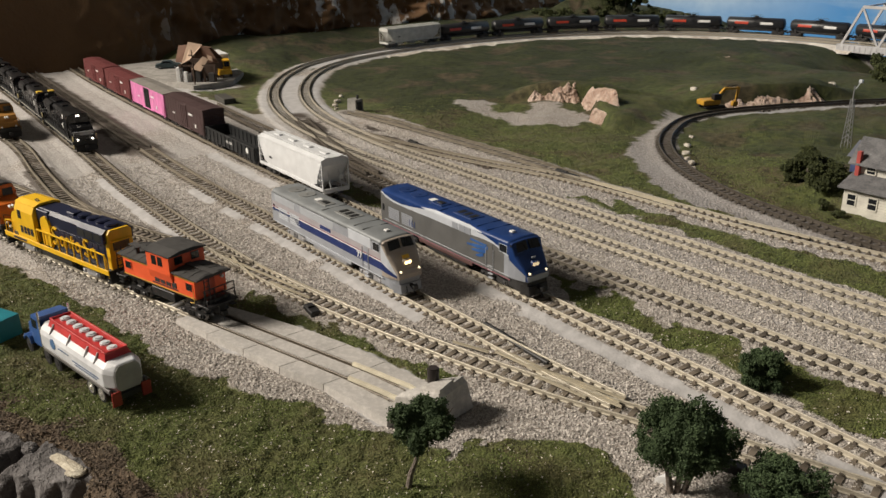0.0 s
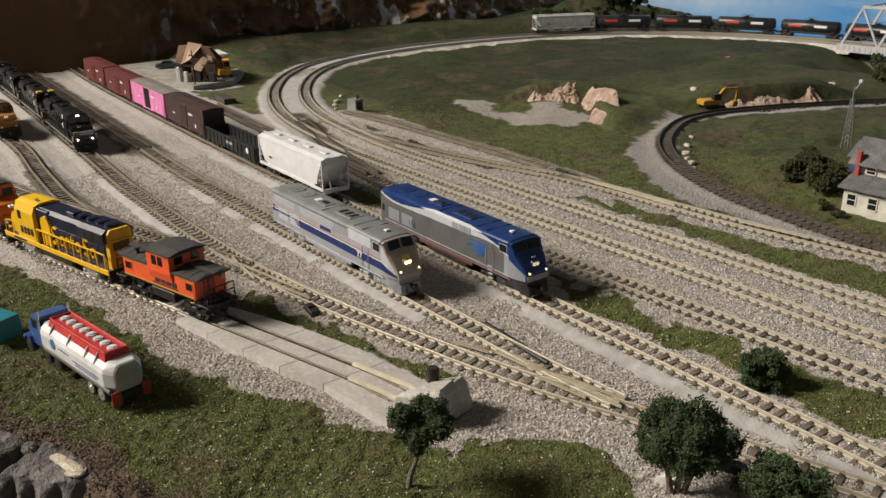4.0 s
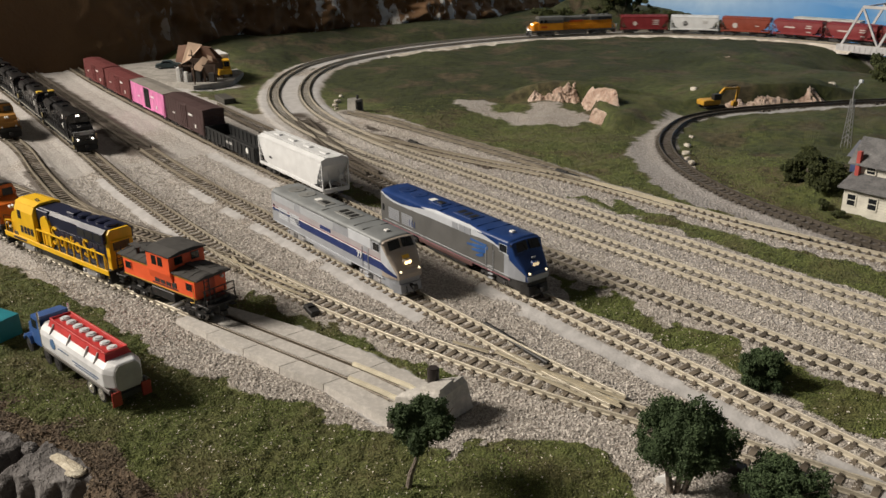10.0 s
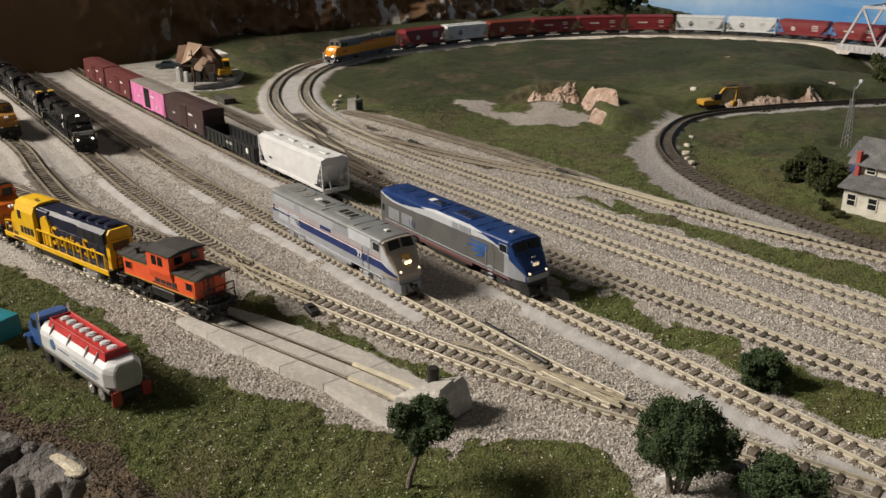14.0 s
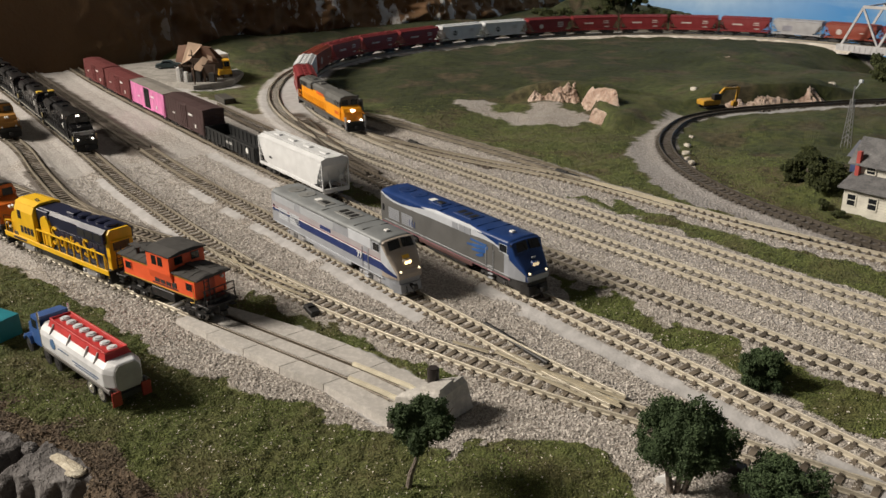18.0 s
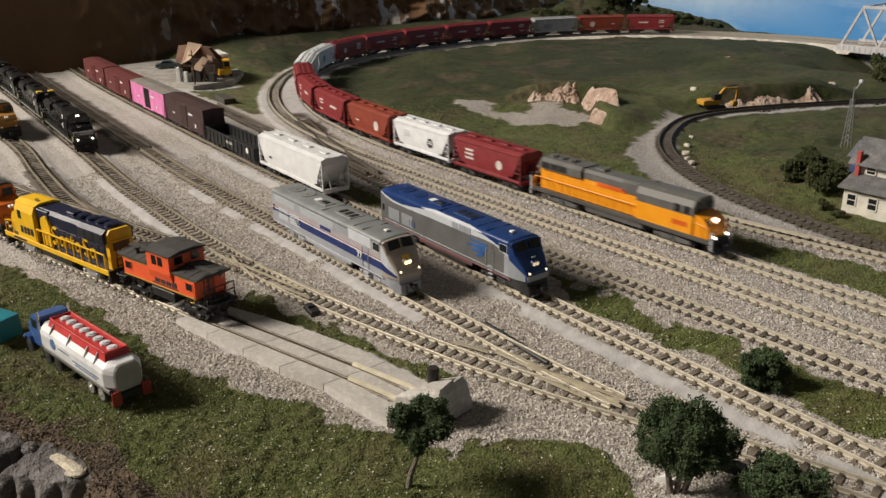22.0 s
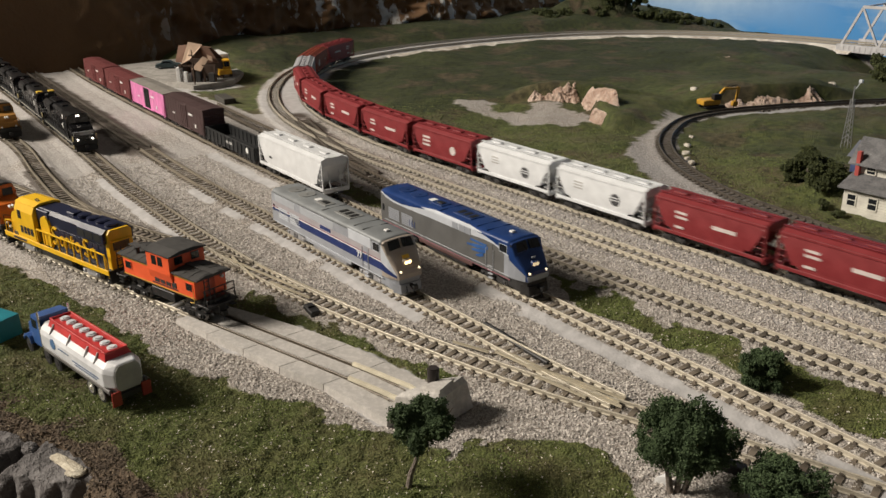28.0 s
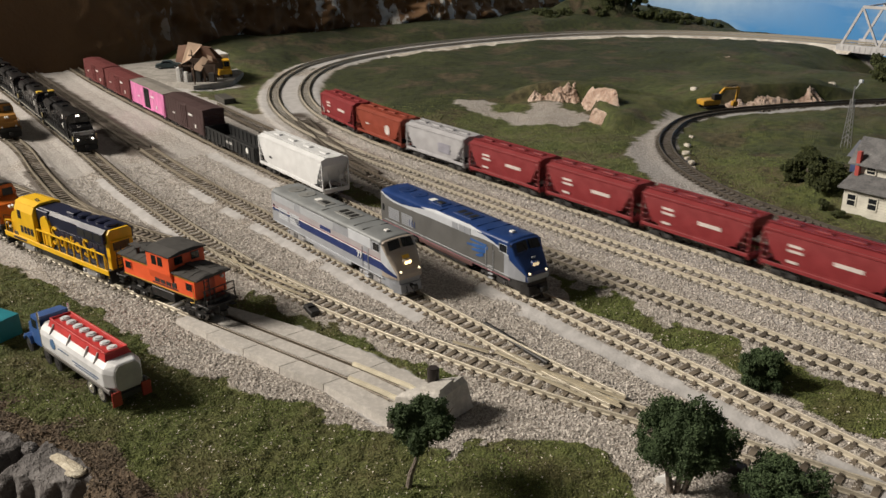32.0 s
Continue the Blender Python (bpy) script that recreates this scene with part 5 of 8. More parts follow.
sf = hood_locomotive("locomotive", "yellow and dark blue freight locomotive with yellow handrails", 109, INDIGO, YEL, INDIGO, YEL, YEL,
                     dict(axles=2, top=27.6, cab_back=37, cab_front=17.5, rear=3.6, win_z=9.2, windows=((0.66, 0.84),), bog=23, tank=15, posts=10, trucks=SILVER_TRUCK, nose=19.5, nose_mat=YEL, cab_roof=YEL, fans=4, rad=24, cab_up=0.8, rail_r=0.42))
for y in (-1, 1):
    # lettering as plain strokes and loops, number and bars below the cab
    for kind, cx in (("tall", 0), ("loop", 5.2), ("arch", 9.4), ("bar", 13.0), ("loop", 16.6), ("tall", 23), ("loop", 27.4)):
        x = (0.5 - cx * 1.33) if y > 0 else cx * 1.33 - 37
        f, yy = (-1 if y > 0 else 1), y * 6.9
        s = Shape()
        if kind == "tall":
            s.pipe([(x - f * 2.3, yy, 11.9), (x, yy, 10.8), (x + f * 2.0, yy, 12.6), (x - f * 0.2, yy, 15.2), (x - f * 2.0, yy, 17.2), (x - f * 0.2, yy, 19.6), (x + f * 2.4, yy, 18.8)], 0.75, 6)
        elif kind == "loop":
            s.pipe([(x + 1.9 * math.cos(a), yy, 13.6 + 2.4 * math.sin(a)) for a in [2 * math.pi * i / 8 for i in range(9)]], 0.62, 6).rod((x + f * 2.0, yy, 16.0), (x + f * 2.4, yy, 11.2), 0.5, 6)
        elif kind == "arch":
            s.pipe([(x - f * 1.7, yy, 11.2), (x - f * 1.7, yy, 15.8), (x, yy, 16.4), (x + f * 1.5, yy, 15.4), (x + f * 1.7, yy, 11.2)], 0.55, 6)
        else:
            s.rod((x, yy, 12), (x - f * 0.3, yy, 18.4), 0.65, 6).rod((x - 1.5, yy, 16.2), (x + 1.5, yy, 16.2), 0.5, 6)
        part("lettering_stroke", s, YEL, sf, "yellow lettering stroke")
    for k in range(4):
        part("number_bar", Shape().box(19.5 + k * 3.6, 22.0 + k * 3.6, y * 9.25 - 0.12, y * 9.25 + 0.12, 11.6, 15.4), INDIGO, sf)
    part("lettering_bar", Shape().box(28, 42, y * 9.65 - 0.08, y * 9.65 + 0.08, 7.0, 8.2), INDIGO, sf)
    arch = [(3.5, 8.7), (3.5, 19.8), (4.4, 22.4), (6.4, 24.0), (8.6, 24.2), (11.6, 22.6), (12.4, 20.0), (12.4, 8.7)]
    part("hood_shroud", Shape().along_y(arch, min(y * 5.5, y * 7.9), max(y * 5.5, y * 7.9)), YEL, sf, "rounded yellow panel behind the cab")
part("rear_cap", Shape().along_x([(-6.7, 8.6), (-6.7, 25.9), (-5.1, 27.6), (5.1, 27.6), (6.7, 25.9), (6.7, 8.6)], -51.8, -48.8), YEL, sf, "yellow hood end")
part("end_grille", Shape().box(-52.0, -51.7, -4.6, 4.6, 17.5, 21.5), paint("grille_olive", (0.10, 0.075, 0.02), 0.6), sf, "dark end grille")
part("end_step", Shape().box(-53.2, -51.6, -5.5, 5.5, 21.8, 22.6, 0.2), YEL, sf)
sf.matrix_basis = spur_pose(-234.6, True)
sf.scale = (1.0, 1.0, 1.07)
orange = hood_locomotive("locomotive", "orange and black freight locomotive end at the spur", 112, paint("loco_orange", (0.60, 0.14, 0.015), 0.45), paint("loco_orange", (0.60, 0.14, 0.015), 0.45), DARK, BLACK, DARK,
                         dict(axles=3, wide=True, cab_back=31, cab_front=18, bog=24, tank=14, posts=8))
orange.matrix_basis = spur_pose(-348.0)
orange.scale = (1.0, 1.0, 1.05)


def caboose():
    r = thing("caboose", "orange-red wide-vision caboose with black roof on the spur", "caboose")
    red = paint("caboose_orange_red", (0.84, 0.115, 0.032), 0.5, 0, 0.10)
    roof = paint("caboose_roof_black", (0.045, 0.043, 0.041), 0.75, 0, 0.35)
    yel = paint("caboose_yellow_line", (0.55, 0.36, 0.06))
    h, w, top = 28.0, 8.7, 17.6
    part("body", Shape().box(-h, h, -w, w, 7.6, top, 0.3), red, r)
    part("roof", Shape().loft([[(x, -w - 0.9, top), (x, -w - 0.9, top + 0.6), (x, -w * 0.5, top + 1.7), (x, w * 0.5, top + 1.7), (x, w + 0.9, top + 0.6), (x, w + 0.9, top)] for x in (-h - 3, h + 3)]), roof, r)
    for k in range(12):
        x = -h - 2 + (2 * h + 4) * k / 11
        part("roof_seam", Shape().loft([[(x - 0.15, -w - 0.9, top + 0.7), (x - 0.15, -w * 0.5, top + 1.9), (x - 0.15, w * 0.5, top + 1.9), (x - 0.15, w + 0.9, top + 0.7)], [(x + 0.15, -w - 0.9, top + 0.7), (x + 0.15, -w * 0.5, top + 1.9), (x + 0.15, w * 0.5, top + 1.9), (x + 0.15, w + 0.9, top + 0.7)]]), roof, r)
    part("cupola", Shape().along_x([(-w - 0.2, 12), (-w - 1.2, 16), (-w - 1.2, 25.6), (w + 1.2, 25.6), (w + 1.2, 16), (w + 0.2, 12)], -5.6, 11.8), red, r, "wide cupola with windows")
    part("cupola_roof", Shape().loft([[(x, -w - 1.9, 25.3), (x, -w - 1.9, 25.8), (x, -w * 0.5, 27.1), (x, w * 0.5, 27.1), (x, w + 1.9, 25.8), (x, w + 1.9, 25.3)] for x in (-7.0, 13.2)]), roof, r)
    part("roof_walk", Shape().box(-h - 5, -5.7, -1.6, 1.6, top + 1.9, top + 2.4).box(11.9, h + 5, -1.6, 1.6, top + 1.9, top + 2.4), roof, r)
    part("smoke_jack", Shape().rod((-20, -5, top + 1), (-20, -5, top + 4.2), 1.0, 10).rod((-20, -5, top + 4), (-20, -5, top + 4.7), 1.6, 10), roof, r)
    for y in (-1, 1):
        for x in (-23.5, 23.8):
            part("window", Shape().box(x - 2.4, x + 2.4, y * w - 0.15, y * w + 0.15, 11.4, 15.2), GLASS_DARK, r)
            part("window_frame", Shape().pipe([(x - 2.5, y * (w + 0.1), 11.3), (x + 2.5, y * (w + 0.1), 11.3), (x + 2.5, y * (w + 0.1), 15.3), (x - 2.5, y * (w + 0.1), 15.3), (x - 2.5, y * (w + 0.1), 11.3)], 0.22, 4), red, r)
        for x in (0.2, 4.9):
            part("cupola_window", Shape().box(x - 1.7, x + 1.7, y * (w + 1.2) - 0.15, y * (w + 1.2) + 0.15, 19.6, 24.0), GLASS_DARK, r)
        part("yellow_line", Shape().box(-h, h, y * w - 0.12, y * w + 0.12, 16.4, 16.9), yel, r)
        part("yellow_line", Shape().box(-h, h, y * w - 0.12, y * w + 0.12, 8.0, 8.5), yel, r)
        for k in range(4):
            x = -0.5 + k * 4.3
            part("lettering_bar", Shape().box(x - 1.7, x + 1.6, y * (w + 0.05) - 0.2, y * (w + 0.05) + 0.2, 10.2, 12.8), DARK, r)
        part("emblem_bar", Shape().box(-4.5, 15, y * (w + 0.05) - 0.2, y * (w + 0.05) + 0.2, 9.2, 9.7), DARK, r)
        part("grab_rail", Shape().pipe([(h - 1, y * (w + 0.4), 12), (h - 1, y * (w + 0.4), 6.4), (h - 4, y * (w + 0.4), 6.0)], 0.2, 5), yel, r)
    for x in (-1, 1):
        part("cupola_end_window", Shape().box(3.1 + x * 8.85 - 0.2, 3.1 + x * 8.85 + 0.2, -6.8, -2.5, 20.6, 24.2).box(3.1 + x * 8.85 - 0.2, 3.1 + x * 8.85 + 0.2, 2.5, 6.8, 20.6, 24.2), GLASS_DARK, r)
        e = x
        part("platform", Shape().box(min(e * h, e * (h + 8)), max(e * h, e * (h + 8)), -w, w, 5.0, 5.9, 0.1), BLACK, r)
        part("end_railing", Shape().pipe([(e * (h + 6), -8.4, 5.8), (e * (h + 6), -8.4, 13.5), (e * (h + 6), 8.4, 13.5), (e * (h + 6), 8.4, 5.8)], 0.3, 5).pipe([(e * (h + 6), -8.4, 10), (e * (h + 6), 8.4, 10)], 0.25, 5)
             .rod((e * (h + 6), -3, 5.8), (e * (h + 6), -3, 13.5), 0.25, 5).rod((e * (h + 6), 3, 5.8), (e * (h + 6), 3, 13.5), 0.25, 5), BLACK, r)
        part("end_ladder", Shape().pipe([(e * (h + 6.2), -5.4, 5.5), (e * (h + 6.2), -5.4, 19.5)], 0.25, 5).pipe([(e * (h + 6.2), -8, 5.5), (e * (h + 6.2), -8, 19.5)], 0.25, 5)
             .rod((e * (h + 6.2), -8, 15.5), (e * (h + 6.2), -5.4, 15.5), 0.2, 5).rod((e * (h + 6.2), -8, 18), (e * (h + 6.2), -5.4, 18), 0.2, 5).rod((e * (h + 6.2), -8, 12.5), (e * (h + 6.2), -5.4, 12.5), 0.2, 5), BLACK, r)
        for y in (-1, 1):
            for z in (1.8, 3.5):
                part("step", Shape().box(e * (h + 4.5) - 1.6, e * (h + 4.5) + 1.6, y * (w - 1.3) - 1.3, y * (w - 1.3) + 1.3, z, z + 0.55), BLACK, r)
        part("end_door", Shape().box(e * h - 0.2, e * h + 0.2, -2.2, 2.2, 7.8, 16.5), paint("door_red", (0.40, 0.05, 0.015)), r)
        part("marker_lamp", Shape().rod((e * (h + 0.2), 6.0, 15.5), (e * (h + 1.4), 6.0, 15.5), 0.8, 8), WHITE, r)
        bogie(r, e * (h - 6.5), 2, BLACK, 12)
        coupler(r, e * (h + 4.0), e)
    part("underframe", Shape().box(-h - 5, h + 5, -6.5, 6.5, 5.2, 7.7, 0.2).box(-9, 9, -7.2, 7.2, 1.0, 5.6, 0.3), BLACK, r)
    # the body rides high on its trucks
    for ob in r.children:
        if ob.name.split(".")[0] not in ("truck", "coupler"):
            ob.matrix_basis = at(0, 0, 3.5)
    for e in (-1, 1):
        part("bolster", Shape().box(e * (h - 6.5) - 3, e * (h - 6.5) + 3, -5, 5, 4.8, 9.0, 0.3), BLACK, r)
        part("coupler_box", Shape().box(min(e * (h - 2), e * (h + 7)), max(e * (h - 2), e * (h + 7)), -2, 2, 4.0, 8.8, 0.3), BLACK, r)
    return r


caboose().matrix_basis = spur_pose(-144.8)

# ---- the running freight and the departing tank train ----
HRED = paint("hopper_red", (0.200, 0.019, 0.023), 0.5, 0, 0.14)
HORANGE = paint("hopper_rust_red", (0.23, 0.040, 0.020), 0.5, 0, 0.14)
HGREY = paint("hopper_grey", (0.36, 0.36, 0.38), 0.55, 0, 0.14)
HWHITE = paint("hopper_white_dusty", (0.66, 0.68, 0.70), 0.5, 0, 0.10)
UPO = paint("orange_yellow_paint", (0.78, 0.30, 0.006), 0.42, 0, 0.08)
UPG = paint("locomotive_grey", (0.105, 0.105, 0.100), 0.5)
lead = hood_locomotive("locomotive", "orange-yellow freight locomotive with grey roof leading the train", 141, UPO, UPO, UPG, paint("dark_grey_sill", (0.075, 0.072, 0.068)), UPO,
                       dict(axles=3, top=28.5, wide=True, lit=True, upper=True, windows=((0.68, 0.79), (0.84, 0.95)), win_z=9.0, cab_back=53, cab_front=14, bog=28, tank=22, posts=14, trucks=paint("grey_truck", (0.10, 0.10, 0.10)), tank_mat=paint("grey_tank", (0.09, 0.09, 0.09)), nose=19, rad=36, roof_drop=6.2))
for y in (-1, 1):
    part("red_lettering_bar", Shape().box(-15, 8, y * 6.9 - 0.2, y * 6.9 + 0.2, 20.2, 22.6), paint("red_orange_print", (0.62, 0.10, 0.01)), lead, "red lettering bar")
    part("red_lettering_bar", Shape().box(43, 53, y * 9.25 - 0.15, y * 9.25 + 0.15, 12.5, 15.2), paint("red_orange_print", (0.62, 0.10, 0.01)), lead)
    part("ladder_post", Shape().box(-70, -68.8, y * 8.8 - 0.6, y * 8.8 + 0.6, 3, 15.5, 0.2), SILVER_LIGHT, lead)
    part("ladder_post", Shape().box(68.8, 70, y * 8.8 - 0.6, y * 8.8 + 0.6, 3, 13.5, 0.2), SILVER_LIGHT, lead)
PITCH = 77.0
FREIGHT = [(lead, 73.5, 39)]
KINDS = {"d": ("dark red covered hopper with white round emblem", HRED, "disc"), "r": ("dark red covered hopper with white lettering bars", HRED, "bar"), "o": ("rust-red covered hopper with white round emblem", HORANGE, "spot"),
         "w": ("white covered hopper with black round emblem", HWHITE, "black"), "g": ("grey covered hopper with faded printed emblem", HGREY, "smudge")}
FIRST = {}
for i, c in enumerate("dworrrwwdrrrrgor"):
    if c not in FIRST:
        FIRST[c] = covered_hopper("covered_hopper", KINDS[c][0], KINDS[c][1], marks=KINDS[c][2], dark_end=None)
        car = FIRST[c]
    else:
        car = copy_thing(FIRST[c], Matrix())
    FREIGHT.append((car, 149 + PITCH * (i + 0.5), 24))
tail = covered_hopper("covered_hopper", "pale grey covered hopper at the tank train's tail", paint("hopper_pale_grey", (0.50, 0.50, 0.47), 0.55), 96, 27, 3, "outline", group="tank cars of the departing train")
TANKS = [(tail, 49.5, 34)]
first_tank = tank_car("tank_car", "black tank car with red panel and white lettering bar")
for i in range(12):
    TANKS.append((first_tank if i == 0 else copy_thing(first_tank, Matrix()), 99 + 95 * (i + 0.5), 33))


# ---- scenery materials ----
def mottled(name, a, b, c=None, scale=60.0, rough=0.9, relief=0.8, depth=0.001, lo=0.38, hi=0.62, clo=0.6, chi=0.7):
    """Stone or foam of two colours at two scales, with patches of a third."""
    if name in MATS:
        return MATS[name]
    m, nt, bs = node_mat(name)
    big = tex(nt, "ShaderNodeTexNoise", scale, 6, rough=0.62)
    fine = tex(nt, "ShaderNodeTexNoise", scale * 9, 4, rough=0.7)
    col = mix_col(nt, ramp(nt, big.outputs["Fac"], lo, hi), a, b)
    col = mix_col(nt, ramp(nt, fine.outputs["Fac"], 0.45, 0.8), col, mix_col(nt, 0.5, col, tuple(min(1, v * 1.7 + 0.02) for v in b)))
    if c:
        p3 = tex(nt, "ShaderNodeTexNoise", scale * 0.55, 7, rough=0.68)
        col = mix_col(nt, ramp(nt, p3.outputs["Fac"], clo, chi), col, c)
    nt.links.new(col, bs.inputs["Base Color"])
    bs.inputs["Roughness"].default_value = rough
    bump(nt, bs, fine.outputs["Fac"], relief, depth)
    MATS[name] = m
    return m


def leaf_material(name, a, b, patch=None):
    if name in MATS:
        return MATS[name]
    m, nt, bs = node_mat(name)
    g = nt.nodes.new("ShaderNodeNewGeometry")
    n = tex(nt, "ShaderNodeTexNoise", 120, 3)
    col = mix_col(nt, g.outputs["Random Per Island"], a, b)
    col = mix_col(nt, ramp(nt, n.outputs["Fac"], 0.4, 0.65), col, mix_col(nt, 0.5, col, a))
    if patch:
        big = tex(nt, "ShaderNodeTexNoise", 34, 4, rough=0.6)
        col = mix_col(nt, ramp(nt, big.outputs["Fac"], 0.46, 0.66), col, mix_col(nt, 0.65, col, patch))
    nt.links.new(col, bs.inputs["Base Color"])
    bs.inputs["Roughness"].default_value = 0.85
    MATS[name] = m
    return m


def raw_mesh(name, v, f, material, smooth=False):
    """A mesh from arrays, in millimetres; f: faces of equal size."""
    me = bpy.data.meshes.new(name)
    k = f.shape[1]
    me.vertices.add(len(v))
    me.vertices.foreach_set("co", (np.asarray(v, float) * MM).ravel())
    me.loops.add(f.size)
    me.loops.foreach_set("vertex_index", f.ravel().astype(np.int32))
    me.polygons.add(len(f))
    me.polygons.foreach_set("loop_start", (np.arange(len(f)) * k).astype(np.int32))
    me.polygons.foreach_set("use_smooth", np.full(len(f), smooth))
    me.update(calc_edges=True)
    me.materials.append(material)
    return me


def tetra_cloud(centres, sizes, rng, flat=1.0):
    """Small random tetrahedra at the centres, as arrays."""
    n = len(centres)
    base = np.array([[1, 1, 1], [1, -1, -1], [-1, 1, -1], [-1, -1, 1]], float) / 1.7
    q = rng.normal(size=(n, 4))
    q /= np.linalg.norm(q, axis=1)[:, None]
    w, x, y, z = q.T
    R = np.stack([np.stack([1 - 2 * (y * y + z * z), 2 * (x * y - z * w), 2 * (x * z + y * w)], -1),
                  np.stack([2 * (x * y + z * w), 1 - 2 * (x * x + z * z), 2 * (y * z - x * w)], -1),
                  np.stack([2 * (x * z - y * w), 2 * (y * z + x * w), 1 - 2 * (x * x + y * y)], -1)], 1)
    p = np.einsum("nij,kj->nki", R, base) * (sizes[:, None, None] * rng.uniform(0.7, 1.3, (n, 4, 1)))
    p[:, :, 2] *= flat
    v = (p + centres[:, None, :]).reshape(-1, 3)
    f = (np.array([[0, 1, 2], [0, 3, 1], [0, 2, 3], [1, 3, 2]])[None] + 4 * np.arange(n)[:, None, None]).reshape(-1, 3)
    return v, f


def foliage(name, blobs, count, size, material, parent, seed, label=""):
    """A crown of many small clumps gathered round the blobs (x, y, z, radius)."""
    rng = np.random.default_rng(seed)
    b = np.array(blobs, float)
    pick = rng.choice(len(b), count, p=b[:, 3] ** 2 / (b[:, 3] ** 2).sum())
    d = rng.normal(size=(count, 3))
    d /= np.linalg.norm(d, axis=1)[:, None]
    # fine lumps on each blob, so that the outline is uneven
    k = 1 + 0.32 * np.sin(d[:, 0] * 7 + pick) * np.sin(d[:, 1] * 6 + 2 * pick) + 0.22 * np.sin(d[:, 2] * 9 + pick)
    rad = b[pick, 3] * rng.uniform(0.35, 1.0, count) ** 0.4 * k
    c = b[pick, :3] + d * rad[:, None] * np.array([1, 1, 0.8])
    v, f = tetra_cloud(c, rng.uniform(0.6, 1.25, count) * size, rng)
    return piece(name, raw_mesh(name, v, f, material), parent, None, label)


LEAF = leaf_material("foam_leaves", (0.034, 0.060, 0.023), (0.074, 0.114, 0.044))
LEAF_DRY = leaf_material("dark_bush_leaves", (0.022, 0.030, 0.008), (0.072, 0.085, 0.022))
BARK = mottled("bark", (0.07, 0.056, 0.046), (0.27, 0.23, 0.19), scale=180)
STONE = mottled("grey_outcrop_rock", (0.065, 0.060, 0.060), (0.20, 0.19, 0.188), (0.36, 0.345, 0.33), scale=38, relief=1.0, depth=0.003)
CREAM_ROCK = mottled("cream_plaster_rock", (0.42, 0.36, 0.27), (0.68, 0.62, 0.50), scale=120)
PINK_ROCK = mottled("pink_quarry_rock", (0.56, 0.37, 0.28), (0.88, 0.70, 0.58), (0.12, 0.09, 0.055), scale=70, relief=1.0, depth=0.004, clo=0.58, chi=0.64)


def blob_field(c, r, n, seed, spread=1.0, up=0.7):
    rng = np.random.default_rng(seed)
    out = []
    for _ in range(n):
        d = rng.normal(size=3)
        d /= np.linalg.norm(d)
        d *= rng.uniform(0.3, 1.08)
        out.append((c[0] + d[0] * r * spread, c[1] + d[1] * r * spread, c[2] + d[2] * r * up, r * rng.uniform(0.14, 0.37)))
    return out


def tree(label, x, y, trunks, crown, n_blobs, count, seed, size=0.75):
    """trunks: lines of points from the foot, in the tree's space; crown: (x, y, z, radius)."""
    t = thing("tree", label, "tree", "trees of the foreground")
    t.matrix_basis = at(x, y, height(x, y) + 0.2)
    for line in trunks:
        s = Shape()
        n = len(line)
        for i in range(n - 1):
            s.rod(line[i], line[i + 1], 1.15 - 0.75 * i / n, 8, 1.15 - 0.75 * (i + 1) / n)
        part("trunk", s, BARK, t)
    rng = random.Random(seed)
    c = crown
    for _ in range(7):
        a = rng.uniform(0, 6.28)
        top = trunks[rng.randrange(len(trunks))][-1]
        part("limb", Shape().rod(top, (c[0] + math.cos(a) * c[3] * 0.7, c[1] + math.sin(a) * c[3] * 0.7, c[2] + rng.uniform(-0.2, 0.5) * c[3]), 0.4, 5, 0.12), BARK, t)
    foliage("crown", blob_field(c[:3], c[3] * 0.78, n_blobs, seed), count, size, LEAF, t, seed, "dark green foam foliage in clumps")
    return t


tree("small dark green foam tree with a leaning trunk", 39, -118, [[(0, 0, -1), (0.6, 0.8, 5), (1.5, 2.0, 9), (2.6, 3.2, 15)]], (3.4, 4.6, 24.0, 13.5), 48, 44000, 3, 0.36)
tree("broad dark green foam tree with several trunks", 96, -51, [[(-1, -2, -1), (-2, -3, 8), (-5, -7, 17), (-7, -9, 22)], [(0, 0, -1), (0.5, 0, 9), (-0.5, 1, 17), (0, 1, 24)], [(1.5, 1, -1), (3, 3, 8), (6, 6, 16), (8, 8, 22)]], (0.2, 0.2, 20.2, 17.2), 80, 60000, 4, 0.36)
tree("dark green foam tree beside the lead track", 125, -41, [[(0, 0, -1), (0.5, 0.5, 9)]], (0.8, 0, 12.6, 15.0), 60, 40000, 6, 0.36)


def bush(label, x, y, r, n, count, seed, material=None, zc=None, size=0.8, group="bushes"):
    b = thing("bush", label, "bush", group)
    b.matrix_basis = at(x, y, height(x, y))
    foliage("crown", blob_field((0, 0, zc if zc else r * 0.55), r * 0.8, n, seed), count, size, material or LEAF_DRY, b, seed, "small dark leaves in clumps")
    part("stem", Shape().rod((0, 0, -2), (0, 0, r * 0.6), r * 0.09, 6), BARK, b)
    return b


bush("dark green foam bush beside the yard track", 73.5, 29.5, 12, 40, 28000, 11, LEAF, size=0.35)
bush("dark leafy bush beside the farmhouse", -64, 287, 18, 30, 20000, 12, size=0.6)
bush("dark leafy bush beside the farmhouse", -48, 279, 17, 30, 20000, 13, size=0.6)
bush("low bush in front of the farmhouse", -32, 251, 5, 10, 3000, 14, size=0.6)
bush("low bush in front of the farmhouse", -18, 247, 5, 10, 3000, 15, size=0.6)
for k, (bx, by, br) in enumerate(((-52, 470, 26), (-40, 450, 24), (-215, 690, 22), (-250, 760, 30), (-290, 830, 30), (-300, 880, 24))):
    bush("dark bush below the bridge", bx, by, br, 16, 4200, 20 + k, size=1.6)

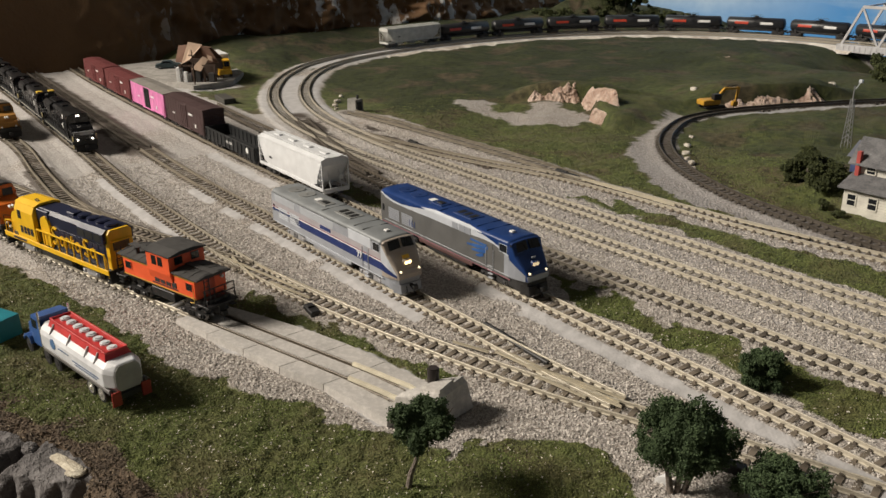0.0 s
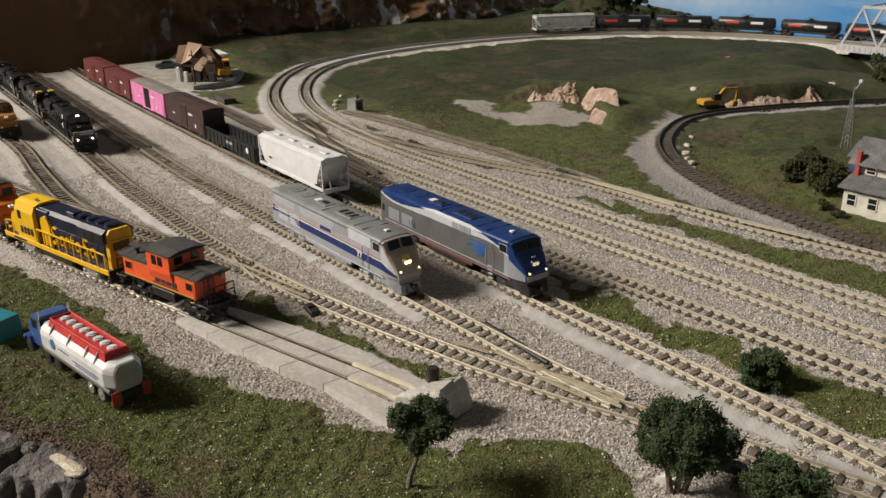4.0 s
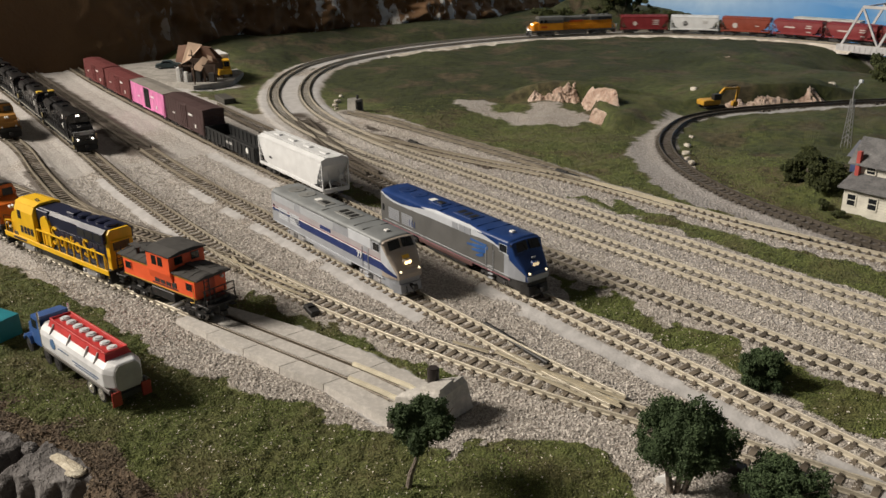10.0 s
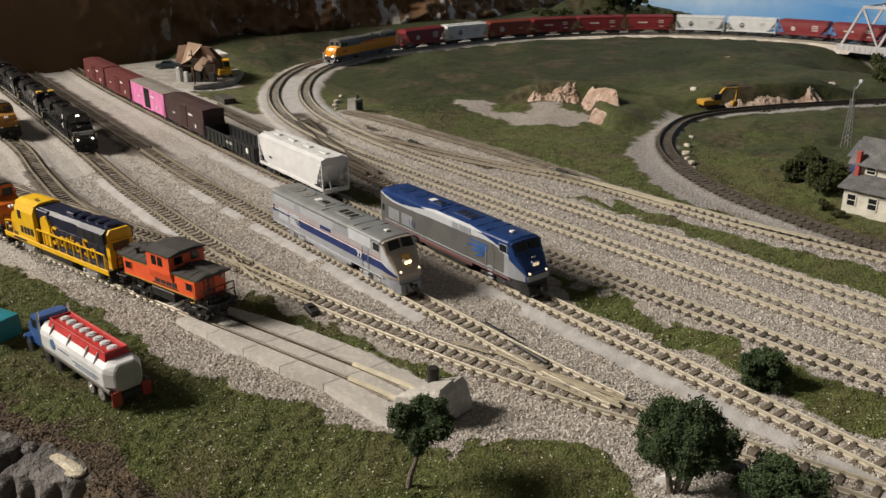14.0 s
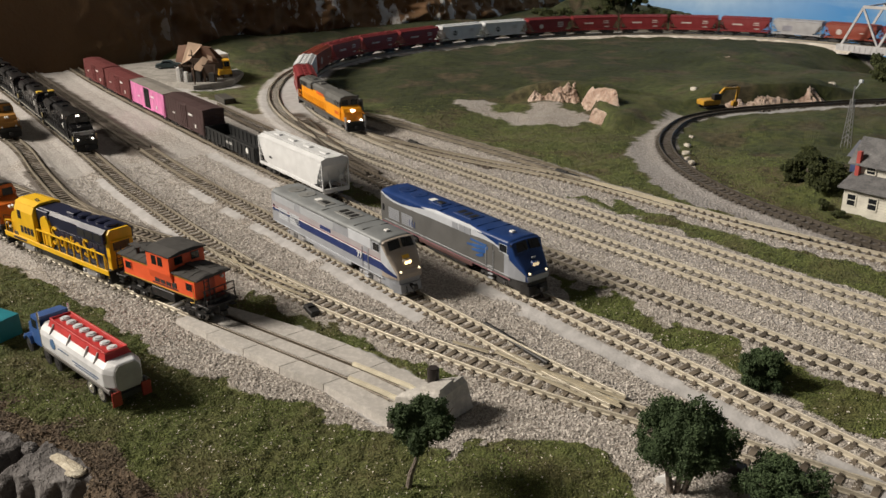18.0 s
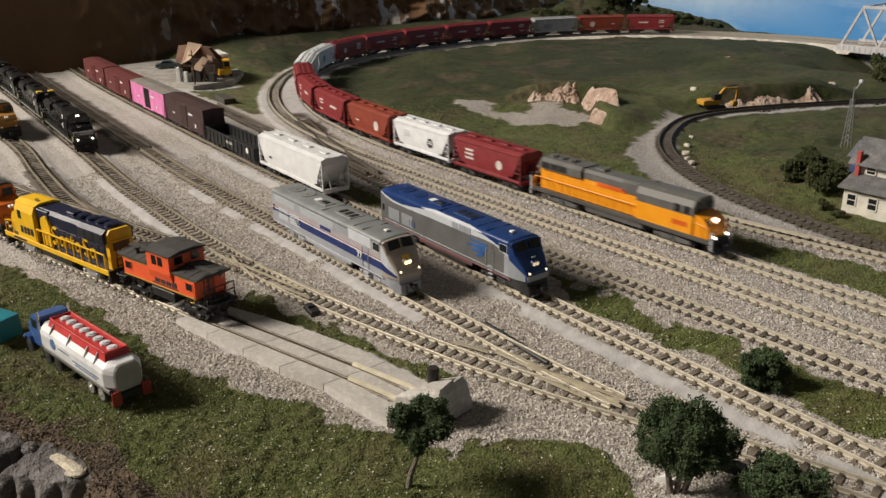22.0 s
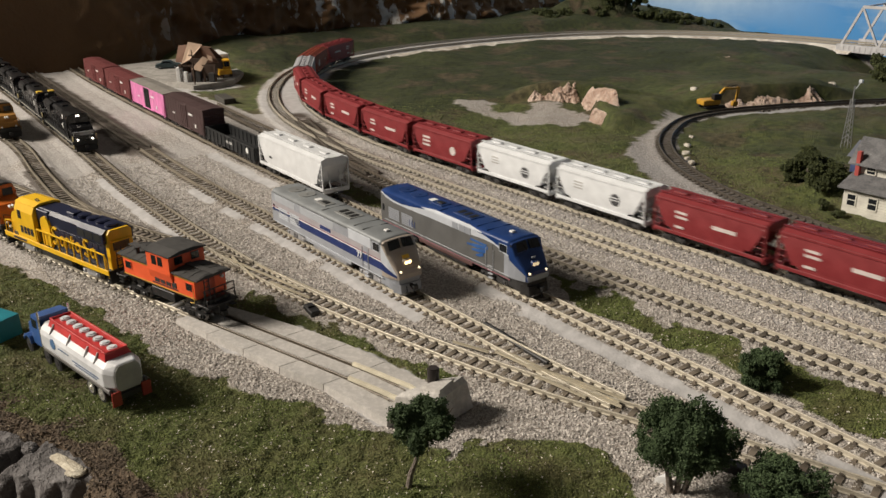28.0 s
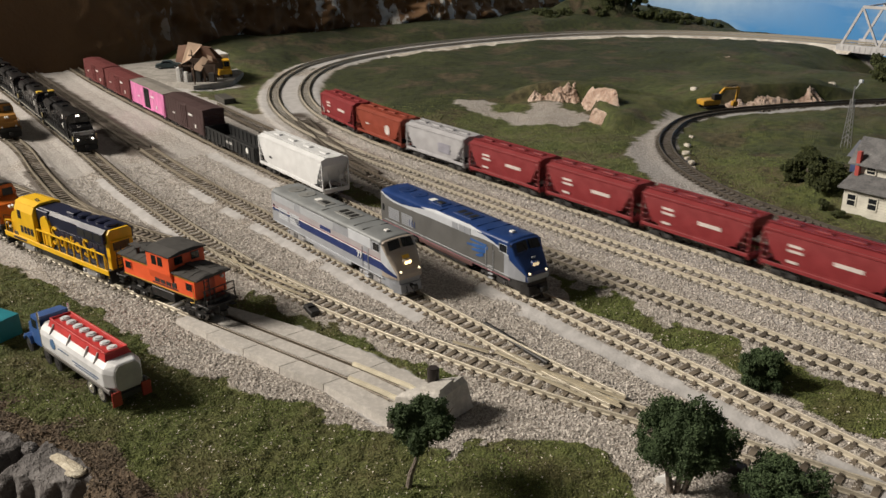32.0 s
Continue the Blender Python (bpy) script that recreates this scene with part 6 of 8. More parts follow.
# ---- plaster pad, bumper block and stray pieces at the end of the spur ----
PLASTER = mottled("grey_plaster_pad", (0.36, 0.345, 0.325), (0.45, 0.43, 0.405), scale=50, relief=0.3, depth=0.0006)
pad = thing("plaster_pad", "smooth grey plaster pad around the spur's end", "pad", kind="structure")
cells = [(-128, -104), (-104, -80), (-80, -56), (-56, -32), (-32, 6)]


def pad_y(x, upper):
    lo = [(-128, -133), (-100, -127), (-78, -121), (-62, -118), (-45, -114), (-32, -109.5), (-23, -108.5), (-11, -110), (7, -104)]
    hi = [(-128, -108), (-95, -95), (-75, -88.5), (-49, -81.5), (-27, -78.5), (-14, -75), (6, -74)]
    pts = hi if upper else lo
    return float(np.interp(x, [q[0] for q in pts], [q[1] for q in pts]))


for a, b in cells:
    v = []
    for x in (a + 0.2, b - 0.2):
        c = float(np.interp(x, TRACKS["caboose_spur"][:, 0], TRACKS["caboose_spur"][:, 1]))
        v.append((x, pad_y(x, False), c - 5.9, c + 5.9, pad_y(x, True), c - 3.7, c + 3.7))
    (xa, la, ma, na, ha, ja, ka), (xb, lb, mb, nb, hb, jb, kb) = v
    zt = -0.5
    for p0, p1, q0, q1 in ((la, ma, lb, mb), (ja, ka, jb, kb), (na, ha, nb, hb)):
        part("pad_slab", Shape().loft([[(xa, p0, -4.2), (xb, q0, -4.2), (xb, q1, -4.2), (xa, p1, -4.2)], [(xa, p0 + 0.5, zt), (xb, q0 + 0.5, zt), (xb, q1 - 0.2, zt), (xa, p1 - 0.2, zt)]]), PLASTER, pad)
spur = TRACKS["caboose_spur"]
for off, x0, x1 in ((-4.85, -29, 4), (4.85, -38, 2)):
    q = beside(spur, off)
    q = np.c_[np.linspace(x0, x1, 5), np.interp(np.linspace(x0, x1, 5), q[:, 0], q[:, 1])]
    part("rail_cap", Shape().loft([[(x, y - 0.8, -0.6), (x, y - 0.55, 0.9), (x, y + 0.55, 0.9), (x, y + 0.8, -0.6)] for x, y in q]), paint("cream_rail_cap", (0.62, 0.57, 0.44), 0.6), pad, "cream plastic rail piece")
bumper = thing("bumper_block", "grey plaster bumper block with a black stub at the spur's end", "bumper")
part("block", Shape().loft([[(-10, -14, -3), (9.5, -6.5, -3), (6, 12.5, -3), (-9, 8, -3)], [(-9, -13, 4), (8.6, -5.8, 8), (4.0, 11, 8), (-8, 7, 4.5)], [(-8, -11, 5.5), (7.4, -5.0, 10.0), (3.0, 9.6, 10.2), (-6.5, 5.5, 6.2)]]), PLASTER, bumper)
part("cap", Shape().loft([[(-2.2, -6.5, 8), (7.8, -4.6, 9), (4.6, 4.5, 9.2), (-1.2, 2.6, 8)], [(-1.6, -6.0, 9.8), (7.2, -4.4, 11.0), (4.2, 4.0, 11.2), (-0.8, 2.2, 9.9)]]), PLASTER, bumper)
part("stub", Shape().rod((-2.8, 0.2, 6), (-2.8, 0.2, 14.2), 2.3, 16).rod((-2.8, 0.2, 14.2), (-2.8, 0.2, 14.6), 2.0, 16), paint("stub_dark", (0.022, 0.016, 0.015), 0.6), bumper, "black cylinder stub")
bumper.matrix_basis = at(9.5, -83.5)


def stray(name, label, x, y, l, w, h, rz, material=BLACK):
    t = thing(name, label, name.replace("_", " "), "switch machines")
    part("case", Shape().box(-l / 2, l / 2, -w / 2, w / 2, 0, h, 0.4), material, t)
    part("cap", Shape().box(-l / 2 + 1, 0, -w / 2 + 0.6, w / 2 - 0.6, h - 0.1, h + 0.8, 0.2), material, t)
    t.matrix_basis = at(x, y, -3.6, rz)


stray("switch_machine", "small black turnout machine lying in ballast", -99, -77, 11, 4.5, 3.2, -8)
stray("switch_machine", "black turnout machine beside the track", 97.5, -29, 15, 4.5, 3.5, 16)
# long black bar along the far rail of the yard turnout
stray("switch_machine", "long black bar in the yard turnout", -13, -24.5, 46, 3.0, 2.8, -3)
stray("switch_machine", "black turnout machine beside the siding", -330, 151, 26, 3.4, 3.0, -4)
stray("switch_machine", "black turnout machine beside the branch", -188, 182, 24, 3.4, 3.0, -2)
chip = thing("plaster_chip", "white plaster chip lying under the broad tree", "plaster chip")
part("chip", Shape().loft([[(-2.4, -1.6, 0), (2.6, -1.0, 0), (0.4, 2.6, 0)], [(-2.0, -1.2, 2.2), (1.8, -0.8, 3.6), (0.2, 1.6, 2.8)]]), WHITE, chip)
chip.matrix_basis = at(90, -51, -4.0, 20)
BRASS = paint("pale_brass_rail", (0.60, 0.54, 0.41), 0.3, 0.4, 0.1)


def turnout(label, pieces):
    """Closure rails, guard rails and frog of a turnout, as pieces laid from point to point."""
    t = thing("turnout", label, "turnout", "turnouts", "structure")
    for name, a, b in pieces:
        s = Shape()
        d = np.array([b[0] - a[0], b[1] - a[1]], float)
        d /= np.linalg.norm(d)
        n = np.array([-d[1], d[0]]) * 0.30
        s.loft([[(q[0] + e * n[0], q[1] + e * n[1], z) for e, z in ((-1.4, -1.0), (-1, -0.6), (-1, 0.05), (1, 0.05), (1, -0.6), (1.4, -1.0))] for q in (a, b)])
        part(name, s, BRASS, t)


turnout("turnout with pale brass point rails in the yard throat",
        [("point_rail", (-10.4, -37.8), (53, -29.8)), ("point_rail", (-12.5, -35.1), (50.7, -28.4)), ("guard_rail", (8, -34.0), (50, -24.6)), ("guard_rail", (16, -38.6), (40, -35.4)), ("frog", (-29, -46.2), (-12, -40.4))])
turnout("pale rail pieces laid along the branch turnout", [("closure_rail", (-169, 177.8), (-90, 179.6)), ("closure_rail", (-166, 180.2), (-92, 182.4)), ("guard_rail", (-46, 185.4), (-4, 191.0))])
turnout("turnout with pale brass point rails on the yard lead",
        [("point_rail", (-166, -72.5), (-92, -62)), ("point_rail", (-190, -82), (-120, -70)), ("point_rail", (-186, -78), (-150, -82)), ("guard_rail", (-140, -78), (-110, -72.0))])

# ---- tanker truck on the turf ----
CAB_BLUE = paint("truck_cab_blue", (0.035, 0.095, 0.28), 0.35)
TANK_WHITE = paint("tank_pearl_white", (0.66, 0.675, 0.70), 0.35)
DECK_RED = paint("tank_deck_red", (0.48, 0.035, 0.035), 0.4)
CHROME = paint("chrome", (0.80, 0.78, 0.75), 0.25, 0.75, 0.1)
FLAP_RED = paint("mud_flap_red", (0.32, 0.035, 0.02), 0.55)
truck = thing("tanker_truck", "toy tanker truck, blue cab, white tank, red top deck", "truck")
tprof = [(-8.0, 7.2), (-8.0, 12.6), (-7.3, 14.4), (-5.6, 16.2), (-4.6, 16.6), (4.6, 16.6), (5.6, 16.2), (7.3, 14.4), (8.0, 12.6), (8.0, 7.2), (6.4, 4.8), (-6.4, 4.8)]


def tank_ring(x, ky, kz):
    return [(x, y * ky, 10.4 + (z - 10.4) * kz) for y, z in tprof]


part("tank", Shape().loft([tank_ring(0.2, 0.70, 0.93), tank_ring(0.6, 0.73, 0.96), tank_ring(4.6, 0.985, 1), tank_ring(5.4, 1, 1), tank_ring(58, 1, 1), tank_ring(60.4, 0.88, 0.9)]), TANK_WHITE, truck, "white tank with chamfered corners")
part("rear_panel", Shape().loft([tank_ring(-0.3, 0.66, 0.88), tank_ring(0.25, 0.69, 0.92)]), paint("tank_end_grey", (0.36, 0.36, 0.355), 0.4), truck, "grey tank end")
part("frame_box", Shape().box(0.2, 58, -6.8, 6.8, 3.4, 5.6, 0.2), BLACK, truck)
part("deck", Shape().loft([[(5, -6.0, 15.0), (55, -6.0, 15.0), (55, 6.0, 15.0), (5, 6.0, 15.0)], [(7, -4.6, 18.8), (54, -4.6, 18.8), (54, 4.6, 18.8), (7, 4.6, 18.8)]]), DECK_RED, truck, "red top deck")
for y in (-4.4, 4.4):
    part("deck_rim", Shape().box(7, 54, y - 0.35, y + 0.35, 18.6, 19.6, 0.1), DECK_RED, truck)
for x in (6.9, 54):
    part("deck_rim", Shape().box(x - 0.35, x + 0.35, -4.6, 4.6, 18.6, 19.6, 0.1), DECK_RED, truck)
for k in range(8):
    x = 10 + k * 5.7
    part("hatch", Shape().rod((x, 0, 18.7), (x, 0, 19.5), 2.0, 18).rod((x, 0, 19.4), (x, 0, 19.9), 1.3, 18), TANK_WHITE, truck, "white round hatch")
for x in (12, 20, 35, 50):
    for y in (-1, 1):
        part("deck_strut", Shape().rod((x, y * 4.9, 18.2), (x, y * 7.3, 14.4), 0.42, 6), TANK_WHITE, truck)
for y in (-1, 1):
    part("side_skirt", Shape().box(1, 58, y * 7.4 - 0.5, y * 7.4 + 0.5, 4.9, 6.6, 0.2), paint("skirt_grey", (0.13, 0.125, 0.12), 0.5), truck)
    part("round_emblem", Shape().rod((47, y * 7.95, 11.2), (47, y * 8.2, 11.2), 2.2, 18), paint("emblem_blue", (0.10, 0.20, 0.38)), truck, "pale blue round emblem")
    for x0, x1, z in ((33, 42, 10.6), (8, 30, 9.4), (10, 28, 8.3)):
        part("lettering_bar", Shape().box(x0, x1, y * 8.02 - 0.12, y * 8.02 + 0.12, z, z + 0.65), paint("blue_grey_print", (0.16, 0.20, 0.28)), truck)
    part("mud_flap", Shape().box(-1.2, -0.5, y * 6.2 - 1.9, y * 6.2 + 1.9, 0.4, 6.2, 0.15), FLAP_RED, truck, "red mud flap")
    for x in (8.5, 17.0, 46, 55.5, 73):
        tyre = part("tyre", Shape().rod((x, y * 6.4 - 1.3, 2.6), (x, y * 6.4 + 1.3, 2.6), 3.4, 20), BLACK, truck)
        part("rim", Shape().rod((x, y * 7.6, 2.6), (x, y * 7.9, 2.6), 2.5, 16).rod((x, y * 7.8, 2.6), (x, y * 8.15, 2.6), 0.8, 10), CHROME if x < 30 else DARK, tyre, "chrome rim" if x < 30 else "")
part("chassis", Shape().box(1, 76, -3.5, 3.5, 3.2, 5.2, 0.2), BLACK, truck)
part("rear_bumper", Shape().box(-0.6, 0.6, -7.6, 7.6, 2.2, 4.6, 0.2), BLACK, truck)
part("cab", Shape().loft([[(62, -7, 4.5), (62, 7, 4.5), (62, 6.6, 18), (62, -6.6, 18)], [(69.5, -7, 4.5), (69.5, 7, 4.5), (69.5, 6.4, 17.2), (69.5, -6.4, 17.2)], [(71.5, -6.8, 4.5), (71.5, 6.8, 4.5), (71.5, 6.4, 12.4), (71.5, -6.4, 12.4)]]), CAB_BLUE, truck, "blue cab")
part("hood", Shape().loft([[(71.4, -5.2, 4.2), (71.4, 5.2, 4.2), (71.4, 5.0, 12), (71.4, -5.0, 12)], [(79, -4.8, 4.2), (79, 4.8, 4.2), (79, 4.4, 10.4), (79, -4.4, 10.4)], [(80, -4.2, 4.6), (80, 4.2, 4.6), (80, 3.8, 9.6), (80, -3.8, 9.6)]]), CAB_BLUE, truck)
for y in (-1, 1):
    part("fender", Shape().loft([[(x, y * 7.0 + d, z) for d in (-1.4, 1.4)] + [(x, y * 7.0 + d, z - 1.0) for d in (1.4, -1.4)] for x, z in ((69.6, 5.0), (70.6, 7.0), (73, 7.8), (75.6, 7.0), (76.8, 5.0))]), CAB_BLUE, truck)
    part("side_window", Shape().box(64.5, 69, y * 6.75 - 0.1, y * 6.75 + 0.1, 12, 15.8), GLASS_DARK, truck)
    part("exhaust_pipe", Shape().rod((61.4, y * 6.6, 5), (61.4, y * 6.6, 20.5), 0.5, 8), CHROME, truck)
part("windshield", Shape().loft([[(69.9, -5.6, 16.4), (69.9, 5.6, 16.4), (71.2, 5.8, 12.8), (71.2, -5.8, 12.8)], [(70.15, -5.6, 16.5), (70.15, 5.6, 16.5), (71.45, 5.8, 12.9), (71.45, -5.8, 12.9)]]), GLASS_DARK, truck)
part("grille", Shape().box(79.9, 80.3, -3.2, 3.2, 4.8, 9.0), CHROME, truck)
part("bumper", Shape().box(79.5, 81, -7, 7, 2.4, 4.4, 0.2), CHROME, truck)
truck.matrix_basis = at(-69.5, -172.8, -1.6, 190)
truck.scale = (1.0, 1.0, 1.02)

# ---- teal van at the table's side ----
van = thing("van", "teal toy van parked on the turf", "van")
TEAL = paint("teal_paint", (0.02, 0.22, 0.28), 0.35)
part("body", Shape().loft([[(0, -6.5, 1.6), (0, 6.5, 1.6), (0, 6.2, 11.5), (0, -6.2, 11.5)], [(24, -6.5, 1.6), (24, 6.5, 1.6), (24, 6.2, 12), (24, -6.2, 12)], [(32, -6.2, 1.6), (32, 6.2, 1.6), (32, 5.8, 6), (32, -5.8, 6)]]), TEAL, van)
for y in (-1, 1):
    part("side_window", Shape().box(3, 22, y * 6.3 - 0.15, y * 6.3 + 0.15, 7, 10.2), GLASS_DARK, van)
    for x in (6, 25):
        part("wheel", Shape().rod((x, y * 5.8 - 0.9, 2), (x, y * 5.8 + 0.9, 2), 2.0, 14), BLACK, van)
van.matrix_basis = at(-159, -197.5, -4.0, 205)


# ---- farmhouse, pole, excavator, sheds ----
SIDING = paint("white_siding", (0.66, 0.64, 0.57), 0.7)
SHINGLE = mottled("grey_shingles", (0.10, 0.10, 0.105), (0.19, 0.19, 0.195), scale=120)
house = thing("farmhouse", "white clapboard farmhouse with grey roof and red chimney", "house")
part("lower_wall", Shape().box(0, 60, 0, 22, -4, 13.5), SIDING, house)
part("upper_wall", Shape().box(-2, 64, 14, 36, 10, 26), SIDING, house)
part("porch_roof", Shape().loft([[(-3, -4, 13.2), (-3, -4, 14), (-3, 15, 20), (-3, 22, 20), (-3, 22, 13.2)], [(64, -4, 13.2), (64, -4, 14), (64, 15, 20), (64, 22, 20), (64, 22, 13.2)]]), SHINGLE, house)
part("main_roof", Shape().loft([[(-5, 10, 25.2), (-5, 10, 26.0), (-5, 25, 40.5), (-5, 40, 26.0), (-5, 40, 25.2)], [(68, 10, 25.2), (68, 10, 26.0), (68, 25, 40.5), (68, 40, 26.0), (68, 40, 25.2)]]), SHINGLE, house)
for k in range(9):
    z = -2 + k * 1.7
    part("clapboard", Shape().box(-0.15, 60, -0.35, 0.1, z, z + 1.4), SIDING, house)
for x, z0, z1, y in ((2.5, 2.5, 10.0, 0), (15.5, 2.5, 10.0, 0), (29, 2.5, 10.0, 0), (5.5, 20.2, 24.8, 14), (22, 20.2, 24.8, 14)):
    w = part("window", Shape().box(x, x + 5.6, y - 0.5, y + 0.2, z0, z1), GLASS_DARK, house)
    part("frame", Shape().pipe([(x, y - 0.5, z0), (x + 5.6, y - 0.5, z0), (x + 5.6, y - 0.5, z1), (x, y - 0.5, z1), (x, y - 0.5, z0)], 0.45, 4).pipe([(x, y - 0.5, (z0 + z1) / 2), (x + 5.6, y - 0.5, (z0 + z1) / 2)], 0.3, 4), SIDING, w)
part("chimney", Shape().box(-0.6, 2.0, 10.5, 13.5, 17, 34, 0.2), paint("chimney_red", (0.42, 0.07, 0.06), 0.6), house, "red chimney")
house.matrix_basis = at(-21, 255, 0, 2)
shed = thing("shed", "blue-grey shed roof behind the farmhouse", "shed")
part("wall", Shape().box(0, 30, 0, 24, -4, 16), paint("shed_blue", (0.05, 0.08, 0.20), 0.6), shed)
part("roof", Shape().loft([[(-2, -3, 15), (-2, 12, 24), (-2, 27, 15)], [(32, -3, 15), (32, 12, 24), (32, 27, 15)]]), paint("shed_roof_blue_grey", (0.12, 0.13, 0.16), 0.7), shed)
shed.matrix_basis = at(-54, 322, 0, 2)
tower = thing("lattice_tower", "slim grey lattice tower with lamp heads", "tower")
GALV = paint("galvanised_steel", (0.24, 0.245, 0.25), 0.5, 0.3)
for i, (sx, sy) in enumerate(((-1, -1), (1, -1), (1, 1), (-1, 1))):
    part("leg", Shape().rod((sx * 5, sy * 5, -3), (sx * 2.0, sy * 2.0, 36), 0.6, 6), GALV, tower)
for k in range(9):
    z0, z1 = k * 4, k * 4 + 4
    r0, r1 = 5 - 3 * z0 / 36, 5 - 3 * z1 / 36
    for (ax, ay), (bx, by) in (((-1, -1), (1, -1)), ((1, -1), (1, 1)), ((1, 1), (-1, 1)), ((-1, 1), (-1, -1))):
        part("brace", Shape().rod((ax * r0, ay * r0, z0), (bx * r1, by * r1, z1), 0.3, 5), GALV, tower)
part("mast", Shape().rod((0, 0, 30), (0, 0, 46), 1.0, 8), GALV, tower)
part("lamp_head", Shape().rod((2, 0, 44), (9, -2, 50), 0.6, 6).box(6, 11, -3, 1, 49, 51.5, 0.3), SILVER_LIGHT, tower)
tower.matrix_basis = at(-104, 408, 0)
tower.scale = (0.55, 0.55, 1.0)
exc = thing("excavator", "yellow toy excavator beside the quarry track", "excavator")
YELLOW = paint("machine_yellow", (0.50, 0.27, 0.025), 0.5)
for y in (-1, 1):
    part("crawler", Shape().along_y([(-12, 1), (-14, 2.6), (-12, 4.4), (12, 4.4), (14, 2.6), (12, 1)], y * 7 - 2, y * 7 + 2), BLACK, exc)
part("house", Shape().box(-14, 7, -8, 8, 5.2, 11.5, 0.8), YELLOW, exc)
part("counterweight", Shape().box(-16.5, -13, -8, 8, 5.2, 11, 0.8), YELLOW, exc)
part("cab", Shape().box(-3, 7, -8, -1.5, 11, 18, 0.6), BLACK, exc, "dark glazed cab")
part("boom", Shape().loft([[(4, -2, 9), (4, 2, 9), (4, 2, 12), (4, -2, 12)], [(16, -1.6, 21), (16, 1.6, 21), (15, 1.6, 24), (15, -1.6, 24)], [(34, -1.3, 21), (34, 1.3, 21), (34, 1.3, 23.4), (34, -1.3, 23.4)]]), YELLOW, exc)
part("arm", Shape().loft([[(33, -1.2, 24), (36, -1.2, 23), (36, 1.2, 23), (33, 1.2, 24)], [(30.5, -1, 6), (32.5, -1, 6), (32.5, 1, 6), (30.5, 1, 6)]]), YELLOW, exc)
part("bucket", Shape().along_y([(28, 6.5), (33, 6.5), (34, 2.5), (30, 0), (27, 1.5)], -3, 3), YELLOW, exc)
part("cylinder", Shape().rod((8, 0, 11), (17, 0, 19), 0.6, 8).rod((18, 0, 25), (33, 0, 26), 0.6, 8), STEEL, exc)
exc.matrix_basis = at(-264, 452, height(-264, 452) + 0.6, 68)
exc.scale = (0.8, 0.8, 0.8)
block = thing("relay_hut", "small grey concrete relay hut beside the main track", "hut")
part("hut", Shape().loft([[(-9, -7, -3), (9, -7, -3), (9, 7, -3), (-9, 7, -3)], [(-8.4, -6.4, 12), (8.4, -6.4, 12), (8.4, 6.4, 12), (-8.4, 6.4, 12)]]), mottled("grey_concrete", (0.17, 0.165, 0.15), (0.27, 0.26, 0.24), scale=80), block)
part("door", Shape().box(8.5, 9.2, -4, 4, -2, 9), DARK, block)
part("vent", Shape().rod((3, 2, 12), (3, 2, 17), 1.6, 10), DARK, block)
block.matrix_basis = at(-484, 187, -0.5, 8)
block.scale = (0.72, 0.72, 0.75)

# wrecked depot with loose tan roof pieces, on a grey platform
platform = thing("platform", "low grey platform under the wrecked depot", "platform")
lot_edge = [(-900, 78), (-760, 92), (-693, 107), (-697, 156), (-742, 190), (-800, 200), (-905, 170)]
part("slab", Shape().loft([[(x, y, -4) for x, y in lot_edge], [(x, y, 2.2) for x, y in lot_edge]]), mottled("platform_grey", (0.20, 0.19, 0.175), (0.32, 0.305, 0.28), scale=60), platform)
depot = thing("depot", "wrecked brown depot with loose tan roof panels", "building")
WOOD = paint("depot_brown", (0.07, 0.042, 0.028), 0.8)
TAN = paint("tan_roof_panel", (0.50, 0.36, 0.26), 0.8)
part("wall", Shape().box(-16, -14, -11, 11, 0, 15), WOOD, depot)
part("wall", Shape().box(-16, 14, 9, 11, 0, 17), WOOD, depot)
for x in (-15, -5, 5, 14):
    part("post", Shape().box(x - 0.8, x + 0.8, -11, -9.4, 0, 13), WOOD, depot)
ROOF_BROWN = paint("roof_brown", (0.16, 0.085, 0.055), 0.8)


def roof_sheet(corners, material, label=""):
    """A sheet of roofing through four corners, 1 mm thick."""
    p = [Vector(q) for q in corners]
    n = (p[1] - p[0]).cross(p[3] - p[0]).normalized()
    part("roof_panel", Shape().loft([[tuple(q) for q in p], [tuple(q + n) for q in p]]), material, depot, label)


roof_sheet([(-19.3, 2, 29.5), (-8.6, 2, 30.6), (-12.2, -9, 16.6), (-19.3, -9, 17.2)], ROOF_BROWN)
roof_sheet([(-9.6, -1, 33.0), (2.5, -1, 30.6), (-6.0, -11, 19.4), (-13.7, -11, 15.5)], TAN, "loose tan roof panel")
roof_sheet([(1.0, -2, 30.0), (8.0, -2, 28.0), (16.0, -4, 15.5), (3.0, -4, 15.5)], ROOF_BROWN)
roof_sheet([(-4.5, -13, 11.6), (4.0, -7, 21.5), (8.5, -7, 19.0), (3.2, -13, 9.6)], TAN, "loose tan roof panel")
roof_sheet([(7.0, -5, 22.5), (11.0, -5, 21.0), (11.5, -6, 17.0), (8.0, -6, 18.5)], TAN, "loose tan roof panel")
roof_sheet([(-8, 3, 29), (8, 3, 27.5), (14, 13, 16), (-18, 13, 16)], ROOF_BROWN)
part("beam", Shape().box(-17, 15, -10.6, -9.6, 13.2, 14.6), WOOD, depot)
part("crate", Shape().box(-19, -14, -11, -7, 0, 12.5, 0.3), WHITE, depot, "white crate")
part("crate", Shape().box(-12, -9, -13, -10, 0, 9, 0.3), WHITE, depot, "white crate")
part("crate", Shape().box(-2, 2, -12, -9, 0, 9, 0.3), DARK, depot)
part("crate", Shape().box(9, 14, -12, -8, 0, 8, 0.3), DARK, depot)
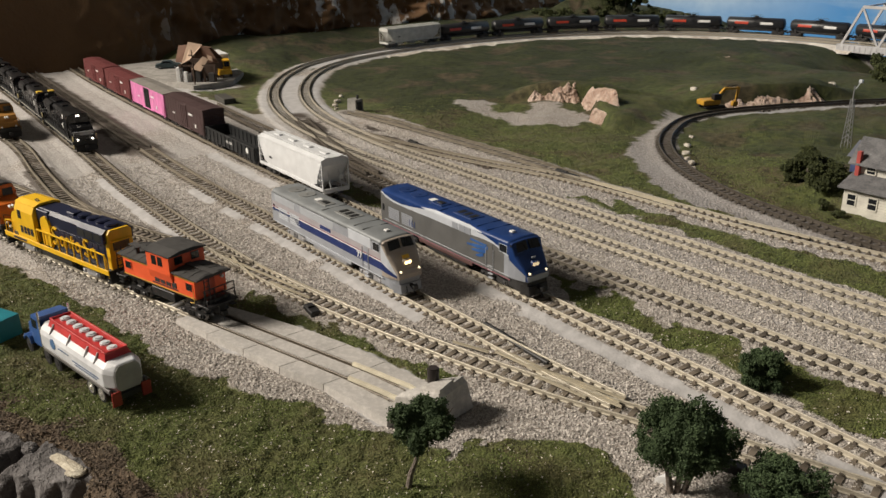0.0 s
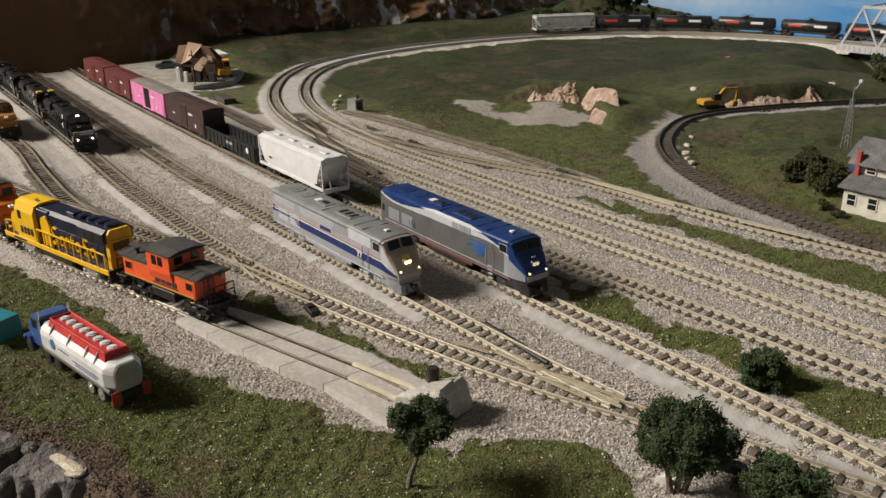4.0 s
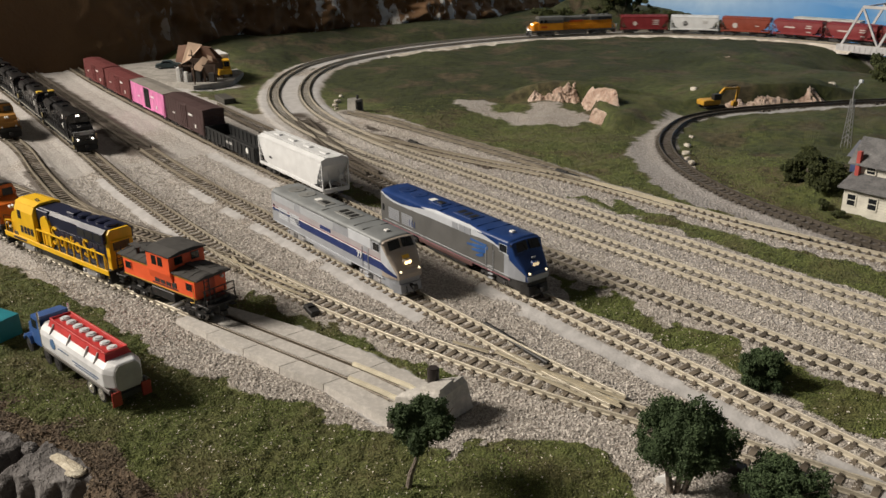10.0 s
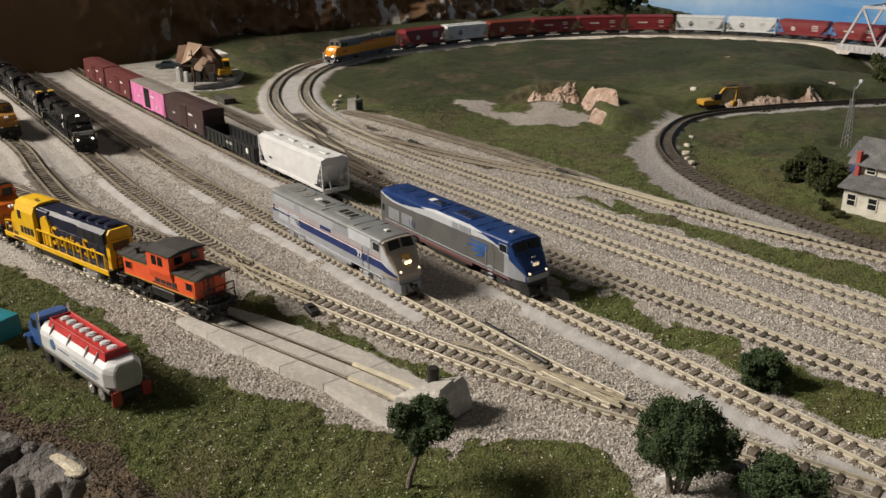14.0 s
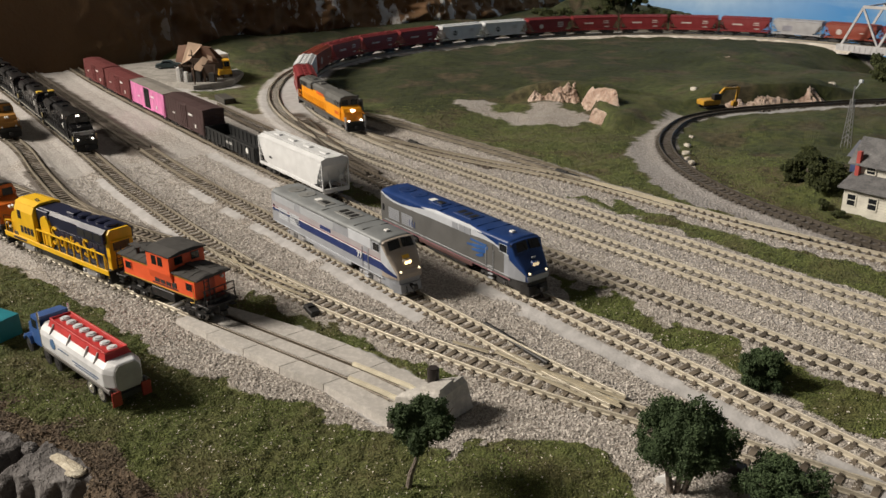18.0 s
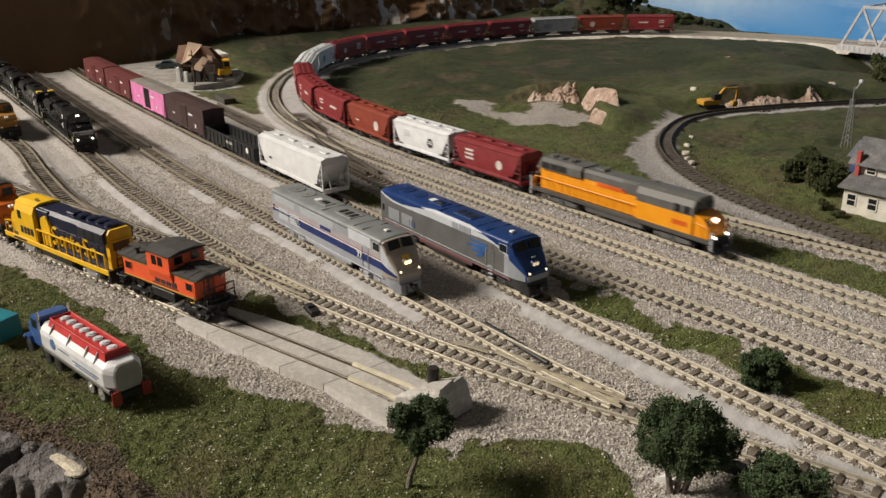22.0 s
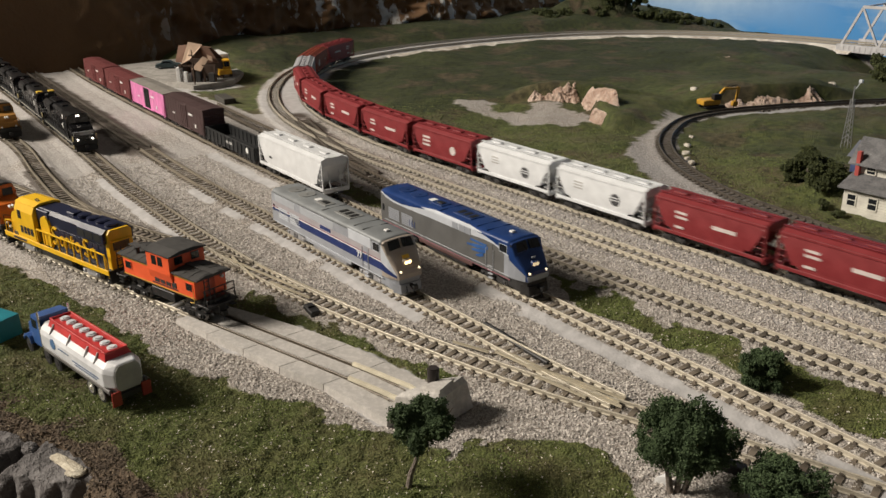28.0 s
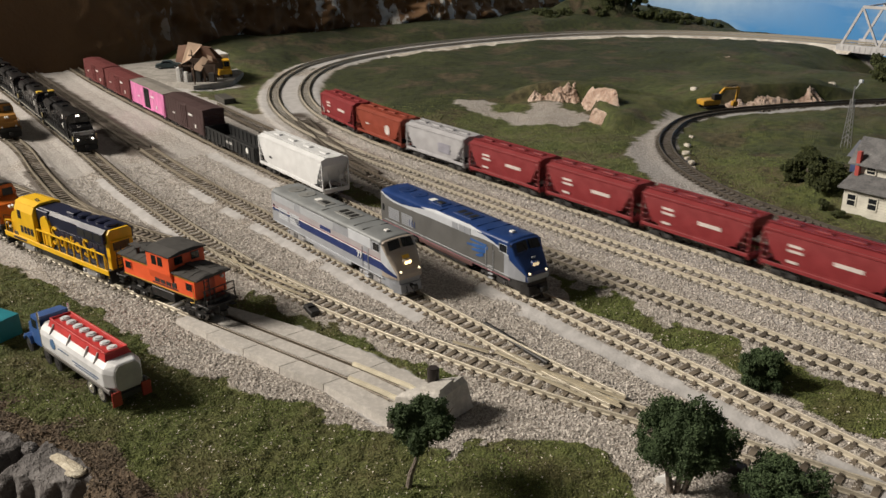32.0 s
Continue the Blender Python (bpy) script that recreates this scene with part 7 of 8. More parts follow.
part("crate", Shape().box(-13, -7, -9, -4, 0, 7, 0.3), WHITE, depot)
part("crate", Shape().box(6, 13, -8, -3, 0, 5.5, 0.3), WOOD, depot)
depot.matrix_basis = at(-724, 132, 2.2, 48)
depot.scale = (1.35, 1.35, 1.3)
pole = thing("utility_pole", "thin dark utility pole by the depot", "pole")
part("shaft", Shape().rod((0, 0, -3), (0, 0, 32), 0.9, 8, 0.6), WOOD, pole)
part("crossarm", Shape().box(-4, 4, -0.5, 0.5, 27, 28), WOOD, pole)
pole.matrix_basis = at(-700, 112, 0, 40)
pole.scale = (1, 1, 1.25)
lorry = thing("box_truck", "yellow cab truck with a white box by the depot", "truck")
part("cargo_box", Shape().box(-30, 4, -8, 8, 4, 21, 0.4), WHITE, lorry, "white cargo box")
part("cab", Shape().loft([[(5, -7, 3), (5, 7, 3), (5, 6.6, 17), (5, -6.6, 17)], [(11, -7, 3), (11, 7, 3), (11, 6.2, 15.5), (11, -6.2, 15.5)], [(12.5, -6.8, 3), (12.5, 6.8, 3), (12.5, 6.2, 9), (12.5, -6.2, 9)], [(17, -6.4, 3), (17, 6.4, 3), (17, 5.6, 7.6), (17, -5.6, 7.6)]]), paint("lorry_yellow", (0.78, 0.43, 0.02), 0.4), lorry, "yellow cab")
part("windshield", Shape().loft([[(11.2, -5.4, 14.4), (11.2, -0.5, 14.4), (12.5, -0.5, 10), (12.5, -5.4, 10)], [(11.6, -5.4, 14.5), (11.6, -0.5, 14.5), (12.9, -0.5, 10.1), (12.9, -5.4, 10.1)]]), GLASS_DARK, lorry)
part("windshield", Shape().loft([[(11.2, 0.5, 14.4), (11.2, 5.4, 14.4), (12.5, 5.4, 10), (12.5, 0.5, 10)], [(11.6, 0.5, 14.5), (11.6, 5.4, 14.5), (12.9, 5.4, 10.1), (12.9, 0.5, 10.1)]]), GLASS_DARK, lorry)
for y in (-1, 1):
    for x in (-22, -16, 10):
        part("wheel", Shape().rod((x, y * 6.5 - 1.2, 2.6), (x, y * 6.5 + 1.2, 2.6), 2.6, 14), BLACK, lorry)
lorry.matrix_basis = at(-738, 160, 2.3, -8)
lorry.scale = (1.2, 1.2, 1.2)
car = thing("car", "dark teal saloon car by the depot", "car")
CARP = paint("car_teal", (0.045, 0.075, 0.085), 0.35)
part("body", Shape().loft([[(x, y * w, z) for y, z in ((-1, 1.6), (1, 1.6), (1, t), (-1, t))] for x, w, t in ((-14.5, 5.2, 4.4), (-13.5, 5.6, 5.8), (-5, 5.7, 6.2), (5, 5.7, 6.2), (13, 5.4, 5.2), (14.5, 5.0, 4.0))]), CARP, car)
part("cabin", Shape().loft([[(-9, -5.0, 6), (8, -5.0, 6), (8, 5.0, 6), (-9, 5.0, 6)], [(-5, -4.2, 9.4), (3, -4.2, 9.4), (3, 4.2, 9.4), (-5, 4.2, 9.4)]]), CARP, car)
for y in (-1, 1):
    part("side_window", Shape().loft([[(-6.8, y * 4.9, 6.6), (6, y * 4.9, 6.6), (2.6, y * 4.45, 8.9), (-4.6, y * 4.45, 8.9)], [(-6.8, y * 5.05, 6.6), (6, y * 5.05, 6.6), (2.6, y * 4.6, 8.9), (-4.6, y * 4.6, 8.9)]]), GLASS_DARK, car)
    for x in (-9, 9):
        wheel = part("wheel", Shape().rod((x, y * 5.2 - 0.8, 2), (x, y * 5.2 + 0.8, 2), 2.0, 14), BLACK, car)
        part("hubcap", Shape().rod((x, y * 6.05, 2), (x, y * 6.2, 2), 1.1, 10), SILVER, wheel)
car.matrix_basis = at(-834, 132, 2.3, 62)
dock = thing("dock", "dark low loading dock in the turf", "dock")
part("deck", Shape().box(-16, 16, -6, 6, -3, 3.5, 0.4), paint("dock_dark", (0.05, 0.047, 0.04), 0.8), dock)
dock.matrix_basis = at(-612, 108, -1, -6)

# ---- truss bridge over the ravine ----
bridge = thing("truss_bridge", "grey steel through-truss railway bridge", "bridge")
BR = paint("bridge_grey", (0.52, 0.52, 0.54), 0.5, 0.1)
L0, N, HT = 300.0, 6, 54.0
BAY = 0.46
for y in (-14, 54):
    part("bottom_chord", Shape().box(-6, L0, y - 1.6, y + 1.6, -8, 2.5, 0.3), BR, bridge)
    part("top_chord", Shape().box(L0 / N * BAY, L0 - L0 / N * BAY, y - 1.6, y + 1.6, HT - 3, HT + 1, 0.3), BR, bridge)
    for k in range(N + 1):
        xk = k * L0 / N
        if k < N:
            part("diagonal", Shape().loft([[(xk + a, y - 1.3, 1) for a in (-1.7, 1.7)] + [(xk + a, y + 1.3, 1) for a in (1.7, -1.7)], [(xk + L0 / N * BAY + a, y - 1.3, HT - 2) for a in (-1.7, 1.7)] + [(xk + L0 / N * BAY + a, y + 1.3, HT - 2) for a in (1.7, -1.7)]]), BR, bridge)
            part("diagonal", Shape().loft([[(xk + L0 / N * BAY + a, y - 1.2, HT - 2) for a in (-1.5, 1.5)] + [(xk + L0 / N * BAY + a, y + 1.2, HT - 2) for a in (1.5, -1.5)], [(xk + L0 / N + a, y - 1.2, 1) for a in (-1.5, 1.5)] + [(xk + L0 / N + a, y + 1.2, 1) for a in (1.5, -1.5)]]), BR, bridge)
    for k in range(40):
        xk = 4 + k * (L0 - 8) / 39
        part("rivet_plate", Shape().box(xk - 0.8, xk + 0.8, y - 2.1, y + 2.1, -7.0, 1.2), BR, bridge)
for k in range(N + 1):
    part("floor_beam", Shape().box(k * L0 / N - 1.4, k * L0 / N + 1.4, -14, 54, -9, -4), BR, bridge)
part("deck", Shape().box(0, L0, -8, 48, -4.2, -3.4), DARK, bridge)
for k in range(N):
    part("top_strut", Shape().box(k * L0 / N + L0 / N * BAY - 1.2, k * L0 / N + L0 / N * BAY + 1.2, -14, 54, HT - 2, HT, 0.2), BR, bridge)
bridge.matrix_basis = at(-400, 935, 0, 4)

# ---- dark rock mountain, green hill, sky backdrop, quarry faces, foreground rock ----


def mountain_material():
    """Dark brown paint over rock; pale scrapes where the rock is bare, none on the smooth end."""
    m, nt, bs = node_mat("dark_brown_mountain")
    big = tex(nt, "ShaderNodeTexNoise", 17, 6, rough=0.62)
    fine = tex(nt, "ShaderNodeTexNoise", 150, 4, rough=0.7)
    c = nt.nodes.new("ShaderNodeTexCoord")
    mp = nt.nodes.new("ShaderNodeMapping")
    mp.inputs["Rotation"].default_value = (0.85, 0.4, 0.3)
    mp.inputs["Scale"].default_value = (1.0, 1.0, 0.42)
    nt.links.new(c.outputs["Object"], mp.inputs["Vector"])
    scrape = tex(nt, "ShaderNodeTexNoise", 46, 8, mp.outputs[0], 0.60)
    sep = nt.nodes.new("ShaderNodeSeparateXYZ")
    nt.links.new(c.outputs["Object"], sep.inputs[0])
    bare = ramp(nt, sep.outputs[1], 0.13, 0.24)
    more = ramp(nt, sep.outputs[1], 0.30, 0.55)
    lift = nt.nodes.new("ShaderNodeMath")
    lift.operation = "MULTIPLY_ADD"
    nt.links.new(more, lift.inputs[0])
    lift.inputs[1].default_value = 0.065
    nt.links.new(scrape.outputs["Fac"], lift.inputs[2])
    k = nt.nodes.new("ShaderNodeMath")
    k.operation = "MULTIPLY"
    nt.links.new(ramp(nt, lift.outputs[0], 0.605, 0.65), k.inputs[0])
    nt.links.new(bare, k.inputs[1])
    col = mix_col(nt, ramp(nt, big.outputs["Fac"], 0.38, 0.62), (0.135, 0.073, 0.032), (0.185, 0.105, 0.052))
    col = mix_col(nt, ramp(nt, fine.outputs["Fac"], 0.5, 0.85), col, (0.13, 0.078, 0.042))
    col = mix_col(nt, ramp(nt, sep.outputs[1], 0.06, 0.20), mix_col(nt, ramp(nt, big.outputs["Fac"], 0.4, 0.6), (0.115, 0.062, 0.025), (0.128, 0.070, 0.029)), col)
    col = mix_col(nt, k.outputs[0], col, (0.52, 0.515, 0.51))
    nt.links.new(col, bs.inputs["Base Color"])
    bs.inputs["Roughness"].default_value = 0.9
    bump(nt, bs, fine.outputs["Fac"], 0.5, 0.003)
    return m


MOUNTAIN = mountain_material()
HILL = mottled("dark_turf_hill", (0.022, 0.028, 0.010), (0.060, 0.066, 0.024), (0.085, 0.06, 0.035), scale=40, relief=1.0, depth=0.003, clo=0.55, chi=0.66)


def ridge(x, y, cell, seed):
    return 1 - np.abs(2 * value_noise(x, y, cell, seed) - 1)


def cliff(name, label, base, top, back, amp, material, nu, nv, seed, category, kind="structure", smooth_to=-0.2):
    """A rock wall that rises along a line; top: height by the way along, back: how far it leans away."""
    line = smooth_line(base, 4.0)
    s = np.linspace(0, len(line) - 1, nu)
    px_, py_ = np.interp(s, np.arange(len(line)), line[:, 0]), np.interp(s, np.arange(len(line)), line[:, 1])
    tg = np.gradient(np.c_[px_, py_], axis=0)
    tg /= np.linalg.norm(tg, axis=1)[:, None]
    nx_, ny_ = -tg[:, 1], tg[:, 0]
    v = []
    for j in range(nv):
        k = j / (nv - 1)
        hgt = np.interp(s / (len(line) - 1), [q[0] for q in top], [q[1] for q in top])
        z = -12 + k * (hgt + 12)
        u = s * 4.0
        calm = np.interp(s / (len(line) - 1), [0, smooth_to, smooth_to + 0.12], [0.0, 0.0, 1.0])
        d = back * k ** 1.2 - amp * calm * ((ridge(u, z, 38, seed) - 0.5) + 0.5 * (ridge(u, z, 15, seed + 1) - 0.5) + 0.25 * (value_noise(u, z, 6, seed + 2) - 0.5)) * min(1, 4 * k + 0.3)
        v.append(np.c_[px_ + nx_ * d, py_ + ny_ * d, z + amp * calm * 0.3 * (value_noise(u, z, 20, seed + 5) - 0.5)])
    v = np.vstack(v)
    i = (np.arange(nv - 1)[:, None] * nu + np.arange(nu - 1)[None]).ravel()
    f = np.c_[i, i + 1, i + nu + 1, i + nu]
    return tagged(new(name, raw_mesh(name, v, f, material, True)), label, category, kind=kind)


cliff("mountain", "dark brown rock mountain with pale scraped streaks", [(-975, -700), (-962, -400), (-950, -120), (-938, 20), (-934, 90), (-942, 150), (-966, 215), (-992, 320), (-970, 480), (-940, 620), (-925, 720), (-930, 820), (-960, 930)],
      [(0, 200), (0.6, 205), (0.8, 200), (0.9, 170), (1, 120)], 70, 26, MOUNTAIN, 520, 70, 300, "mountain", smooth_to=0.46)
cliff("hill", "dark green turf hill behind the curve", [(-905, 470), (-895, 600), (-868, 720), (-822, 815), (-760, 895), (-690, 950), (-610, 1000), (-520, 1035), (-440, 1050)],
      [(0, 6), (0.2, 8), (0.34, 12), (0.40, 20), (0.46, 46), (0.49, 58), (0.55, 50), (0.575, 22), (0.668, 5), (0.72, 3), (0.78, -10), (0.83, -22), (1.0, -30)], 40, 9, HILL, 200, 30, 320, "hill")
for k in range(20):
    f = k / 19
    hx = np.interp(f, [0, 0.5, 1], [-850, -762, -640])
    hy = np.interp(f, [0, 0.5, 1], [790, 905, 985])
    hz = np.interp(f, [0, 0.3, 0.36, 0.5, 0.58, 0.7, 0.85, 1], [8, 14, 48, 54, 20, 9, 4, -10])
    b = thing("bush", "dark green tree clump on the hill", "bush", "hill trees")
    b.matrix_basis = at(hx - 14, hy + 10, hz * 0.7 + 3)
    foliage("crown", blob_field((0, 0, 3), float(np.interp(f, [0, 0.5, 0.62, 0.8, 1], [19, 18, 15, 11, 6])), 14, 60 + k), 3000, 1.3, LEAF_DRY, b, 60 + k)
    part("stem", Shape().rod((0, 0, -26), (0, 0, 3), 1.2, 6), BARK, b)


def sky_material():
    m, nt, bs = node_mat("painted_sky")
    c = nt.nodes.new("ShaderNodeTexCoord")
    mp = nt.nodes.new("ShaderNodeMapping")
    mp.inputs["Scale"].default_value = (1.6, 1.0, 7.0)
    nt.links.new(c.outputs["Object"], mp.inputs["Vector"])
    n = tex(nt, "ShaderNodeTexNoise", 2.2, 4, mp.outputs[0])
    fine = tex(nt, "ShaderNodeTexNoise", 60, 3)
    sep = nt.nodes.new("ShaderNodeSeparateXYZ")
    nt.links.new(c.outputs["Object"], sep.inputs[0])
    blue = mix_col(nt, ramp(nt, sep.outputs[2], 0.0, 0.25), (0.045, 0.235, 0.55), (0.03, 0.16, 0.46))
    pale = nt.nodes.new("ShaderNodeMath")
    pale.operation = "MULTIPLY"
    nt.links.new(ramp(nt, sep.outputs[0], -0.48, -0.72), pale.inputs[0])
    nt.links.new(ramp(nt, sep.outputs[2], -0.01, 0.05), pale.inputs[1])
    blue = mix_col(nt, pale.outputs[0], blue, (0.46, 0.58, 0.68))
    col = mix_col(nt, ramp(nt, n.outputs["Fac"], 0.50, 0.66), blue, (0.30, 0.44, 0.60))
    col = mix_col(nt, ramp(nt, fine.outputs["Fac"], 0.3, 1.6), col, (0.10, 0.25, 0.5))
    nt.links.new(col, bs.inputs["Base Color"])
    bs.inputs["Roughness"].default_value = 0.7
    return m


def backdrop():
    line = smooth_line([(-1040, 780), (-960, 930), (-820, 1030), (-650, 1062), (-400, 1068), (500, 1075), (2800, 1085)], 30.0)
    v = [(x, y, z) for x, y in line for z in (-120, 40, 450)]
    f = np.array([(3 * i + j, 3 * i + j + 1, 3 * i + j + 4, 3 * i + j + 3) for i in range(len(line) - 1) for j in (0, 1)])
    tagged(new("backdrop", raw_mesh("backdrop", np.array(v), f, sky_material(), True)), "painted blue sky backdrop wall", "backdrop", kind="structure")


backdrop()


def rock_face(label, x, y, l, h, rz, seed, material, lean=8, foot=None):
    """A broken quarry face: a displaced slab with ledges."""
    nu, nv = int(l / 0.9), int(h / 0.9)
    u, k = np.meshgrid(np.linspace(-l / 2, l / 2, nu), np.linspace(0, 1, nv))
    u, k = u.ravel(), k.ravel()
    top = h * (0.5 + 0.42 * value_noise(u + 300, u * 0, 17, seed) + 0.16 * (ridge(u + 40, u * 0, 8, seed + 5) - 0.4)) * np.clip(1.15 - (2 * u / l) ** 4, 0.12, 1)
    z = k * top - 3
    d = lean * k - 3.5 * (ridge(u + 500, z * 0.3, 10, seed) - 0.5) - 2.0 * (ridge(u + 90 + 0.6 * z, z * 0.3, 6.5, seed + 8) - 0.5) - 1.8 * (ridge(u + z * 0.5, z, 3.2, seed + 3) - 0.5) - 1.8 * (value_noise(u, z, 1.8, seed + 4) - 0.5)
    v = np.c_[u, d, z]
    i = (np.arange(nv - 1)[:, None] * nu + np.arange(nu - 1)[None]).ravel()
    f = np.c_[i, i + 1, i + nu + 1, i + nu]
    t = tagged(new("rock_outcrop", raw_mesh("rock_outcrop", v, f, material, False)), label, "rock face", "quarry rock faces")
    t.matrix_basis = at(x, y, height(x, y) - 2 if foot is None else foot, rz)
    return t


rock_face("pinkish broken rock face of the quarry pit", -379, 356, 62, 30, 48, 7, PINK_ROCK, 13, -9)
rock_face("pinkish broken rock face of the quarry pit", -337, 366, 64, 32, -12, 8, PINK_ROCK, 12, -6)
rock_face("small pinkish boulder ledge at the pit", -311, 340, 30, 18, -12, 9, PINK_ROCK, 7, -10)
rock_face("long pinkish cut behind the quarry track", -234, 517, 116, 20, 64, 10, PINK_ROCK, 16, -3)
rock_face("small pink scrape in the turf slope", -322, 505, 16, 5, 40, 14, PINK_ROCK, 5)
rock_face("small pink scrape in the turf slope", -434, 706, 22, 7, 40, 15, PINK_ROCK, 5)
rock_face("pale scraped bank edge below the curve", -425, 262, 26, 7, 35, 12, PINK_ROCK)
SCRAPE = mottled("white_plaster_edge", (0.42, 0.36, 0.30), (0.80, 0.75, 0.66), scale=50, relief=0.8, depth=0.002)
edge = beside(MAIN_IN, 17.0)
edge = edge[(edge[:, 0] < -380) & (edge[:, 1] > 400)]


def scraped_edge():
    """A ragged pale strip of bare plaster along the inner edge of the curve."""
    t = tangents(edge)
    n = np.c_[-t[:, 1], t[:, 0]]
    a = np.arange(len(edge)) * 5.0
    w = 7 + 20 * value_noise(a, a * 0, 25, 91) * (value_noise(a, a * 0, 70, 92) > 0.2)
    v, f = [], []
    for i in range(len(edge)):
        for d, z in ((-2.5, -2.2), (0, -1.4), (w[i], -3.4 - 0.25 * w[i])):
            v.append((edge[i, 0] + n[i, 0] * d, edge[i, 1] + n[i, 1] * d, z))
    for i in range(len(edge) - 1):
        for j in (0, 1):
            f.append((3 * i + j, 3 * i + j + 1, 3 * i + j + 4, 3 * i + j + 3))
    tagged(new("roadbed_edge", raw_mesh("roadbed_edge", np.array(v), np.array(f), SCRAPE, False)), "pale bare plaster edge of the curved roadbed", "roadbed edge", kind="structure")


scraped_edge()


def outcrop(label, x, y, sx, sy, sz, seed, rz=0, material=STONE, zc=0.0):
    """A boulder with facets and cracks."""
    nu, nv = 60, 36
    a, b = np.meshgrid(np.linspace(0, 2 * np.pi, nu, endpoint=False), np.linspace(0.02, np.pi - 0.02, nv))
    a, b = a.ravel(), b.ravel()
    d = np.c_[np.cos(a) * np.sin(b), np.sin(a) * np.sin(b), np.cos(b)]
    q = np.sign(d) * np.abs(d) ** 0.7
    r = 1 + 0.20 * (ridge(q[:, 0] * 40 + 90, q[:, 1] * 40 + q[:, 2] * 25, 14, seed) - 0.5) + 0.09 * (value_noise(q[:, 0] * 40 + 200, q[:, 2] * 40 + q[:, 1] * 30, 5, seed + 1) - 0.5)
    v = q * r[:, None] * np.array([sx, sy, sz])
    i = (np.arange(nv - 1)[:, None] * nu + np.arange(nu)[None])
    j = (np.arange(nv - 1)[:, None] * nu + (np.arange(nu)[None] + 1) % nu)
    f = np.c_[i.ravel(), j.ravel(), (j + nu).ravel(), (i + nu).ravel()]
    t = tagged(new("boulder", raw_mesh("boulder", v, f, material, False)), label, "rock", "rocks")
    t.matrix_basis = at(x, y, zc, rz)
    return t


def fluted_rock():
    """A rock shelf at the table's edge: a rough flat top, cut by a crevice, and a fluted face that falls away in front."""
    nu, nv = 220, 70
    u, k = np.meshgrid(np.linspace(-45, 95, nu), np.linspace(0, 1, nv))
    u, k = u.ravel(), k.ravel()
    top = k < 0.4
    d = np.where(top, -17 + 17 * k / 0.4, 0.0)
    fall = np.clip((k - 0.4) / 0.6, 0, 1)
    flute = np.abs(np.sin(u * 0.36 + 1.6 * value_noise(u, u * 0, 14, 401)))
    d = d + np.where(top, 0, 7 * fall + 3.4 * (flute - 0.5) * np.clip(fall * 6, 0, 1)) + 5.0 * (value_noise(u, u * 0, 22, 402) - 0.5) + 1.2 * (value_noise(u, 90 * k, 4, 403) - 0.5)
    z = -5.2 - 2.0 * (k / 0.4) * top - np.where(top, 0, 2.0 + 34 * fall) + 2.4 * (value_noise(u, d, 9, 404) - 0.5) + 1.0 * (value_noise(u, d, 3, 405) - 0.5) - 0.035 * np.maximum(u - 30, 0) * 2
    z = z + 3.0 * np.exp(-((u + 22) / 14) ** 2) - 9.0 * np.exp(-((u + 4 + 0.5 * d) / 2.2) ** 2) * top
    v = np.c_[-61 + 0.74 * u + 0.67 * d, -223.5 + 0.67 * u - 0.74 * d, z]
    i = (np.arange(nv - 1)[:, None] * nu + np.arange(nu - 1)[None]).ravel()
    f = np.c_[i, i + 1, i + nu + 1, i + nu]
    return tagged(new("rock_shelf", raw_mesh("rock_shelf", v, f, STONE, True)), "dark grey fluted rock shelf at the table edge", "rock", "rocks")


fluted_rock()
outcrop("cream plaster patch on the rock shelf", -47.3, -203.8, 8.8, 2.1, 0.9, 34, 17, CREAM_ROCK, -5.4)
outcrop("cream plaster patch on the rock shelf", -41.0, -202.6, 3.4, 2.6, 0.8, 36, 40, CREAM_ROCK, -5.8)
outcrop("pale grey stone on the rock shelf", -66.5, -211.5, 3.2, 2.2, 2.0, 35, 30, STONE, -6.0)
for k, (rx, ry, rs) in enumerate(((-188, 318, 5), (-172, 296, 5.5), (-160, 282, 4.5), (-150, 274, 6), (-142, 266, 4), (-205, 345, 4), (-520, 185, 5), (-534, 196, 6), (-505, 178, 4), (-560, 216, 5), (-300, 470, 6), (-250, 640, 7))):
    rs *= 0.55
    outcrop("small pale rock beside the track", rx, ry, rs, rs * 0.7, rs * 0.6, 40 + k, k * 37, SCRAPE, height(rx, ry) + rs * 0.3)


# ---- loose ballast grains and turf tufts in the near part ----
def grain_material():
    m, nt, bs = node_mat("loose_ballast_grains")
    g = nt.nodes.new("ShaderNodeNewGeometry")
    col = mix_col(nt, g.outputs["Random Per Island"], (0.33, 0.302, 0.275), (0.64, 0.60, 0.555))
    nt.links.new(col, bs.inputs["Base Color"])
    bs.inputs["Roughness"].default_value = 0.9
    return m


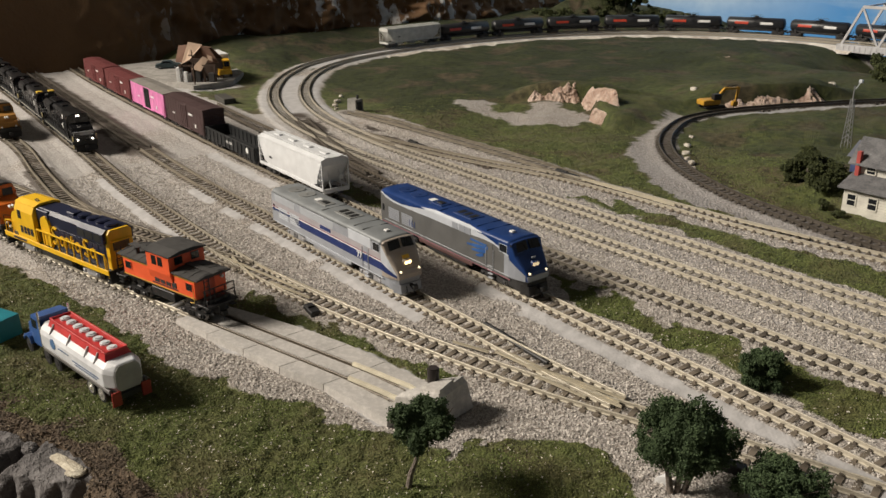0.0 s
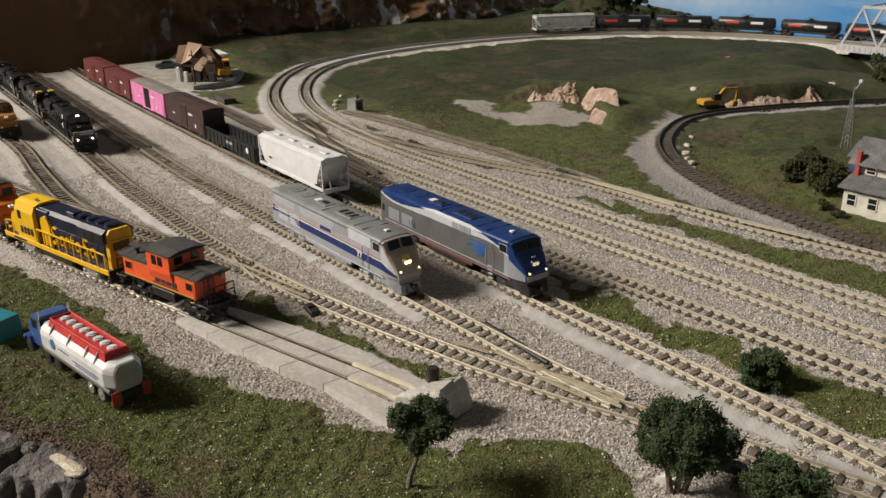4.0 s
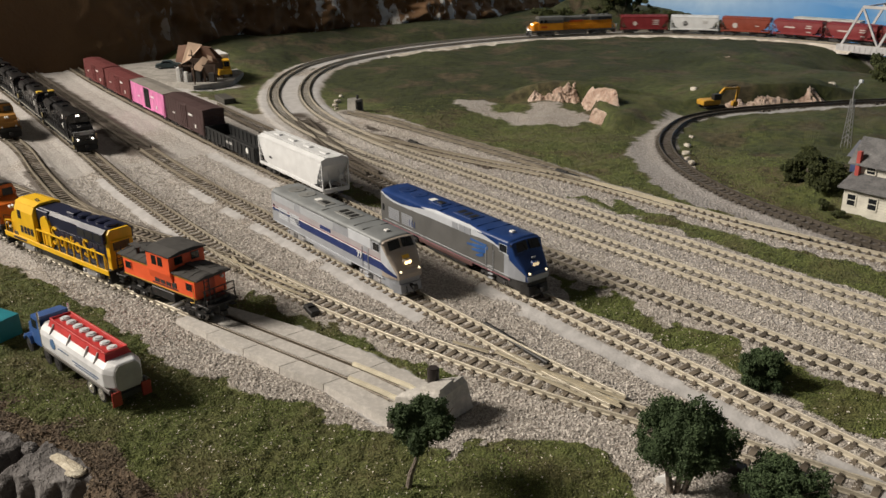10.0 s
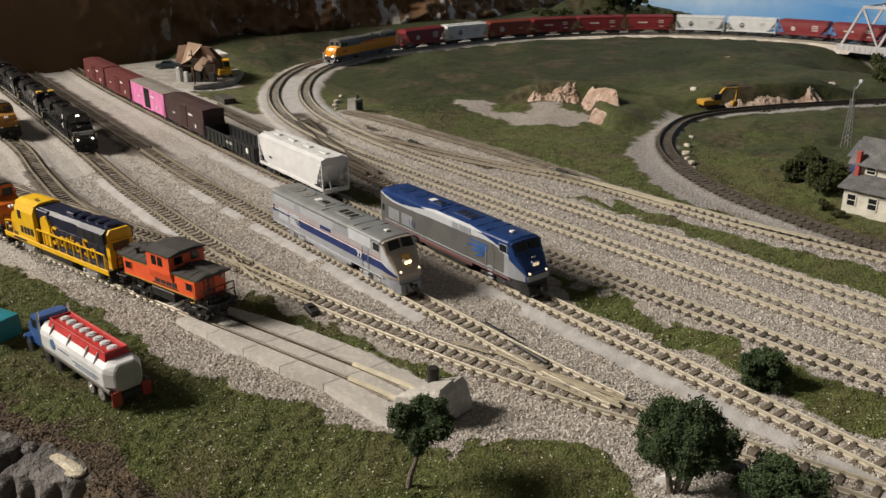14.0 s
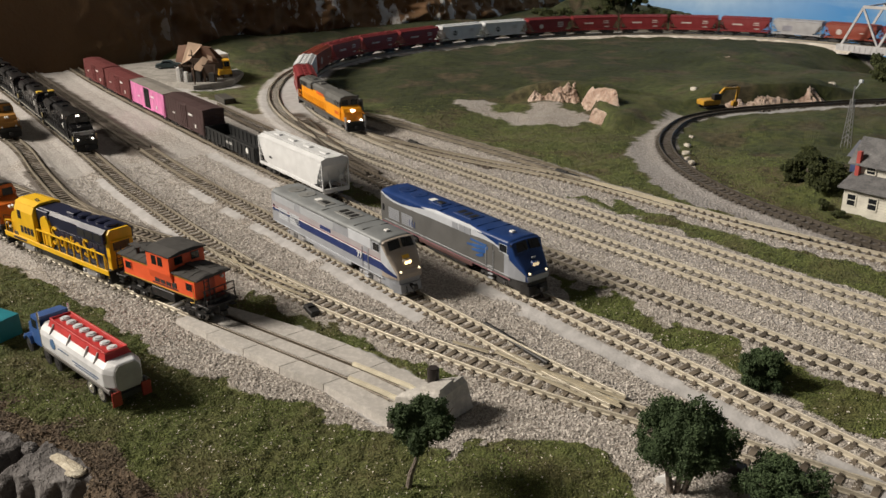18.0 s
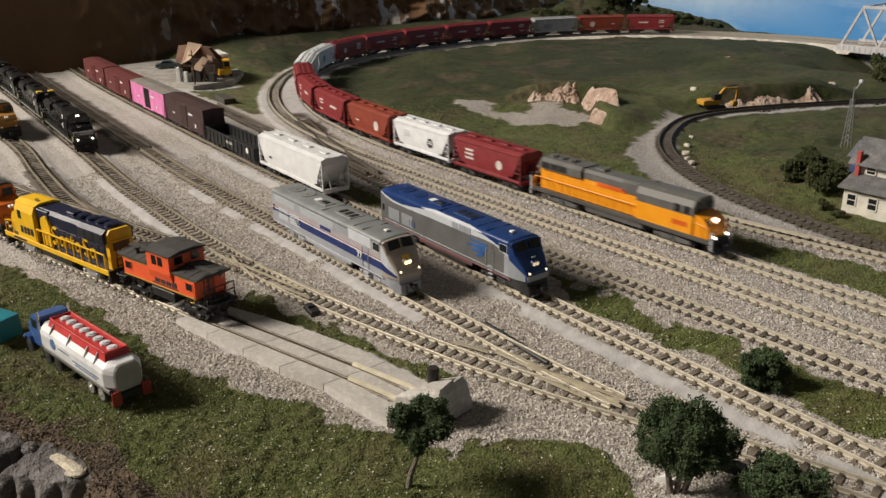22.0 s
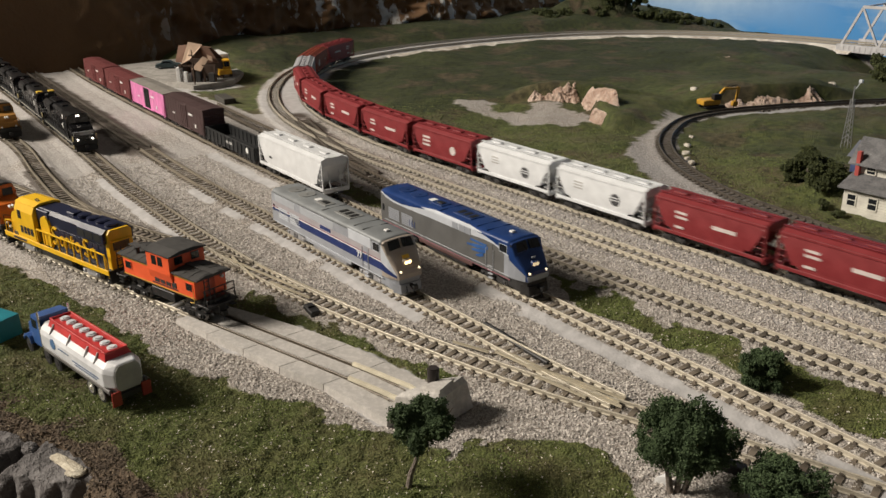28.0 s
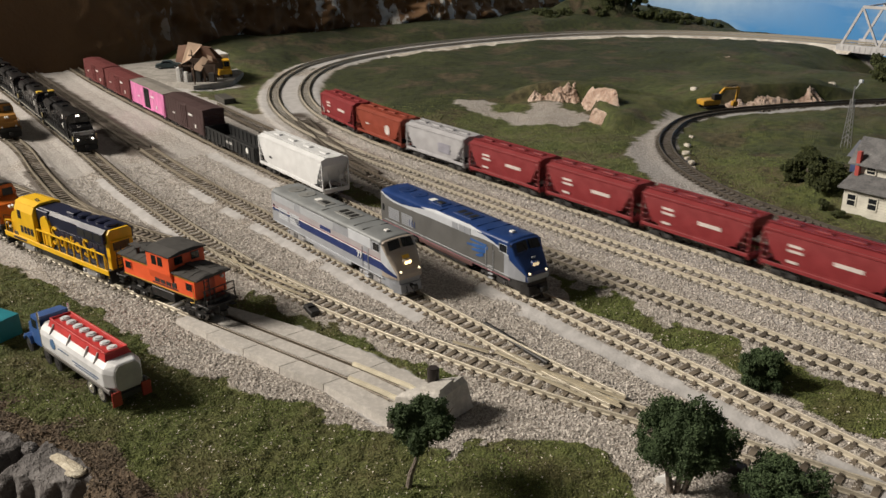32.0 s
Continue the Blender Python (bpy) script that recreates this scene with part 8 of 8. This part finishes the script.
def scatter(name, label, count, lo, hi, want, size, material, seed, dense, flat=0.8, lift=0.1):
    """Small pieces over the part of the ground where the zone wanted lies; denser towards the table's front."""
    rng = np.random.default_rng(seed)
    x, y = rng.uniform(lo[0], hi[0], count * 3), rng.uniform(lo[1], hi[1], count * 3)
    keep = rng.uniform(size=len(x)) < np.clip(dense / ((x - 239) ** 2 + (y + 253) ** 2 + 172 ** 2) * 1e5, 0.03, 1)
    x, y = x[keep], y[keep]
    z, bal, soil, pla, sta, deep = zones_and_height(x, y)
    ok = ((bal > 0.5) if want == "ballast" else ((bal < 0.5) & (soil < 0.75) if want == "turf" else (bal < 0.5) & (soil > 0.5))) & (pla < 0.5) & (sta < 0.35)
    if want == "ballast":
        d = np.full(x.shape, 1e9)
        for line in TRACKS.values():
            d = np.minimum(d, near_line(x, y, line))
        ok &= (d > 5.9) | (rng.uniform(size=len(x)) < 0.5)
    x, y, z = x[ok][:count], y[ok][:count], z[ok][:count]
    s = rng.uniform(0.6, 1.3, len(x)) * size
    v, f = tetra_cloud(np.c_[x, y, z + lift * s], s, rng, flat)
    tagged(new(name, raw_mesh(name, v, f, material)), label, name.replace("_", " "), kind="stuff")


scatter("ballast_grains", "loose grey and tan ballast grains", 165000, (-420, -165), (175, 190), "ballast", 0.60, grain_material(), 5, 1.3)
TURF = leaf_material("turf_foam", (0.068, 0.090, 0.022), (0.205, 0.238, 0.070), (0.140, 0.112, 0.056))
scatter("turf_tufts", "coarse green ground-foam turf", 300000, (-330, -250), (175, 90), "turf", 0.38, TURF, 6, 1.6, 0.9, 0.15)
scatter("turf_tufts", "coarse green ground-foam turf", 52000, (-480, 140), (120, 330), "turf", 0.55, TURF, 7, 1.6, 0.8, 0.0)
STRAW = leaf_material("straw_flecks", (0.26, 0.23, 0.14), (0.78, 0.75, 0.66))
scatter("straw_flecks", "pale straw and dust flecks in the turf", 4200, (-330, -250), (175, 90), "turf", 0.42, STRAW, 8, 1.2, 0.7, 0.9)
scatter("soil_crumbs", "brown soil crumbs at the table edge", 20000, (-200, -250), (60, -100), "soil", 0.6, leaf_material("soil_crumb", (0.04, 0.027, 0.017), (0.21, 0.16, 0.105)), 9, 1.6, 0.8, 0.1)


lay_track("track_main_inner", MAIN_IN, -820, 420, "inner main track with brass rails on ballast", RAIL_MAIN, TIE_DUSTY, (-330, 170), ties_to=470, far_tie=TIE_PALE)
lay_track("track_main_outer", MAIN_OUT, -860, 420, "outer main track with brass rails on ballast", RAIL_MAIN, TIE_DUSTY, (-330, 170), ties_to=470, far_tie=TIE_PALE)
lay_track("track_yard_a", TRACKS["yard_a"], -462, 60, "yard track with brown ties in grey ballast", RAIL, TIE, (-330, 70))
lay_track("track_yard_a_grimy", TRACKS["yard_a"], -990, -462, "disused yard track sunk in dark brown dirt", RAIL_DARK, TIE_DARK)
lay_track("track_yard_b", TRACKS["yard_b"], -990, 390, "yard track with brass rails and brown ties", RAIL, TIE, (-300, 170))
lay_track("track_yard_c", TRACKS["yard_c"], -600, 390, "yard track with dark ties beside a turf strip", rail_metal("rail_yard_c", -150, 40, (0.105, 0.088, 0.068)), TIE_DARK, (-330, 170))
lay_track("track_yard_ns", TRACKS["yard_ns"], -990, 290, "yard lead track with brass rails and turnouts", RAIL, TIE, (-360, 170))
lay_track("track_yard_left", TRACKS["yard_left"], -790, -160, "grimy yard track curving into a turnout", RAIL_DULL, TIE, (-330, -160))
lay_track("track_yard_link", TRACKS["yard_link"], -510, -290, "grimy link track between yard tracks", RAIL_DULL, TIE)
lay_track("track_spur", TRACKS["caboose_spur"], -410, -2, "short spur track ending at a bumper", rail_metal("spur_rail", -112, -150, (0.11, 0.092, 0.068)), TIE_DUSTY, (-330, -135))
lay_track("track_branch", TRACKS["branch"], -390, 390, "branch track half buried in ballast", RAIL, TIE, (-200, 120))
lay_track("track_old_siding", TRACKS["old_siding"], -480, -160, "old siding sunk in brown dirt", RAIL_DULL, TIE_DUSTY)
lay_track("track_quarry", TRACKS["quarry_line"], -300, 290, "dark quarry track on a raised bend", RAIL_DARK, TIE_DARK, (-200, 60))
lay_track("track_crossover", TRACKS["crossover"], -480, -275, "grimy crossover track sunk in brown dirt", RAIL_DARK, TIE_DARK)


# ---- the two trains that run ----
ARC = np.r_[0, np.cumsum(np.linalg.norm(np.diff(MAIN_IN, axis=0), axis=1))]
ARC_OUT = np.r_[0, np.cumsum(np.linalg.norm(np.diff(MAIN_OUT, axis=0), axis=1))]


def spot(line, arc, s):
    return np.array([np.interp(s, arc, line[:, 0]), np.interp(s, arc, line[:, 1])])


def car_pose(line, arc, s, half, back):
    """The pose of a car whose middle is at s and whose trucks ride half a wheelbase before and behind it."""
    a, b = spot(line, arc, s - half), spot(line, arc, s + half)
    m, d = (a + b) / 2, (b - a) * (-1 if back else 1)
    return at(m[0], m[1], 0, math.degrees(math.atan2(d[1], d[0])))


def run_train(cars, line, arc, head, way):
    """cars: (thing, offset of its middle behind the head, half wheelbase); head: function of seconds."""
    for ob, off, half in cars:
        rows = []
        for k in range(0, 65):
            t = k * 0.5
            rows.append((t, car_pose(line, arc, head(t) - abs(off), half, way < 0)))
        walk(ob, rows)


HEAD = [(-2, 2371), (0, 2559), (3, 2842), (6, 3125), (9, 3402), (13, 3777), (16.5, 4112), (18.5, 4316), (20, 4450), (23, 4736), (28, 5206), (32, 5582), (34, 5770)]


def freight_head(t):
    """How far along the inner main the front coupler is: a smooth curve through HEAD."""
    k = max(i for i in range(1, len(HEAD) - 2) if HEAD[i][0] <= t)
    (ta, a), (tb, b), (tc, c), (td, d) = HEAD[k - 1:k + 3]
    u, m1, m2 = (t - tb) / (tc - tb), (c - a) / (tc - ta) * (tc - tb), (d - b) / (td - tb) * (tc - tb)
    return (2 * u**3 - 3 * u**2 + 1) * b + (u**3 - 2 * u**2 + u) * m1 + (3 * u**2 - 2 * u**3) * c + (u**3 - u**2) * m2


def tank_tail(t):
    return 3781 - 67.7 * t


def motions():
    run_train(FREIGHT, MAIN_IN, ARC, freight_head, 1)
    run_train(TANKS, MAIN_OUT, ARC_OUT, tank_tail, -1)


motions()
